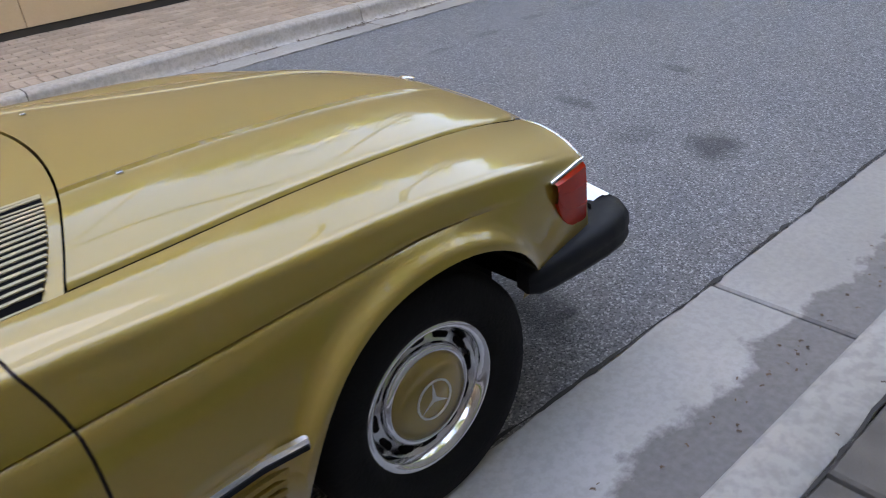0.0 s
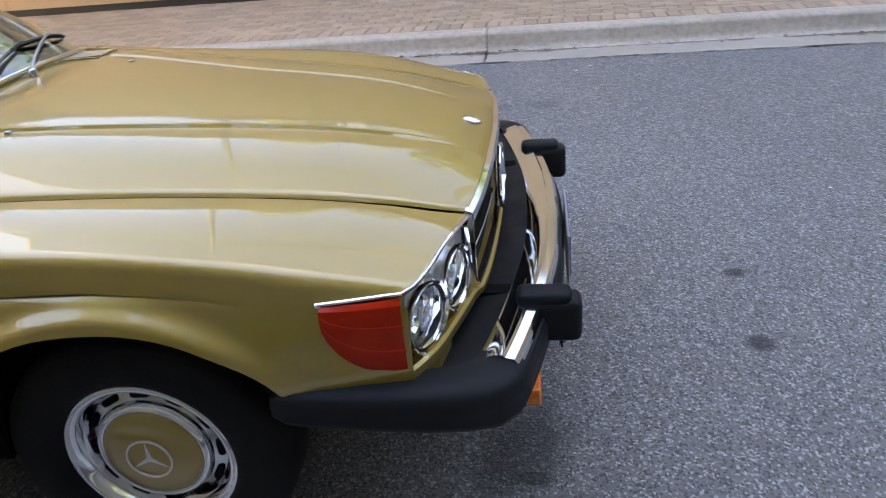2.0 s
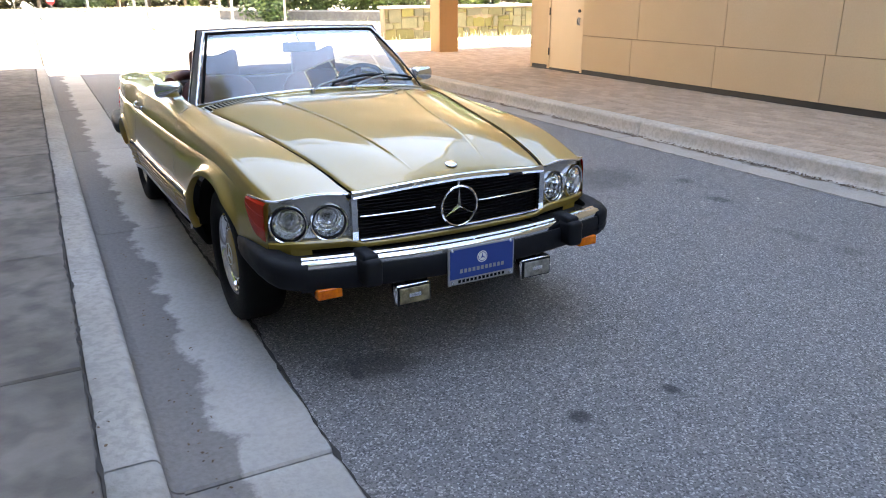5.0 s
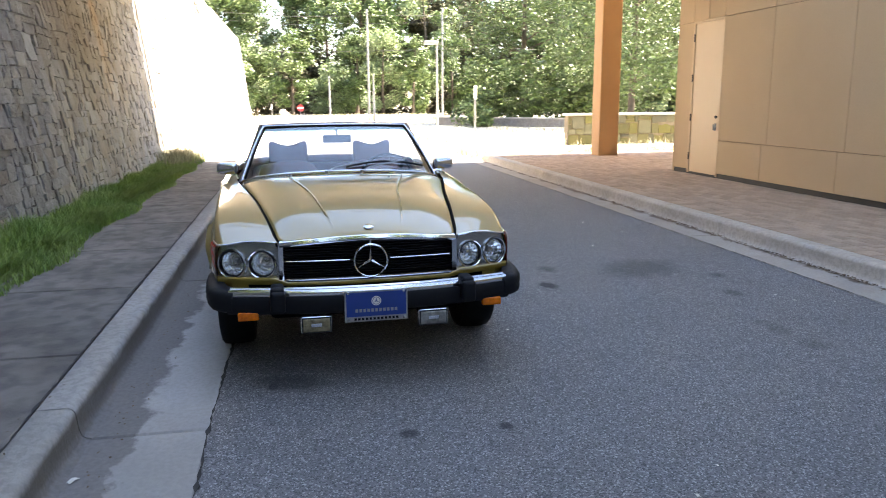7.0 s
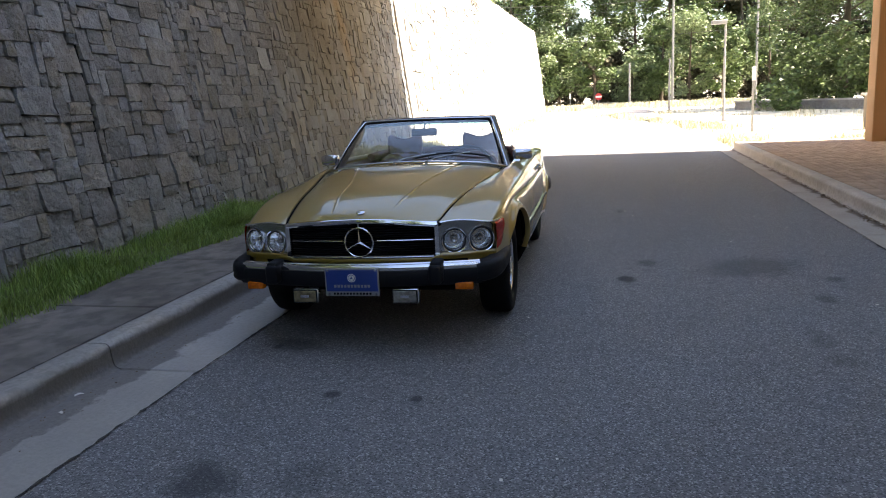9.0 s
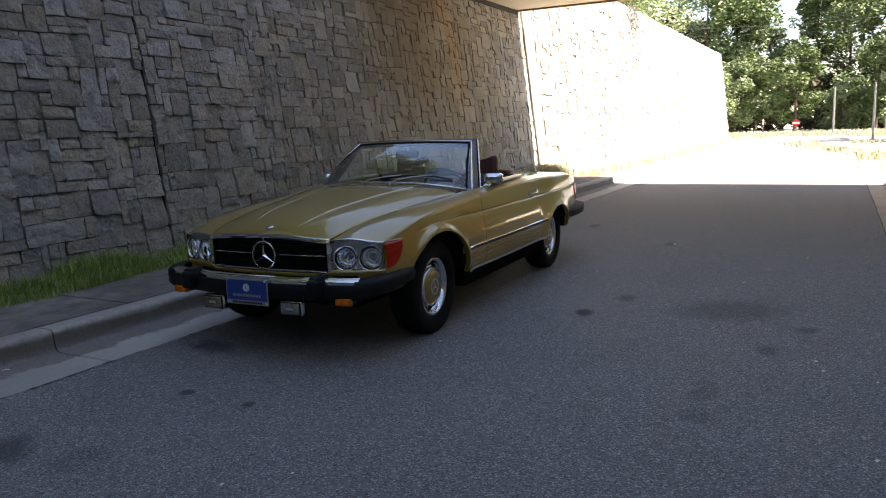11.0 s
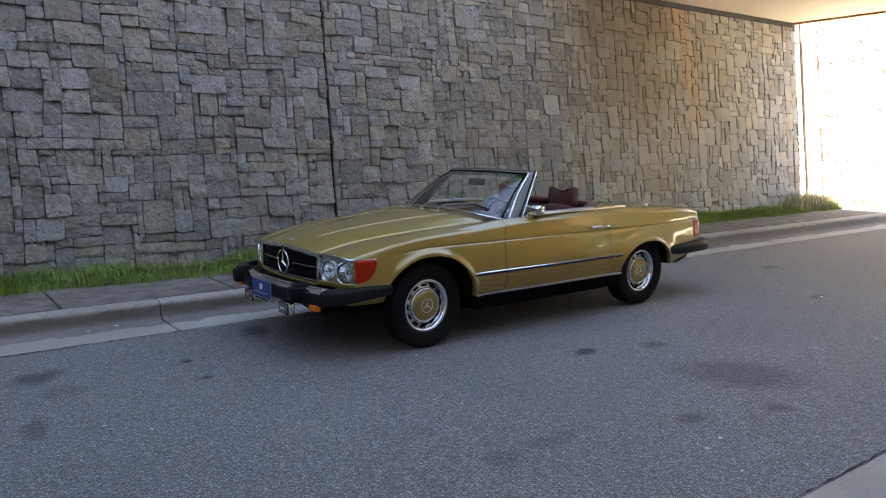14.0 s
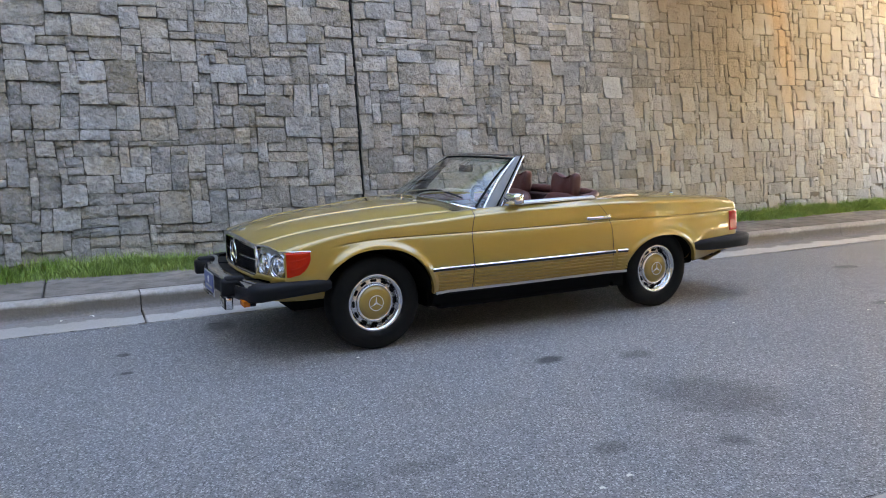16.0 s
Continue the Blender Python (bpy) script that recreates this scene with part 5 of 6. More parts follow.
rows = []
for i in range(43):
    half = []
    for t, inner in [(t, True) for t in INSIDE] + [(t, False) for t in OUTSIDE]:
        x = 0.0
        for _ in range(5):
            e, c = gap_y(x) - 0.0105, crease_y(x)
            y = c * t if inner else c + (e - c) * t
            x0, x1 = bonnet_back(y), nose_x(y) - 0.008
            x = x0 + (x1 - x0) * i / 42
        half.append((x, y, bonnet_z(x, y)))
    row = [(x, -y, z) for x, y, z in reversed(half[1:])] + half
    e0, e1 = row[0], row[-1]
    rows.append([(e0[0], e0[1] + 0.012, e0[2] - 0.003)] + row + [(e1[0], e1[1] - 0.012, e1[2] - 0.003)])
rows.append([(x + 0.006, y, z - 0.012) for x, y, z in rows[-1]])
rows.insert(0, [(x - 0.002, y, z - 0.03) for x, y, z in rows[0]])
v, f = grid(rows)
# Black tubes set nearly flush stand in for the shade in the bonnet gaps.
for sgn in (-1, 1):
    seal = [(x, sgn * (gap_y(x) + 0.001), gap_z(x) - 0.0175) for x in np.linspace(-0.62, 0.69, 40)]
    part("gap_seal", tube(seal, 0.0115, 8), M_VOID, car, smooth=50)
bonnet = part("bonnet", (v, [tuple(reversed(q)) for q in f]), M_PAINT, car, smooth=38)
badge = lathe([(0.0, 0.010), (0.018, 0.009), (0.026, 0.005), (0.027, 0.0)], 20, "z")
part("badge", moved(badge, pose(0.675, 0, bonnet_z(0.675, 0) - 0.001, 0, 14, 0)), M_CHROME, bonnet, "small round chrome badge")
for y in (-0.36, 0.27):
    part("washer_nozzle", block(-0.395, -0.380, y - 0.007, y + 0.007, bonnet_z(-0.387, y) - 0.002, bonnet_z(-0.387, y) + 0.006, 0.002), M_STEEL, bonnet)


# scuttle before the windscreen, with two slotted vents
def screen_foot(y):
    s = (y / 0.66) ** 2
    return Vector((-0.665 - 0.04 * s - 0.19 * (abs(y) / 0.695) ** 10, y, 0.948 - 0.034 * s - 0.042 * (abs(y) / 0.695) ** 8))


def scuttle_point(y, s):
    x0, z0 = bonnet_back(y) - 0.006, bonnet_z(bonnet_back(y), y) - 0.004
    p = screen_foot(y)
    return Vector((x0 + (p.x - 0.03 - x0) * s, y, z0 + (p.z - 0.012 - z0) * s))


rows = [[scuttle_point(-0.70 + 1.40 * j / 60, s) for j in range(61)] for s in (0, 0.12, 0.5, 1.0)]
v, f = grid(rows)
scuttle = part("scuttle", (v, f), M_PAINT, car)
for s0 in (-1, 1):
    back = []
    slats = []
    for j in range(18):
        y = s0 * (0.355 + 0.0185 * j)
        a, b = scuttle_point(y, 0.14), scuttle_point(y, 0.80)
        up = Vector((0, 0, 0.003))
        slats.append(sweep([a + up * 1.2, b + up * 1.2], [(-0.0054, -0.002), (0.0054, -0.002), (0.0054, 0.0006), (-0.0054, 0.0006)]))
        back.append([a + up, b + up])
    v, f = grid(back)
    grille_bed = part("vent", (v, f if s0 < 0 else [tuple(reversed(q)) for q in f]), M_VOID, scuttle, "dark slotted air intake", smooth=None)
    part("slats", join(*slats), M_SLAT, scuttle, "thin pale vent slats")

# tail: boot lid, roof cover and rear panel
deck_mid = spline([(-3.27, 0.845), (-3.15, 0.868), (-2.9, 0.892), (-2.45, 0.918), (-2.1, 0.930), (-1.9, 0.935)])


def deck(x, y):
    e = gap_y(x)
    return deck_mid(x) + (gap_z(x) + 0.003 - deck_mid(x)) * (abs(y) / e) ** 2.2


def deck_panel(x0, x1, n):
    out = []
    for i in range(n):
        x = x0 + (x1 - x0) * i / (n - 1)
        e = gap_y(x) - 0.003
        row = [(x, -e + 2 * e * j / 30, deck(x, -e + 2 * e * j / 30)) for j in range(31)]
        out.append([(x, row[0][1], row[0][2] - 0.03)] + row + [(x, row[-1][1], row[-1][2] - 0.03)])
    vv, ff = grid(out)
    return vv, ff


part("boot_lid", deck_panel(-2.47, -3.285, 12), M_PAINT, car)
part("roof_cover", deck_panel(-2.04, -2.464, 8), M_PAINT, car, "body-coloured lid over the folded roof")
tail_x = spline([(0.0, -3.345), (0.4, -3.335), (0.65, -3.315), (0.765, -3.285)])
rows = [[(tail_x(abs(y)) - dx, y, (deck(-3.285, min(abs(y), 0.58)) if abs(y) < 0.6 else crest_z(-3.30)) - 0.004 if k == 0 else z) for y in np.linspace(-0.765, 0.765, 31)] for k, (dx, z) in enumerate(((-0.045, 0), (0.0, 0.80), (0.012, 0.70), (0.0, 0.56), (-0.03, 0.42)))]
part("rear_panel", grid(rows), M_PAINT, car)
TAIL = -3.328


def round_corner(prof, out=0.0):
    """The tail's upright corner, rounded widest at the side crease and leaning in towards the crest."""
    zc, zr = crest_z(TAIL), min(0.745, crest_z(TAIL) - 0.075)
    rows = []
    for a in (0, 18, 36, 54, 72, 90):
        row = []
        for k, (y, z) in enumerate(prof):
            r = 0.008 + 0.060 * (1 - min(max((z - zr) / (zc - zr), 0.0), 1.0) ** 2) + out
            row.append((TAIL - r * math.sin(radians(a)), y + out - 0.8 * r * (1 - math.cos(radians(a))), z))
        rows.append(row)
    rows.append([(x - 0.012, min(y, 0.60) - 0.1, z - 0.002) for x, y, z in rows[-1]])
    return rows


both("tail_corner", grid(round_corner(flank_rows(TAIL)[2:-2])), M_PAINT)
lens = []
for front in (-3.262, -3.264, -3.30):
    lens.append([(front, side_y(front, z) + (0.002 if front == -3.262 else 0.007 + 0.004 * (k % 2)), z) for k, z in enumerate(np.linspace(0.575, 0.738, 11))])
wrap = [[(side_y(TAIL, z), z) for z in np.linspace(0.575, 0.738, 11)], 0.007]
lens += [[(x, y + 0.004 * (k % 2), z) for k, (x, y, z) in enumerate(row)] for row in round_corner(*wrap)]
both("tail_lamp", grid(lens), M_TAIL, "ribbed red tail lamp")
boot_lock = part("boot_lock", lathe([(0.0, 0.024), (0.012, 0.022), (0.016, 0.012), (0.012, 0.0)], 14, "z"), M_CHROME, car)
boot_lock.matrix_local = pose(-2.86, 0.52, deck(-2.86, 0.52))

# dark inside, underside and wheel housings
part("underbody", block(-3.15, 0.50, -0.52, 0.52, 0.26, 0.46, 0.03), M_VOID, car, smooth=None)
part("floor_pan", block(-1.98, -0.47, -0.80, 0.80, 0.215, 0.36, 0.02), M_VOID, car, smooth=None)
part("front_frame", block(0.40, 0.53, -0.74, 0.74, 0.40, 0.66), M_VOID, car, smooth=None)
part("rear_frame", block(-3.15, -2.9, -0.74, 0.74, 0.36, 0.7), M_VOID, car, smooth=None)
part("firewall", block(-0.66, -0.42, -0.70, 0.70, 0.22, 0.80), M_VOID, car, smooth=None)
part("engine", block(-0.45, 0.55, -0.54, 0.54, 0.461, 0.66), M_VOID, car, smooth=None)
part("rear_seat_frame", block(-2.1, -2.0, -0.80, 0.80, 0.22, 0.80), M_VOID, car, smooth=None)
part("boot_floor", block(-3.1, -2.0, -0.54, 0.54, 0.461, 0.78), M_VOID, car, smooth=None)
for c in (0.0, -2.44):
    w = 0.40 if c == 0 else 0.385
    both("wheel_housing", grid([[(c + w * math.cos(t), y, HUB + (0.36 if c == 0 else 0.305) * math.sin(t)) for t in np.linspace(0.62 if c == 0 else 0.12, math.pi - 0.12, 25)] for y in (0.835, 0.54)]), M_VOID)
both("sill", sweep([(-0.41, 0.845, 0.30), (-1.0, 0.85, 0.30), (-2.03, 0.85, 0.30)], [(-0.05, -0.045), (-0.03, -0.04), (0.010, 0.03), (-0.02, 0.045)]), M_VOID)

# flank trim
RIB = [(0, -0.0085), (0.010, -0.0055), (0.010, 0.0055), (0, 0.0085)]
strip_prof = [(-0.004, -0.014), (0.008, -0.013), (0.012, -0.008), (0.012, 0.008), (0.008, 0.013), (-0.004, 0.014)]


def along(x0, x1, z, out, n=14):
    return [(x, side_y(x, z) + out, z) for x in np.linspace(x0, x1, n)]


def trim(x0, x1, z, out, prof, n=14):
    return sweep(along(x0, x1, z, out, n), prof)


both("rub_strip", sweep([(x, side_y(min(x, -0.47), 0.512) + 0.012 * smooth01((x + 0.47) / 0.1), 0.512) for x in np.linspace(-0.375, -0.697, 8)], strip_prof), M_CHROME, "chrome strip with dark insert")
for d_, sgn in zip(car_doors, (1, -1)):
    shp = trim(-0.706, -1.944, 0.512, 0.0, strip_prof)
    part("rub_strip", shp if sgn > 0 else flipped(shp), M_CHROME, d_, "chrome strip with dark insert")
    ins = trim(-0.71, -1.94, 0.510, 0.0095, [(0, -0.009), (0.0045, -0.007), (0.0045, 0.004), (0, 0.006)])
    part("strip_insert", ins if sgn > 0 else flipped(ins), M_BUMPER, d_)
    ribs = [trim(-0.715, -1.94, z, -0.001, RIB, 10) for z in (0.375, 0.399, 0.423, 0.447, 0.471)]
    for shp in ribs:
        part("rib", shp if sgn > 0 else flipped(shp), M_PAINT, d_)
both("strip_insert", sweep([(x, side_y(min(x, -0.47), 0.512) + 0.0095 + 0.012 * smooth01((x + 0.47) / 0.1), 0.510) for x in np.linspace(-0.378, -0.695, 8)], [(0, -0.009), (0.0045, -0.007), (0.0045, 0.004), (0, 0.006)]), M_BUMPER)
both("rub_strip", trim(-1.962, -2.055, 0.512, 0.0, strip_prof, 4), M_CHROME, "chrome strip with dark insert")
both("strip_insert", trim(-1.964, -2.053, 0.510, 0.0095, [(0, -0.009), (0.0045, -0.007), (0.0045, 0.004), (0, 0.006)], 4), M_BUMPER)
for z in (0.375, 0.399, 0.423, 0.447, 0.471):
    both("rib", trim(-0.42 - (0.471 - z) * 0.2, -0.692, z, -0.001, RIB, 5), M_PAINT)
    both("rib", trim(-1.965, -2.06, z, -0.001, RIB, 4), M_PAINT)
both("sill_strip", trim(-0.405, -2.06, 0.349, 0.006, [(0, -0.009), (0.008, -0.008), (0.008, 0.008), (0, 0.009)], 16), M_TRIM, "thin bright metal sill moulding")
for d_, sgn in zip(car_doors, (1, -1)):
    h0 = [(-1.70, side_y(-1.70, 0.775) + 0.012, 0.772), (-1.76, side_y(-1.76, 0.775) + 0.03, 0.775), (-1.84, side_y(-1.84, 0.775) + 0.03, 0.777), (-1.895, side_y(-1.895, 0.775) + 0.012, 0.778)]
    shp = join(sweep(h0, [(0.008 * math.cos(a * math.pi / 4), 0.012 * math.sin(a * math.pi / 4)) for a in range(8)]), block(-1.915, -1.885, side_y(-1.9, .77) - 0.004, side_y(-1.9, .77) + 0.014, 0.763, 0.795, 0.005), block(-1.715, -1.69, side_y(-1.7, .77) - 0.004, side_y(-1.7, .77) + 0.012, 0.764, 0.786, 0.005))
    part("door_handle", shp if sgn > 0 else flipped(shp), M_CHROME, d_, "chrome pull handle")
    rail = [(x, gap_y(x) + 0.030, max(gap_z(x), crest_z(x)) + 0.020) for x in np.linspace(-1.12, -1.86, 10)]
    shp = sweep(rail, [(-0.016, -0.014), (-0.014, 0.002), (-0.004, 0.007), (0.014, 0.004), (0.030, -0.006), (0.034, -0.018)])
    part("window_rail", shp if sgn > 0 else flipped(shp), M_TRIM, d_, "bright metal window rail")
rail = [(-1.885, 0.705, 0.910), (-2.0, 0.702, 0.918), (-2.12, 0.697, 0.922), (-2.25, 0.688, 0.920), (-2.34, 0.676, 0.914)]
both("cockpit_rail", sweep(rail, [(-0.02, -0.010), (-0.014, 0.004), (0.012, 0.005), (0.018, -0.010)]), M_CHROME, "bright metal cockpit edge")

# ---- nose ----


WING_N = len(flank_rows(0.0))
WING_FRONT = sorted((q for q in wing[0][-WING_N:][-16:-2]), key=lambda q: q[1])


def wing_edge(y):
    """The front edge of the wing above the lamps: its x and z at y."""
    pts = WING_FRONT
    return float(np.interp(y, [q[1] for q in pts], [q[0] for q in pts])), float(np.interp(y, [q[1] for q in pts], [q[2] for q in pts]))


def lamp_surround():
    """The grey panel round two round lamps, open where the lamps sit."""
    pieces = []
    for cy, r, y0, y1 in ((0.546, 0.069, 0.455, 0.622), (0.696, 0.071, 0.622, 0.772)):
        cz, z0, z1 = 0.606, 0.532, 0.745
        rows_ = []
        corners = [math.atan2(z - cz, y - cy) for y in (y0, y1) for z in (z0, z1)]
        for a in sorted([2 * math.pi * i / 32 - math.pi for i in range(32)] + corners):
            c, s_ = math.cos(a), math.sin(a)
            far = min((y1 - cy) / c if c > 1e-9 else ((y0 - cy) / c if c < -1e-9 else 9), (z1 - cz) / s_ if s_ > 1e-9 else ((z0 - cz) / s_ if s_ < -1e-9 else 9))
            rows_.append([(nose_x(cy + k * c) - 0.018 - d, cy + k * c, min(cz + k * s_, wing_edge(cy + k * c)[1] - 0.004)) for k, d in ((r, 0.03), (r, 0.0), ((r + far) / 2, 0.0), (far, 0.0))])
        rows_.append(rows_[0])
        v, f = grid(rows_)
        pieces.append((v, f))
    return join(*pieces)


both("headlamp_panel", lamp_surround(), M_COVER, "dark grey glassy headlamp surround")
def apron_top(y):
    """The top of the painted strip and its height: low and thin under the grille, taller under the lamps."""
    s = smooth01((abs(y) - 0.42) / 0.06)
    return 0.514 + 0.026 * s, 0.6 + 0.4 * s


apron = [[(nose_x(abs(y)) + dx, y, apron_top(y)[0] - drop * apron_top(y)[1]) for y in np.linspace(-0.775, 0.775, 49)] for dx, drop in ((-0.03, 0.0), (0.003, 0.001), (0.009, 0.008), (0.009, 0.026), (0.002, 0.038), (-0.03, 0.048))]
part("front_apron", grid(apron), M_PAINT, car)
lip = [(wing_edge(y)[0] + 0.003, y, wing_edge(y)[1] - 0.003) for y in np.linspace(0.474, 0.740, 14)]
lip += [(0.592, 0.768, 0.703)] + [(x, side_y(x, 0.70) + 0.004, z) for x, z in ((0.572, 0.701), (0.53, 0.700), (0.48, 0.699), (0.434, 0.698))]
both("lamp_trim", tube(lip, 0.005, 8), M_CHROME, "thin chrome line above the lamps")


for sgn in (-1, 1):
    for y, r in ((0.546, 0.069), (0.696, 0.071)):
        yaw = math.degrees(math.atan2(nose_x(y - 0.05) - nose_x(y + 0.05), 0.1)) * sgn
        m = pose(nose_x(y) - 0.012, sgn * y, 0.606, 0, 0, yaw)
        bowl = part("headlamp", moved(lathe([(r * 0.98, 0.0), (r * 0.90, -0.026), (r * 0.80, -0.042), (r * 0.66, -0.056), (r * 0.58, -0.053), (r * 0.44, -0.066), (r * 0.34, -0.062), (r * 0.2, -0.072), (0.0, -0.074)], 22, "x"), m), M_REFLECT, car, "round sealed headlamp", None)
        part("bezel", moved(lathe([(r * 1.06, -0.014), (r * 1.11, 0.002), (r * 1.06, 0.011), (r * 0.985, 0.008), (r * 0.95, -0.004)], 28, "x"), m), M_CHROME, bowl, "chrome ring")
        part("gasket", moved(lathe([(r * 0.99, -0.006), (r * 0.975, 0.004), (r * 0.90, 0.004), (r * 0.89, -0.010)], 28, "x"), m), M_BUMPER, bowl)
        part("bulb_shield", moved(lathe([(0.0, -0.022), (0.014, -0.025), (0.017, -0.035), (0.012, -0.070)], 14, "x"), m), M_STEEL, bowl)
        lens = part("lens", moved(join(lathe([(0.0, 0.014), (r * 0.5, 0.012), (r * 0.85, 0.007), (r * 0.96, 0.0), (r * 0.85, 0.003), (r * 0.5, 0.008), (0.0, 0.010)], 28, "x")), m), M_LENS, bowl, "clear glass lens")
        lens.visible_shadow = False
    # wrap-round marker lamp
    rows = []
    for x, y in ((0.586, 0.0), (0.577, 0.0), (0.56, 0.0), (0.53, 0.0), (0.505, 0.0), (0.483, 0.0), (0.462, 0.0), (0.447, 0.0), (0.438, 0.0)):
        s = smooth01((0.61 - x) / 0.16)
        u_ = min(1.0, (0.586 - x) / 0.151)
        zb, zt = 0.527 + 0.147 * (1 - (1 - u_ ** 2.2) ** 0.5), 0.696
        y = y or side_y(x, 0.62) + 0.003
        rows.append([(x + 0.004, sgn * (y + 0.002 + 0.004 * math.sin(math.pi * t) - (0.008 if t in (0, 1) else 0)), zb + (zt - zb) * t) for t in (0, 0.06, 0.3, 0.5, 0.7, 0.94, 1)])
    v, f = grid(rows)
    marker = part("marker_lamp", (v, f if sgn < 0 else [tuple(reversed(q)) for q in f]), M_LAMP_RED, car, "orange-red wrap-round marker lamp")
    for t in (0.36, 0.68):
        bar_path = [Vector(r[0]).lerp(Vector(r[-1]), t) + Vector((0.002, sgn * 0.0105, 0)) for r in rows]
        part("rib", tube(bar_path, 0.0022, 5), M_LAMP_RED, marker)

# painted lower wing behind the bumper's rubber ends
both("lower_wing", grid([[(x, y - d, z) for x, y in ((0.345, 0.785), (0.42, 0.785), (0.50, 0.775), (0.58, 0.752), (0.64, 0.70), (0.655, 0.62))] for d, z in ((0.0, 0.51), (0.004, 0.45), (0.018, 0.405), (0.05, 0.375))]), M_PAINT)

both("lower_quarter", grid([[(x, y - d, z) for x, y in ((-2.80, 0.845), (-3.0, 0.835), (-3.2, 0.80), (-3.36, 0.755), (-3.42, 0.65))] for d, z in ((0.0, 0.49), (0.03, 0.42), (0.075, 0.375), (0.15, 0.345))]), M_PAINT)

# grille
grille = part("grille", grid([[(nose_x(abs(y)) - 0.075, y, z) for y in np.linspace(-0.45, 0.45, 15)] for z in (0.50, 0.74)]), M_VOID, car, "black slatted grille with chrome bars")
for k in range(15):
    z = 0.525 + 0.0138 * k
    part("slat", sweep([(nose_x(abs(y)) - 0.034, y, z) for y in np.linspace(-0.44, 0.44, 17)], [(-0.012, -0.002), (0.006, -0.003), (0.008, 0.001), (-0.012, 0.004)]), M_BUMPER, grille)
for a, b in ((-0.425, -0.105), (0.105, 0.425)):
    part("chrome_bar", sweep([(nose_x(abs(y)) - 0.012, y, 0.618) for y in np.linspace(a, b, 8)], [(-0.006, -0.004), (0.007, -0.004), (0.009, 0.0), (0.007, 0.004), (-0.006, 0.004)]), M_CHROME, grille)
part("chrome_bar", sweep([(nose_x(abs(y)) - 0.006, y, 0.523) for y in np.linspace(-0.43, 0.43, 17)], [(-0.006, -0.008), (0.008, -0.008), (0.010, 0.0), (0.008, 0.008), (-0.006, 0.008)]), M_CHROME, grille)
top_bar = [(nose_x(abs(y)) - 0.004, y, mid_z(0.72) - 0.020 + (0.722 - mid_z(0.72) + 0.006) * (abs(y) / 0.455) ** 1.6) for y in np.linspace(-0.455, 0.455, 25)]
part("top_bar", sweep(top_bar, [(-0.012, -0.014), (0.010, -0.014), (0.014, -0.004), (0.010, 0.010), (-0.008, 0.015), (-0.014, 0.0)]), M_CHROME, grille, "broad chrome grille top")
for sgn in (-1, 1):
    part("side_bar", sweep([(nose_x(0.45) - 0.006, sgn * 0.452, 0.520), (nose_x(0.45) - 0.006, sgn * 0.452, 0.715)], [(-0.012, -0.010), (0.012, -0.010), (0.012, 0.010), (-0.012, 0.010)], up=(1, 0, 0)), M_CHROME, grille)
part("centre_bar", block(0.722, 0.742, -0.006, 0.006, 0.69, 0.742, 0.003), M_CHROME, grille)


def ring_shape(r, w, n=40):
    prof = [(w * math.cos(a * math.pi / 4), w * math.sin(a * math.pi / 4)) for a in range(8)]
    rows_ = []
    for i in range(n + 1):
        t = 2 * math.pi * i / n
        rows_.append([(p[1], (r + p[0]) * math.cos(t), (r + p[0]) * math.sin(t)) for p in prof])
    return grid(rows_, True)


def three_spokes(r, wide, deep):
    """Three tapered spokes with a ridge, in the y-z plane."""
    shapes = []
    for k in range(3):
        a = math.pi / 2 + k * 2 * math.pi / 3
        d, p = Vector((0, math.cos(a), math.sin(a))), Vector((0, -math.sin(a), math.cos(a)))
        tip, l, rr, c, back = d * r, p * wide - d * wide * 0.58, -p * wide - d * wide * 0.58, Vector((deep, 0, 0)), Vector((-deep * 0.5, 0, 0))
        shapes.append(([tip, l, c, rr, back], [(0, 1, 2), (0, 2, 3), (0, 4, 1), (0, 3, 4)]))
    return join(*shapes)


emblem = part("emblem_ring", moved(ring_shape(0.085, 0.006), pose(0.745, 0, 0.614)), M_CHROME, grille, "large round chrome grille emblem")
part("spokes", moved(three_spokes(0.084, 0.012, 0.012), pose(0.747, 0, 0.614)), M_CHROME, emblem, smooth=20)

# ---- bumpers ----
bump_x = spline([(0.0, 0.902), (0.25, 0.890), (0.5, 0.850), (0.65, 0.817), (0.74, 0.793)])
front_bumper = part("front_bumper", sweep([(bump_x(abs(y)), y, 0.490) for y in np.linspace(-0.712, 0.712, 41)], [(-0.088, 0.008), (-0.055, 0.022), (-0.034, 0.026), (-0.029, 0.021), (-0.009, 0.020), (-0.001, 0.011), (0.002, 0.0), (0.001, -0.012), (-0.07, -0.012)]), M_CHROME, car, "chrome bumper bar with black rubber", smooth=30)
part("rubber_strip", sweep([(bump_x(abs(y)), y, 0.432) for y in np.linspace(-0.72, 0.72, 41)], [(-0.08, -0.046), (0.000, -0.044), (0.012, -0.030), (0.014, 0.028), (0.006, 0.047), (-0.08, 0.047)]), M_BUMPER, front_bumper, "black rubber strip", smooth=40)
cap_prof = [(0.07, -0.050), (0.0, -0.053), (-0.018, -0.046), (-0.024, -0.030), (-0.020, -0.016), (-0.024, -0.004), (-0.022, 0.024), (-0.010, 0.040), (0.02, 0.046), (0.07, 0.044)]
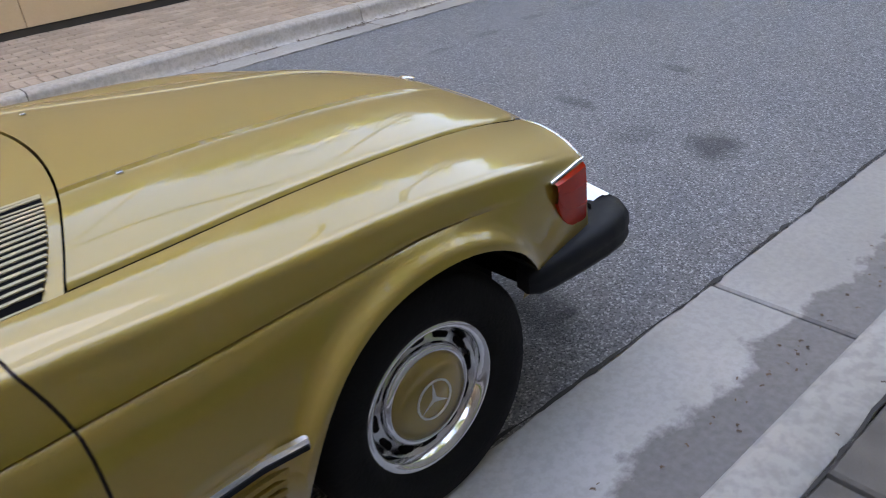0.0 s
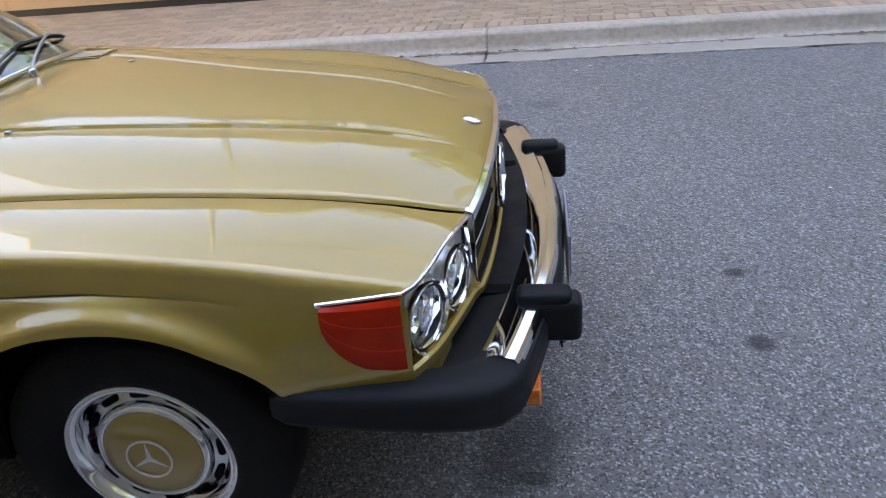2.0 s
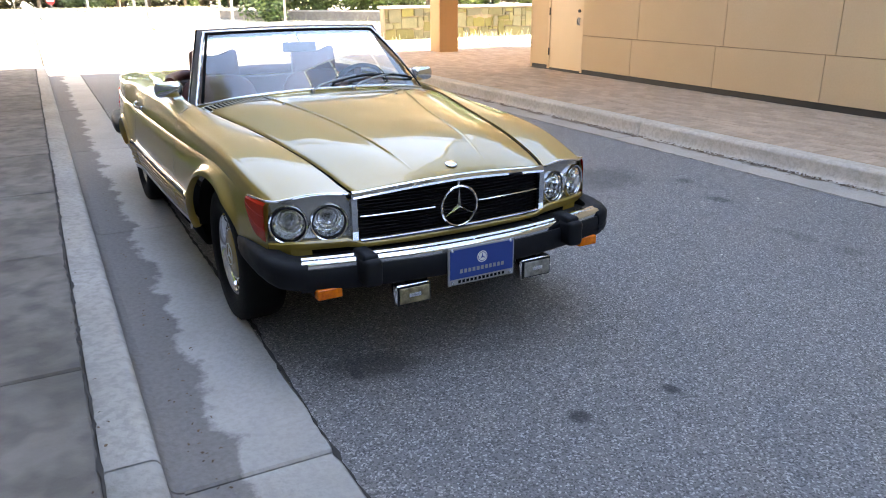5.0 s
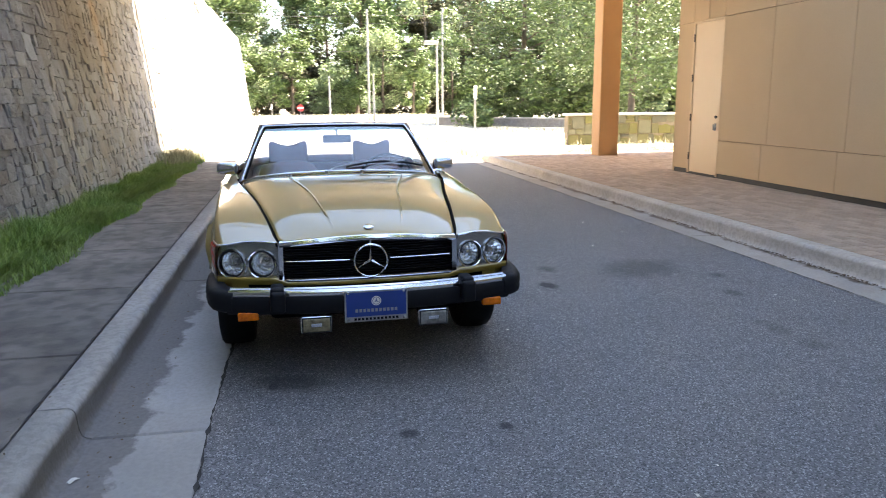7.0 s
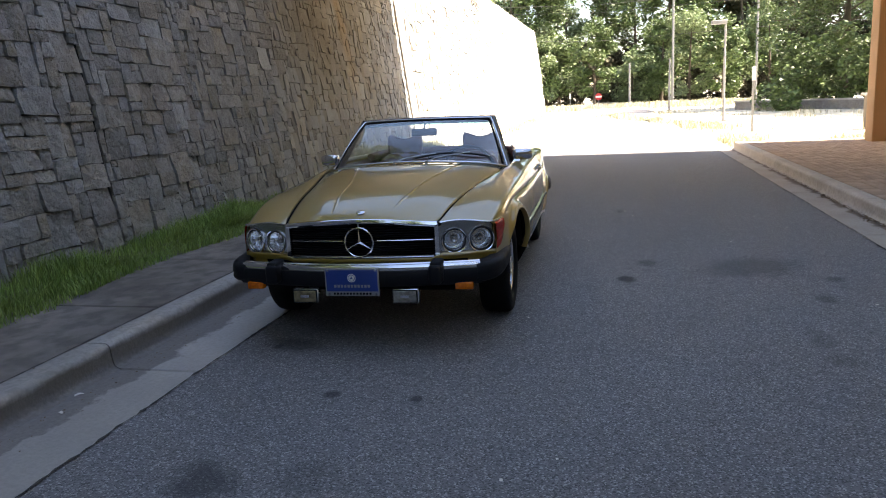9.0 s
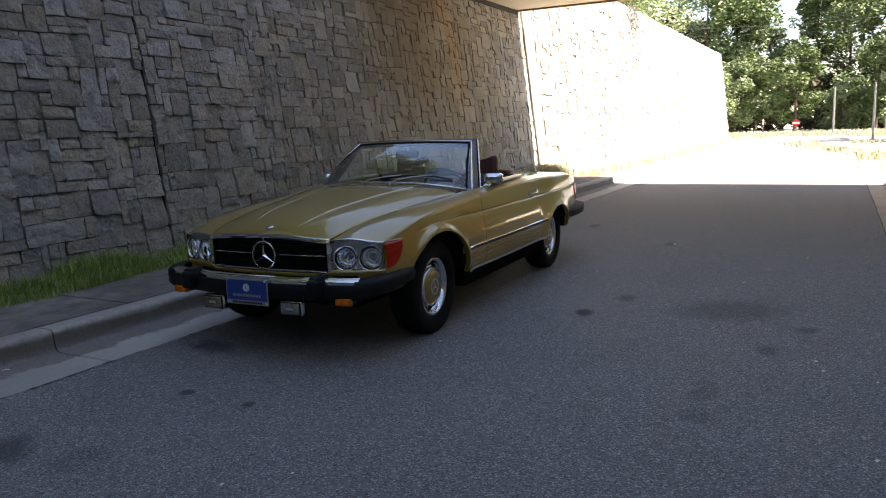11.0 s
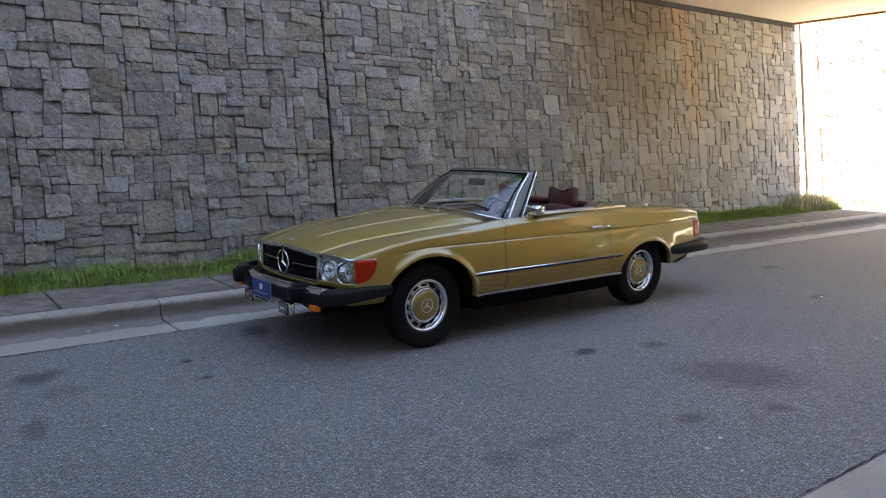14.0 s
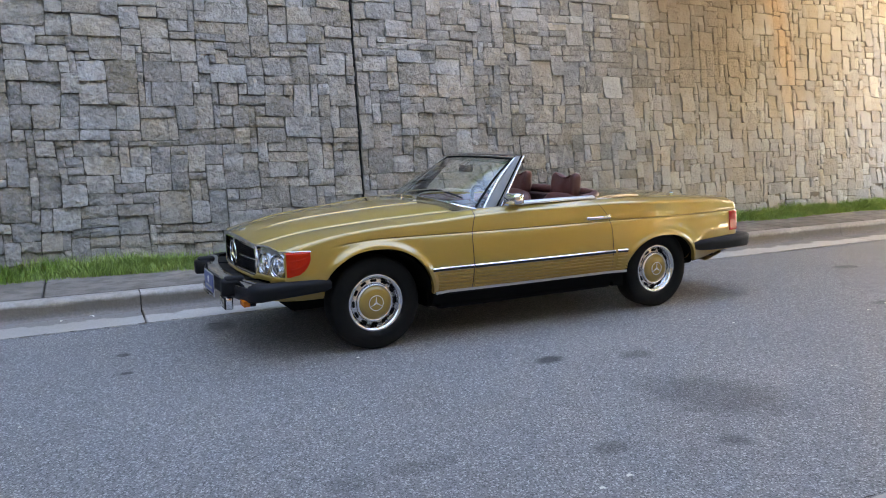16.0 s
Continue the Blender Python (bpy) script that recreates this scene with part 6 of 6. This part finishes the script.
for sgn in (-1, 1):
    path = [(0.797, 0.69, 0.454), (0.784, 0.735, 0.456), (0.752, 0.772, 0.459), (0.70, 0.796, 0.464), (0.62, 0.811, 0.470), (0.50, 0.818, 0.476), (0.40, 0.818, 0.480), (0.345, 0.814, 0.480), (0.315, 0.808, 0.480)]
    shp = sweep(path, [(-a, b) for a, b in cap_prof], scales=[1.12, 1.14, 1.12, 1.04, 0.98, 0.92, 0.88, 0.8, 0.55])
    shp = (shp[0], [tuple(reversed(q)) for q in shp[1]])
    part("end_cap", shp if sgn > 0 else flipped(shp), M_BUMPER, front_bumper, "black rubber wrap-round end", smooth=50)
    part("guard", join(block(0.81, 0.938, sgn * 0.477 - 0.037, sgn * 0.477 + 0.037, 0.408, 0.518, 0.020), block(0.79, 0.915, sgn * 0.477 - 0.032, sgn * 0.477 + 0.032, 0.49, 0.534, 0.016)), M_BUMPER, front_bumper, "black rubber bumper guard", smooth=40)
    part("bracket", block(0.60, 0.86, sgn * 0.40 - 0.02, sgn * 0.40 + 0.02, 0.44, 0.49), M_VOID, front_bumper, smooth=None)
    sig = part("turn_signal", block(0.80, 0.842, sgn * 0.622 - 0.050, sgn * 0.622 + 0.050, 0.360, 0.402, 0.006), M_AMBER, car, "amber turn signal under the bumper", smooth=40)
    part("housing", block(0.765, 0.799, sgn * 0.625 - 0.046, sgn * 0.625 + 0.046, 0.362, 0.42), M_BUMPER, sig, smooth=None)
    fog = part("fog_lamp", block(0.842, 0.892, sgn * 0.295 - 0.078, sgn * 0.295 + 0.078, 0.288, 0.378, 0.012), M_CHROME, car, "rectangular fog lamp below the bumper" if sgn > 0 else "rectangular yellowish fog lamp below the bumper", smooth=40)
    part("gasket", block(0.8925, 0.897, sgn * 0.295 - 0.072, sgn * 0.295 + 0.072, 0.294, 0.372), M_BUMPER, fog, smooth=None)
    lens_ = part("lens", block(0.8975, 0.904, sgn * 0.295 - 0.066, sgn * 0.295 + 0.066, 0.300, 0.366, 0.004), M_FOG if sgn < 0 else M_FOG_CLEAR, fog, "yellowish ribbed lens" if sgn < 0 else "pale ribbed lens", smooth=40)
    part("bright_strip", block(0.9042, 0.9065, sgn * 0.295 - 0.026, sgn * 0.295 + 0.026, 0.326, 0.342, 0.001), M_CHROME, lens_, smooth=None)
    part("stay", block(0.845, 0.87, sgn * 0.295 - 0.015, sgn * 0.295 + 0.015, 0.376, 0.43), M_VOID, fog, smooth=None)
part("bumper_filler", grid([[(nose_x(abs(y)) - 0.025 if x_ < 0 else bump_x(abs(y)) - 0.080, y, z_) for y in np.linspace(-0.74, 0.74, 25)] for x_, z_ in ((-1, 0.478), (1, 0.492))]), M_BUMPER, front_bumper, smooth=None)
plate = part("plate_frame", block(0.9180, 0.9240, -0.158, 0.158, 0.342, 0.500, 0.004), M_SILVER, car, "grey frame round a blue front plate", smooth=None)
part("plate_face", block(0.9245, 0.9270, -0.149, 0.149, 0.370, 0.492), M_BLUE, plate, "dark blue plate with a round white mark", smooth=None)
part("round_mark", moved(join(ring_shape(0.022, 0.0022, 28), lathe([(0.0, 0.0015), (0.017, 0.0015), (0.017, 0.0)], 24, "x")), pose(0.9277, 0.0, 0.447)), M_WHITE, plate, smooth=None)
part("mark_spokes", moved(three_spokes(0.016, 0.004, 0.002), pose(0.9295, 0, 0.447)), M_BLUE, plate, smooth=None)
for k in range(11):
    y = -0.098 + 0.0196 * k
    part("bar", block(0.9272, 0.9282, y - 0.0065, y + 0.0065, 0.392, 0.408), M_SILVER, plate, smooth=None)
for k in range(12):
    y = -0.105 + 0.019 * k
    part("bar", block(0.9242, 0.9254, y - 0.006, y + 0.006, 0.350, 0.362), M_VOID, plate, smooth=None)
for sgn in (-1, 1):
    for z in (0.353, 0.49):
        part("screw", moved(lathe([(0.0, 0.004), (0.006, 0.003), (0.008, 0.0)], 10, "x"), pose(0.9245, sgn * 0.138, z)), M_CHROME, plate)

rear_bumper = part("rear_bumper", sweep([(-3.555 + 0.05 * (abs(y) / 0.72) ** 2, y, 0.50) for y in np.linspace(0.72, -0.72, 25)], [(-0.12, 0.02), (0.0, 0.03), (0.004, 0.018), (0.004, -0.012), (-0.12, -0.012)]), M_CHROME, car, "chrome rear bumper with black rubber ends", smooth=30)
part("rubber_strip", sweep([(-3.56 + 0.05 * (abs(y) / 0.72) ** 2, y, 0.455) for y in np.linspace(0.73, -0.73, 25)], [(-0.10, -0.04), (0.0, -0.04), (0.014, -0.02), (0.012, 0.03), (-0.10, 0.033)]), M_BUMPER, rear_bumper, smooth=40)
for sgn in (-1, 1):
    path = [(-2.79, 0.872, 0.485), (-2.87, 0.885, 0.485), (-3.0, 0.880, 0.486), (-3.25, 0.862, 0.488), (-3.43, 0.828, 0.488), (-3.52, 0.765, 0.488), (-3.545, 0.70, 0.488)]
    shp = sweep(path, [(-a, b) for a, b in cap_prof], scales=[0.6, 0.85, 0.96, 1.06, 1.1, 1.1, 1.05])
    shp = (shp[0], [tuple(reversed(q)) for q in shp[1]])
    part("end_cap", shp if sgn > 0 else flipped(shp), M_BUMPER, rear_bumper, "black rubber wrap-round end", smooth=50)
part("exhaust", tube([(-2.3, -0.35, 0.25), (-3.0, -0.35, 0.25), (-3.38, -0.35, 0.26)], 0.03, 12), M_STEEL, car)
part("rear_valance", grid([[(-3.22 + dx, y, z) for y in np.linspace(-0.78, 0.78, 15)] for dx, z in ((0.0, 0.44), (0.03, 0.38), (0.2, 0.33))]), M_PAINT, car)


# ---- wheels ----
def make_wheel(x, sgn):
    m = pose(x, sgn * 0.715, HUB) @ Matrix.Diagonal((1, sgn, 1, 1))
    fix = (lambda s: moved(s, m)) if sgn > 0 else (lambda s: (moved(s, m)[0], [tuple(reversed(q)) for q in s[1]]))
    disc = part("wheel", fix(lathe([(0.182, -0.08), (0.185, 0.02), (0.178, 0.045), (0.172, 0.050), (0.165, 0.040), (0.158, 0.034), (0.130, 0.042), (0.118, 0.050), (0.0, 0.052)], 48)), M_STEEL, car, "steel wheel with gold hub cap")
    part("tyre", fix(lathe([(0.178, -0.085), (0.20, -0.098), (0.255, -0.102), (0.295, -0.096), (0.309, -0.080), (0.3145, -0.05), (0.3150, 0.0), (0.3145, 0.05), (0.309, 0.078), (0.296, 0.090), (0.262, 0.097), (0.225, 0.096), (0.206, 0.088), (0.190, 0.072), (0.182, 0.05)], 56)), M_TYRE, disc, "black tyre", smooth=40)
    part("trim_ring", fix(lathe([(0.200, 0.058), (0.198, 0.070), (0.190, 0.077), (0.178, 0.074), (0.170, 0.062), (0.164, 0.048)], 48)), M_CHROME, disc, "chrome trim ring", smooth=60)
    for k in range(12):
        a = 2 * math.pi * k / 12
        s = block(-0.021, 0.021, 0.036, 0.0435, 0.139, 0.155, 0.0065)
        part("slot", fix(moved(s, Matrix.Rotation(a, 4, "Y"))), M_VOID, disc, smooth=40)
    part("inner_ring", fix(lathe([(0.132, 0.044), (0.129, 0.056), (0.121, 0.063), (0.113, 0.061), (0.110, 0.054)], 48)), M_CHROME, disc, "chrome hub ring", smooth=60)
    cap = part("hub_cap", fix(lathe([(0.113, 0.056), (0.108, 0.066), (0.085, 0.073), (0.05, 0.077), (0.0, 0.079)], 40)), M_PAINT, disc, "gold painted hub cap", smooth=60)
    turn = Matrix.Rotation(radians(90), 4, "Z")
    part("emblem", fix(moved(join(ring_shape(0.05, 0.0028, 36), three_spokes(0.049, 0.0075, 0.005)), pose(0, 0.079, 0) @ turn)), M_PALE, disc, "fine silver ring emblem", smooth=30)
    return disc


for x in (0.0, REAR):
    for sgn in (-1, 1):
        make_wheel(x, sgn)


# ---- windscreen, mirrors, wipers ----
def screen_head(y):
    s = (y / 0.535) ** 2
    return Vector((-1.232 - 0.035 * s, y, 1.245 - 0.010 * s))


def screen_point(u, s):
    """u from -1 to 1 across, s from the foot to the head."""
    a, b = screen_foot(u * 0.690), screen_head(u * 0.528)
    p = a.lerp(b, s)
    bow = math.sin(math.pi * s) * 0.022
    return p + Vector((bow * 0.6, 0, bow * 0.8))


def screen_sheet(off):
    return [[screen_point(math.sin(math.pi * (j / 24 - 0.5)), i / 10) + Vector((0.55, 0, 0.83)) * off for j in range(25)] for i in range(11)]


outer, inner = screen_sheet(0.0), screen_sheet(-0.005)
nu, nv = len(outer[0]), len(outer)
ov, of = grid(outer)
iv, if_ = grid(inner)
k = len(ov)
loop = list(range(nu)) + [i * nu + nu - 1 for i in range(1, nv)] + [(nv - 1) * nu + j for j in range(nu - 2, -1, -1)] + [i * nu for i in range(nv - 2, 0, -1)]
rim = [(loop[i], loop[(i + 1) % len(loop)], k + loop[(i + 1) % len(loop)], k + loop[i]) for i in range(len(loop))]
glass = bmesh.new()
for q in ov + iv:
    glass.verts.new(q)
glass.verts.ensure_lookup_table()
for q in of + [tuple(i + k for i in q) for q in if_] + rim:
    glass.faces.new([glass.verts[i] for i in q])
bmesh.ops.recalc_face_normals(glass, faces=glass.faces[:])
windscreen = part("windscreen", glass, M_SCREEN, car, "raked windscreen glass in a chrome frame")
windscreen.visible_shadow = False
band_out = [[screen_point(math.sin(math.pi * (j / 24 - 0.5)) * 0.985, sv) + Vector((0.55, 0, 0.83)) * -0.009 for j in range(25)] for sv in (0.86, 0.92, 0.985)]
band_in = [[q + Vector((0.55, 0, 0.83)) * -0.0025 for q in r_] for r_ in band_out]
bv, bf = grid(band_out)
cv, cf = grid(band_in)
tint = part("tint_band", join((bv, bf), (cv, [tuple(reversed(q)) for q in cf])), M_TINT, windscreen, "green tinted band along the top")
tint.visible_shadow = False
edge = [screen_point(-1, s) for s in np.linspace(0, 1, 11)] + [screen_point(u, 1) for u in np.linspace(-0.95, 0.95, 20)] + [screen_point(1, s) for s in np.linspace(1, 0, 11)]
part("chrome_frame", tube(edge, 0.010, 8, up=(0.55, 0, 0.83)), M_CHROME, windscreen, "chrome windscreen frame", smooth=50)
rim_in = [screen_point(-0.966, sv) for sv in np.linspace(0.03, 0.965, 11)] + [screen_point(u, 0.965) for u in np.linspace(-0.93, 0.93, 20)] + [screen_point(0.966, sv) for sv in np.linspace(0.965, 0.03, 11)]
part("seal", tube([q - Vector((0.55, 0, 0.83)) * 0.002 for q in rim_in], 0.0085, 6, up=(0.55, 0, 0.83)), M_VOID, windscreen, "black rubber screen seal", smooth=50)
part("foot_trim", tube([screen_point(math.sin(u), 0.0) for u in np.linspace(-math.pi / 2, math.pi / 2, 33)], 0.009, 8, up=(0.55, 0, 0.83)), M_CHROME, windscreen, "chrome strip at the screen's foot", smooth=50)
part("header", sweep([screen_head(y) + Vector((-0.045, 0, 0.002)) for y in np.linspace(-0.55, 0.55, 13)], [(-0.03, -0.045), (0.030, -0.040), (0.034, 0.010), (-0.02, 0.014)]), M_DASH, windscreen, "dark padded header rail", smooth=40)
M_PILLAR = material("dull_grey_metal", (0.19, 0.19, 0.185), 0.45, 0.5, scale=14.0)
for sgn in (-1, 1):
    front = [Vector((-0.866, 0.700, 0.868)).lerp(Vector((-1.260, 0.541, 1.244)), k) for k in np.linspace(0, 1, 9)]
    rear = [Vector((-1.015, 0.705, 0.862)).lerp(Vector((-1.328, 0.552, 1.246)), k) for k in np.linspace(0, 1, 9)]
    loop_ = [[p, p.lerp(q, 0.4) + Vector((0, 0.010, 0.004)), q, q - Vector((-0.004, 0.028, 0.010)), p.lerp(q, 0.5) - Vector((0, 0.030, 0.008)), p - Vector((0.006, 0.020, 0.008)), p] for p, q in zip(front, rear)]
    flip_ = (lambda g: g) if sgn > 0 else flipped
    part("pillar", flip_(grid([r[:3] for r in loop_])), M_PILLAR, windscreen, "satin grey windscreen pillar", smooth=40)
    part("pillar_lining", flip_(grid([r[2:] for r in loop_])), M_DASH, windscreen, "dark pillar lining", smooth=40)
    part("pillar_seal", flip_(tube([r[1].lerp(r[2], 0.55) for r in loop_], 0.0065, 6)), M_VOID, windscreen, "black rubber seal along the pillar", smooth=50)
    part("pillar_edge", flip_(tube(rear, 0.007, 8)), M_CHROME, windscreen, smooth=50)
    part("sun_visor", block(-1.36, -1.26, sgn * 0.30 - 0.18, sgn * 0.30 + 0.18, 1.20, 1.222, 0.008), M_DASH, windscreen)
    pad = part("door_mirror", moved(block(-0.05, 0.035, -0.075, 0.075, -0.042, 0.042, 0.028), pose(-1.075, sgn * 0.790, 0.950, 0, 0, sgn * 14)), M_CHROME, car, "chrome door mirror")
    part("glass", moved(block(-0.0545, -0.0515, -0.062, 0.062, -0.032, 0.032, 0.001), pose(-1.075, sgn * 0.790, 0.950, 0, 0, sgn * 14)), M_MIRROR, pad, smooth=None)
    part("foot", sweep([(-1.055, sgn * 0.735, 0.870), (-1.06, sgn * 0.745, 0.90), (-1.065, sgn * 0.765, 0.93)], [(-0.022, -0.014), (0.022, -0.014), (0.022, 0.014), (-0.022, 0.014)], up=(1, 0, 0), scales=[1.4, 1.0, 0.8]), M_CHROME, pad)
rear_mirror = part("inside_mirror", moved(block(-0.012, 0.012, -0.105, 0.105, -0.030, 0.030, 0.010), pose(-1.14, 0.0, 1.142, 0, -8, 0)), M_BUMPER, car, "black inside mirror")
part("stem", rod((-1.13, 0, 1.165), (-1.205, 0, 1.222), 0.008), M_STEEL, rear_mirror)
part("glass", moved(block(-0.0155, -0.0125, -0.096, 0.096, -0.024, 0.024), pose(-1.14, 0.0, 1.142, 0, -8, 0)), M_MIRROR, rear_mirror, smooth=None)
M_WIPER = material("satin_steel", (0.36, 0.36, 0.365), 0.32, 0.85, scale=20.0)
for y0, tip_u, tip_s, a_u, a_s, b_u, b_s in ((-0.12, 0.26, 0.105, 0.03, 0.05, 0.46, 0.155), (0.12, 0.64, 0.135, 0.40, 0.14, 0.86, 0.115)):
    lift = Vector((0.55, 0, 0.83)) * 0.012
    foot = screen_foot(y0) + Vector((0.050, 0, 0.002))
    tip = screen_point(tip_u, tip_s) + lift * 2.2
    arm = part("wiper", tube([foot, foot.lerp(tip, 0.2) + Vector((0, 0, 0.016)), foot.lerp(tip, 0.6) + Vector((0, 0, 0.012)), tip], 0.0048, 6), M_WIPER, car, "silver wiper arm with black blade")
    part("hub", moved(lathe([(0.0, 0.024), (0.011, 0.020), (0.014, 0.0)], 12, "z"), Matrix.Translation(foot - Vector((0, 0, 0.012)))), M_CHROME, arm)
    path = [screen_point(a_u + (b_u - a_u) * k, a_s + (b_s - a_s) * k) + lift * (1.0 + 0.7 * math.sin(math.pi * k)) for k in np.linspace(0, 1, 9)]
    part("blade", sweep(path, [(-0.002, -0.011), (0.002, -0.011), (0.004, 0.001), (-0.004, 0.001)], up=(0.55, 0, 0.83)), M_BUMPER, arm, "black wiper blade")

# ---- cockpit ----
part("cabin_floor", join(block(-2.02, -0.62, -0.66, 0.66, 0.36, 0.40), block(-2.02, -0.62, -0.13, 0.13, 0.40, 0.60, 0.03)), M_DASH, car, smooth=40)
part("dashboard", sweep([(-0.90, -0.645, 0.835), (-0.82, -0.5, 0.862), (-0.80, -0.3, 0.870), (-0.80, 0.3, 0.870), (-0.82, 0.5, 0.862), (-0.90, 0.645, 0.835)], [(0.10, -0.30), (0.13, -0.02), (0.10, 0.022), (-0.12, 0.020), (-0.21, -0.01), (-0.225, -0.06), (-0.18, -0.26)]), M_DASH, car, "dark vinyl dashboard", smooth=40)
part("binnacle", block(-1.0, -0.80, 0.20, 0.56, 0.84, 0.915, 0.03), M_DASH, car)
sw = part("steering_wheel", moved(([(v[0], v[1], v[2]) for v in ring_shape(0.195, 0.014, 40)[0]], ring_shape(0.195, 0.014, 40)[1]), pose(-1.12, 0.36, 0.845, 0, 24, 0)), M_BUMPER, car, "black steering wheel")
part("spoke", moved(join(block(-0.012, 0.012, -0.19, 0.19, -0.03, 0.03, 0.008), block(-0.03, 0.02, -0.07, 0.07, -0.07, 0.07, 0.02)), pose(-1.12, 0.36, 0.845, 0, 24, 0)), M_BUMPER, sw)
part("column", rod((-1.11, 0.36, 0.84), (-0.80, 0.36, 0.74), 0.03, 12), M_BUMPER, sw)


def cushion(w, d, h, r, lumps=0.0):
    """A padded block centred at its base, with pulled-in corners and seams."""
    bm = bmesh.new()
    bmesh.ops.create_cube(bm, size=1.0)
    bmesh.ops.subdivide_edges(bm, edges=bm.edges[:], cuts=7, use_grid_fill=True)
    for q in bm.verts:
        x, y, z = q.co * 2
        k = [1 - 0.16 * r * (abs(b) ** 4 + abs(c) ** 4) for b, c in ((y, z), (x, z), (x, y))]
        q.co = (x * d / 2 * k[0] * (1 + lumps * 0.1 * math.cos(y * 9)), y * w / 2 * k[1], h / 2 + z * h / 2 * k[2])
    return bm


def cush(w, d, h, r, m, lumps=0.0):
    bm = cushion(w, d, h, r, lumps)
    bmesh.ops.transform(bm, matrix=m, verts=bm.verts[:])
    return bm


for sgn in (-1, 1):
    y = sgn * 0.345
    seat = part("seat", cush(0.50, 0.52, 0.17, 1.0, pose(-1.42, y, 0.42, 0, -8, 0)), M_LEATHER, car, "burgundy leather seat with tall headrest", smooth=60)
    part("backrest", cush(0.50, 0.15, 0.48, 1.1, pose(-1.72, y, 0.47, 0, -16, 0), 0.4), M_LEATHER, seat, smooth=60)
    hd = cush(0.315, 0.12, 0.228, 1.0, pose(-1.855, y, 0.862, 0, -10, 0))
    for q in hd.verts:
        q.co.z += 0.075 * (abs((q.co.y - y) / 0.155) ** 1.8 - 0.4) * (q.co.z > 0.98)
        q.co.x += 0.03 * (1 - (abs(q.co.y - y) / 0.155) ** 2) * -1.0 * (q.co.x > -1.845)
    part("headrest", hd, M_LEATHER, seat, smooth=60)
    for dy in (-0.06, 0.06):
        part("headrest_post", rod((-1.825, y + dy, 0.84), (-1.85, y + dy, 0.90), 0.006), M_STEEL, seat)
    inner = grid([[(x, sgn * (gap_y(x) - 0.012 - 0.03 * (k == 1)), z) for x in np.linspace(-1.03, -1.98, 14)] for k, z in enumerate((0.895, 0.85, 0.60, 0.40))])
    part("door_card", inner, M_LEATHER, car_doors[0] if sgn > 0 else car_doors[1], "burgundy door lining")
part("rear_bulkhead", join(block(-2.05, -1.97, -0.655, 0.655, 0.40, 0.90, 0.02)), M_DASH, car, smooth=40)
rear_pad = [(-1.80, 0.655, 0.905), (-1.92, 0.63, 0.915), (-2.02, 0.54, 0.925), (-2.06, 0.35, 0.932), (-2.07, 0.0, 0.935), (-2.06, -0.35, 0.932), (-2.02, -0.54, 0.925), (-1.92, -0.63, 0.915), (-1.80, -0.655, 0.905)]
part("cockpit_pad", tube(rear_pad, 0.035, 10), M_LEATHER, car, "padded burgundy cockpit edge", smooth=60)
both("quarter_shelf", grid([[(x, y, deck(-2.05, 0.6) + 0.006) for y in (0.60, 0.68)] for x in (-1.80, -1.95, -2.06)]), M_PAINT)
part("parcel_shelf", block(-2.06, -1.86, -0.64, 0.64, 0.70, 0.74, 0.01), M_DASH, car)


# ---- single pieces of wall and paving, last ----
rnd = random.Random(21)
spare = []
for i, q in enumerate(sorted(STONES_NEAR, key=lambda s: abs((s[0][0] + s[2][0]) / 2 + 0.3))):
    v, f = stone_shape(q, rnd)
    if i < 290:
        part("stone", (on_wall(v), f), M_STONE, wall_left, smooth=28)
    else:
        spare.append((v, f))
if spare:
    v, f = join(*spare)
    part("more_stones", (on_wall(v), f), M_STONE_JOINED, wall_left, smooth=28)["kind"] = "stuff"

# brick pavers: a soldier course along the kerb, then running bond
L, W_ = 0.203, 0.101
near_bricks, far_bricks = [], []


def brick(x0, x1, y0, y1, r):
    g, c, z = 0.003, 0.005, HIGH + r.uniform(-0.0025, 0.0025)
    x0, x1, y0, y1 = x0 + g, x1 - g, y0 + g, y1 - g
    v = [(x0, y0, z - 0.03), (x1, y0, z - 0.03), (x1, y1, z - 0.03), (x0, y1, z - 0.03), (x0, y0, z - c), (x1, y0, z - c), (x1, y1, z - c), (x0, y1, z - c), (x0 + c, y0 + c, z), (x1 - c, y0 + c, z), (x1 - c, y1 - c, z), (x0 + c, y1 - c, z)]
    f = [(8, 9, 10, 11)]
    for a in (0, 4):
        f += [(a + i, a + (i + 1) % 4, a + 4 + (i + 1) % 4, a + 4 + i) for i in range(4)]
    return v, f


rnd = random.Random(33)
y = WALK_R + 0.004
row = 0
while y < 8.6:
    deep = L if row == 0 else W_
    step = W_ if row == 0 else L
    x = -12.85 + (0.0 if row % 2 else step / 2)
    while x < (9.0 if y < HOUSE - 0.02 else -8.2):
        b = brick(x, x + step, y, min(y + deep, HOUSE + 0.003) if x > -8.2 else y + deep, rnd)
        (near_bricks if (0.4 < x < 3.1 and y < WALK_R + 1.75) else far_bricks).append(b)
        x += step
    y += deep
    row += 1
for i, (v, f) in enumerate(near_bricks):
    if i < 290:
        part("brick", (v, f), M_PAVER, paving, smooth=None)
    else:
        far_bricks.append((v, f))
v, f = join(*far_bricks)
part("bricks", (v, f), M_PAVER_JOINED, paving, smooth=None)["kind"] = "stuff"
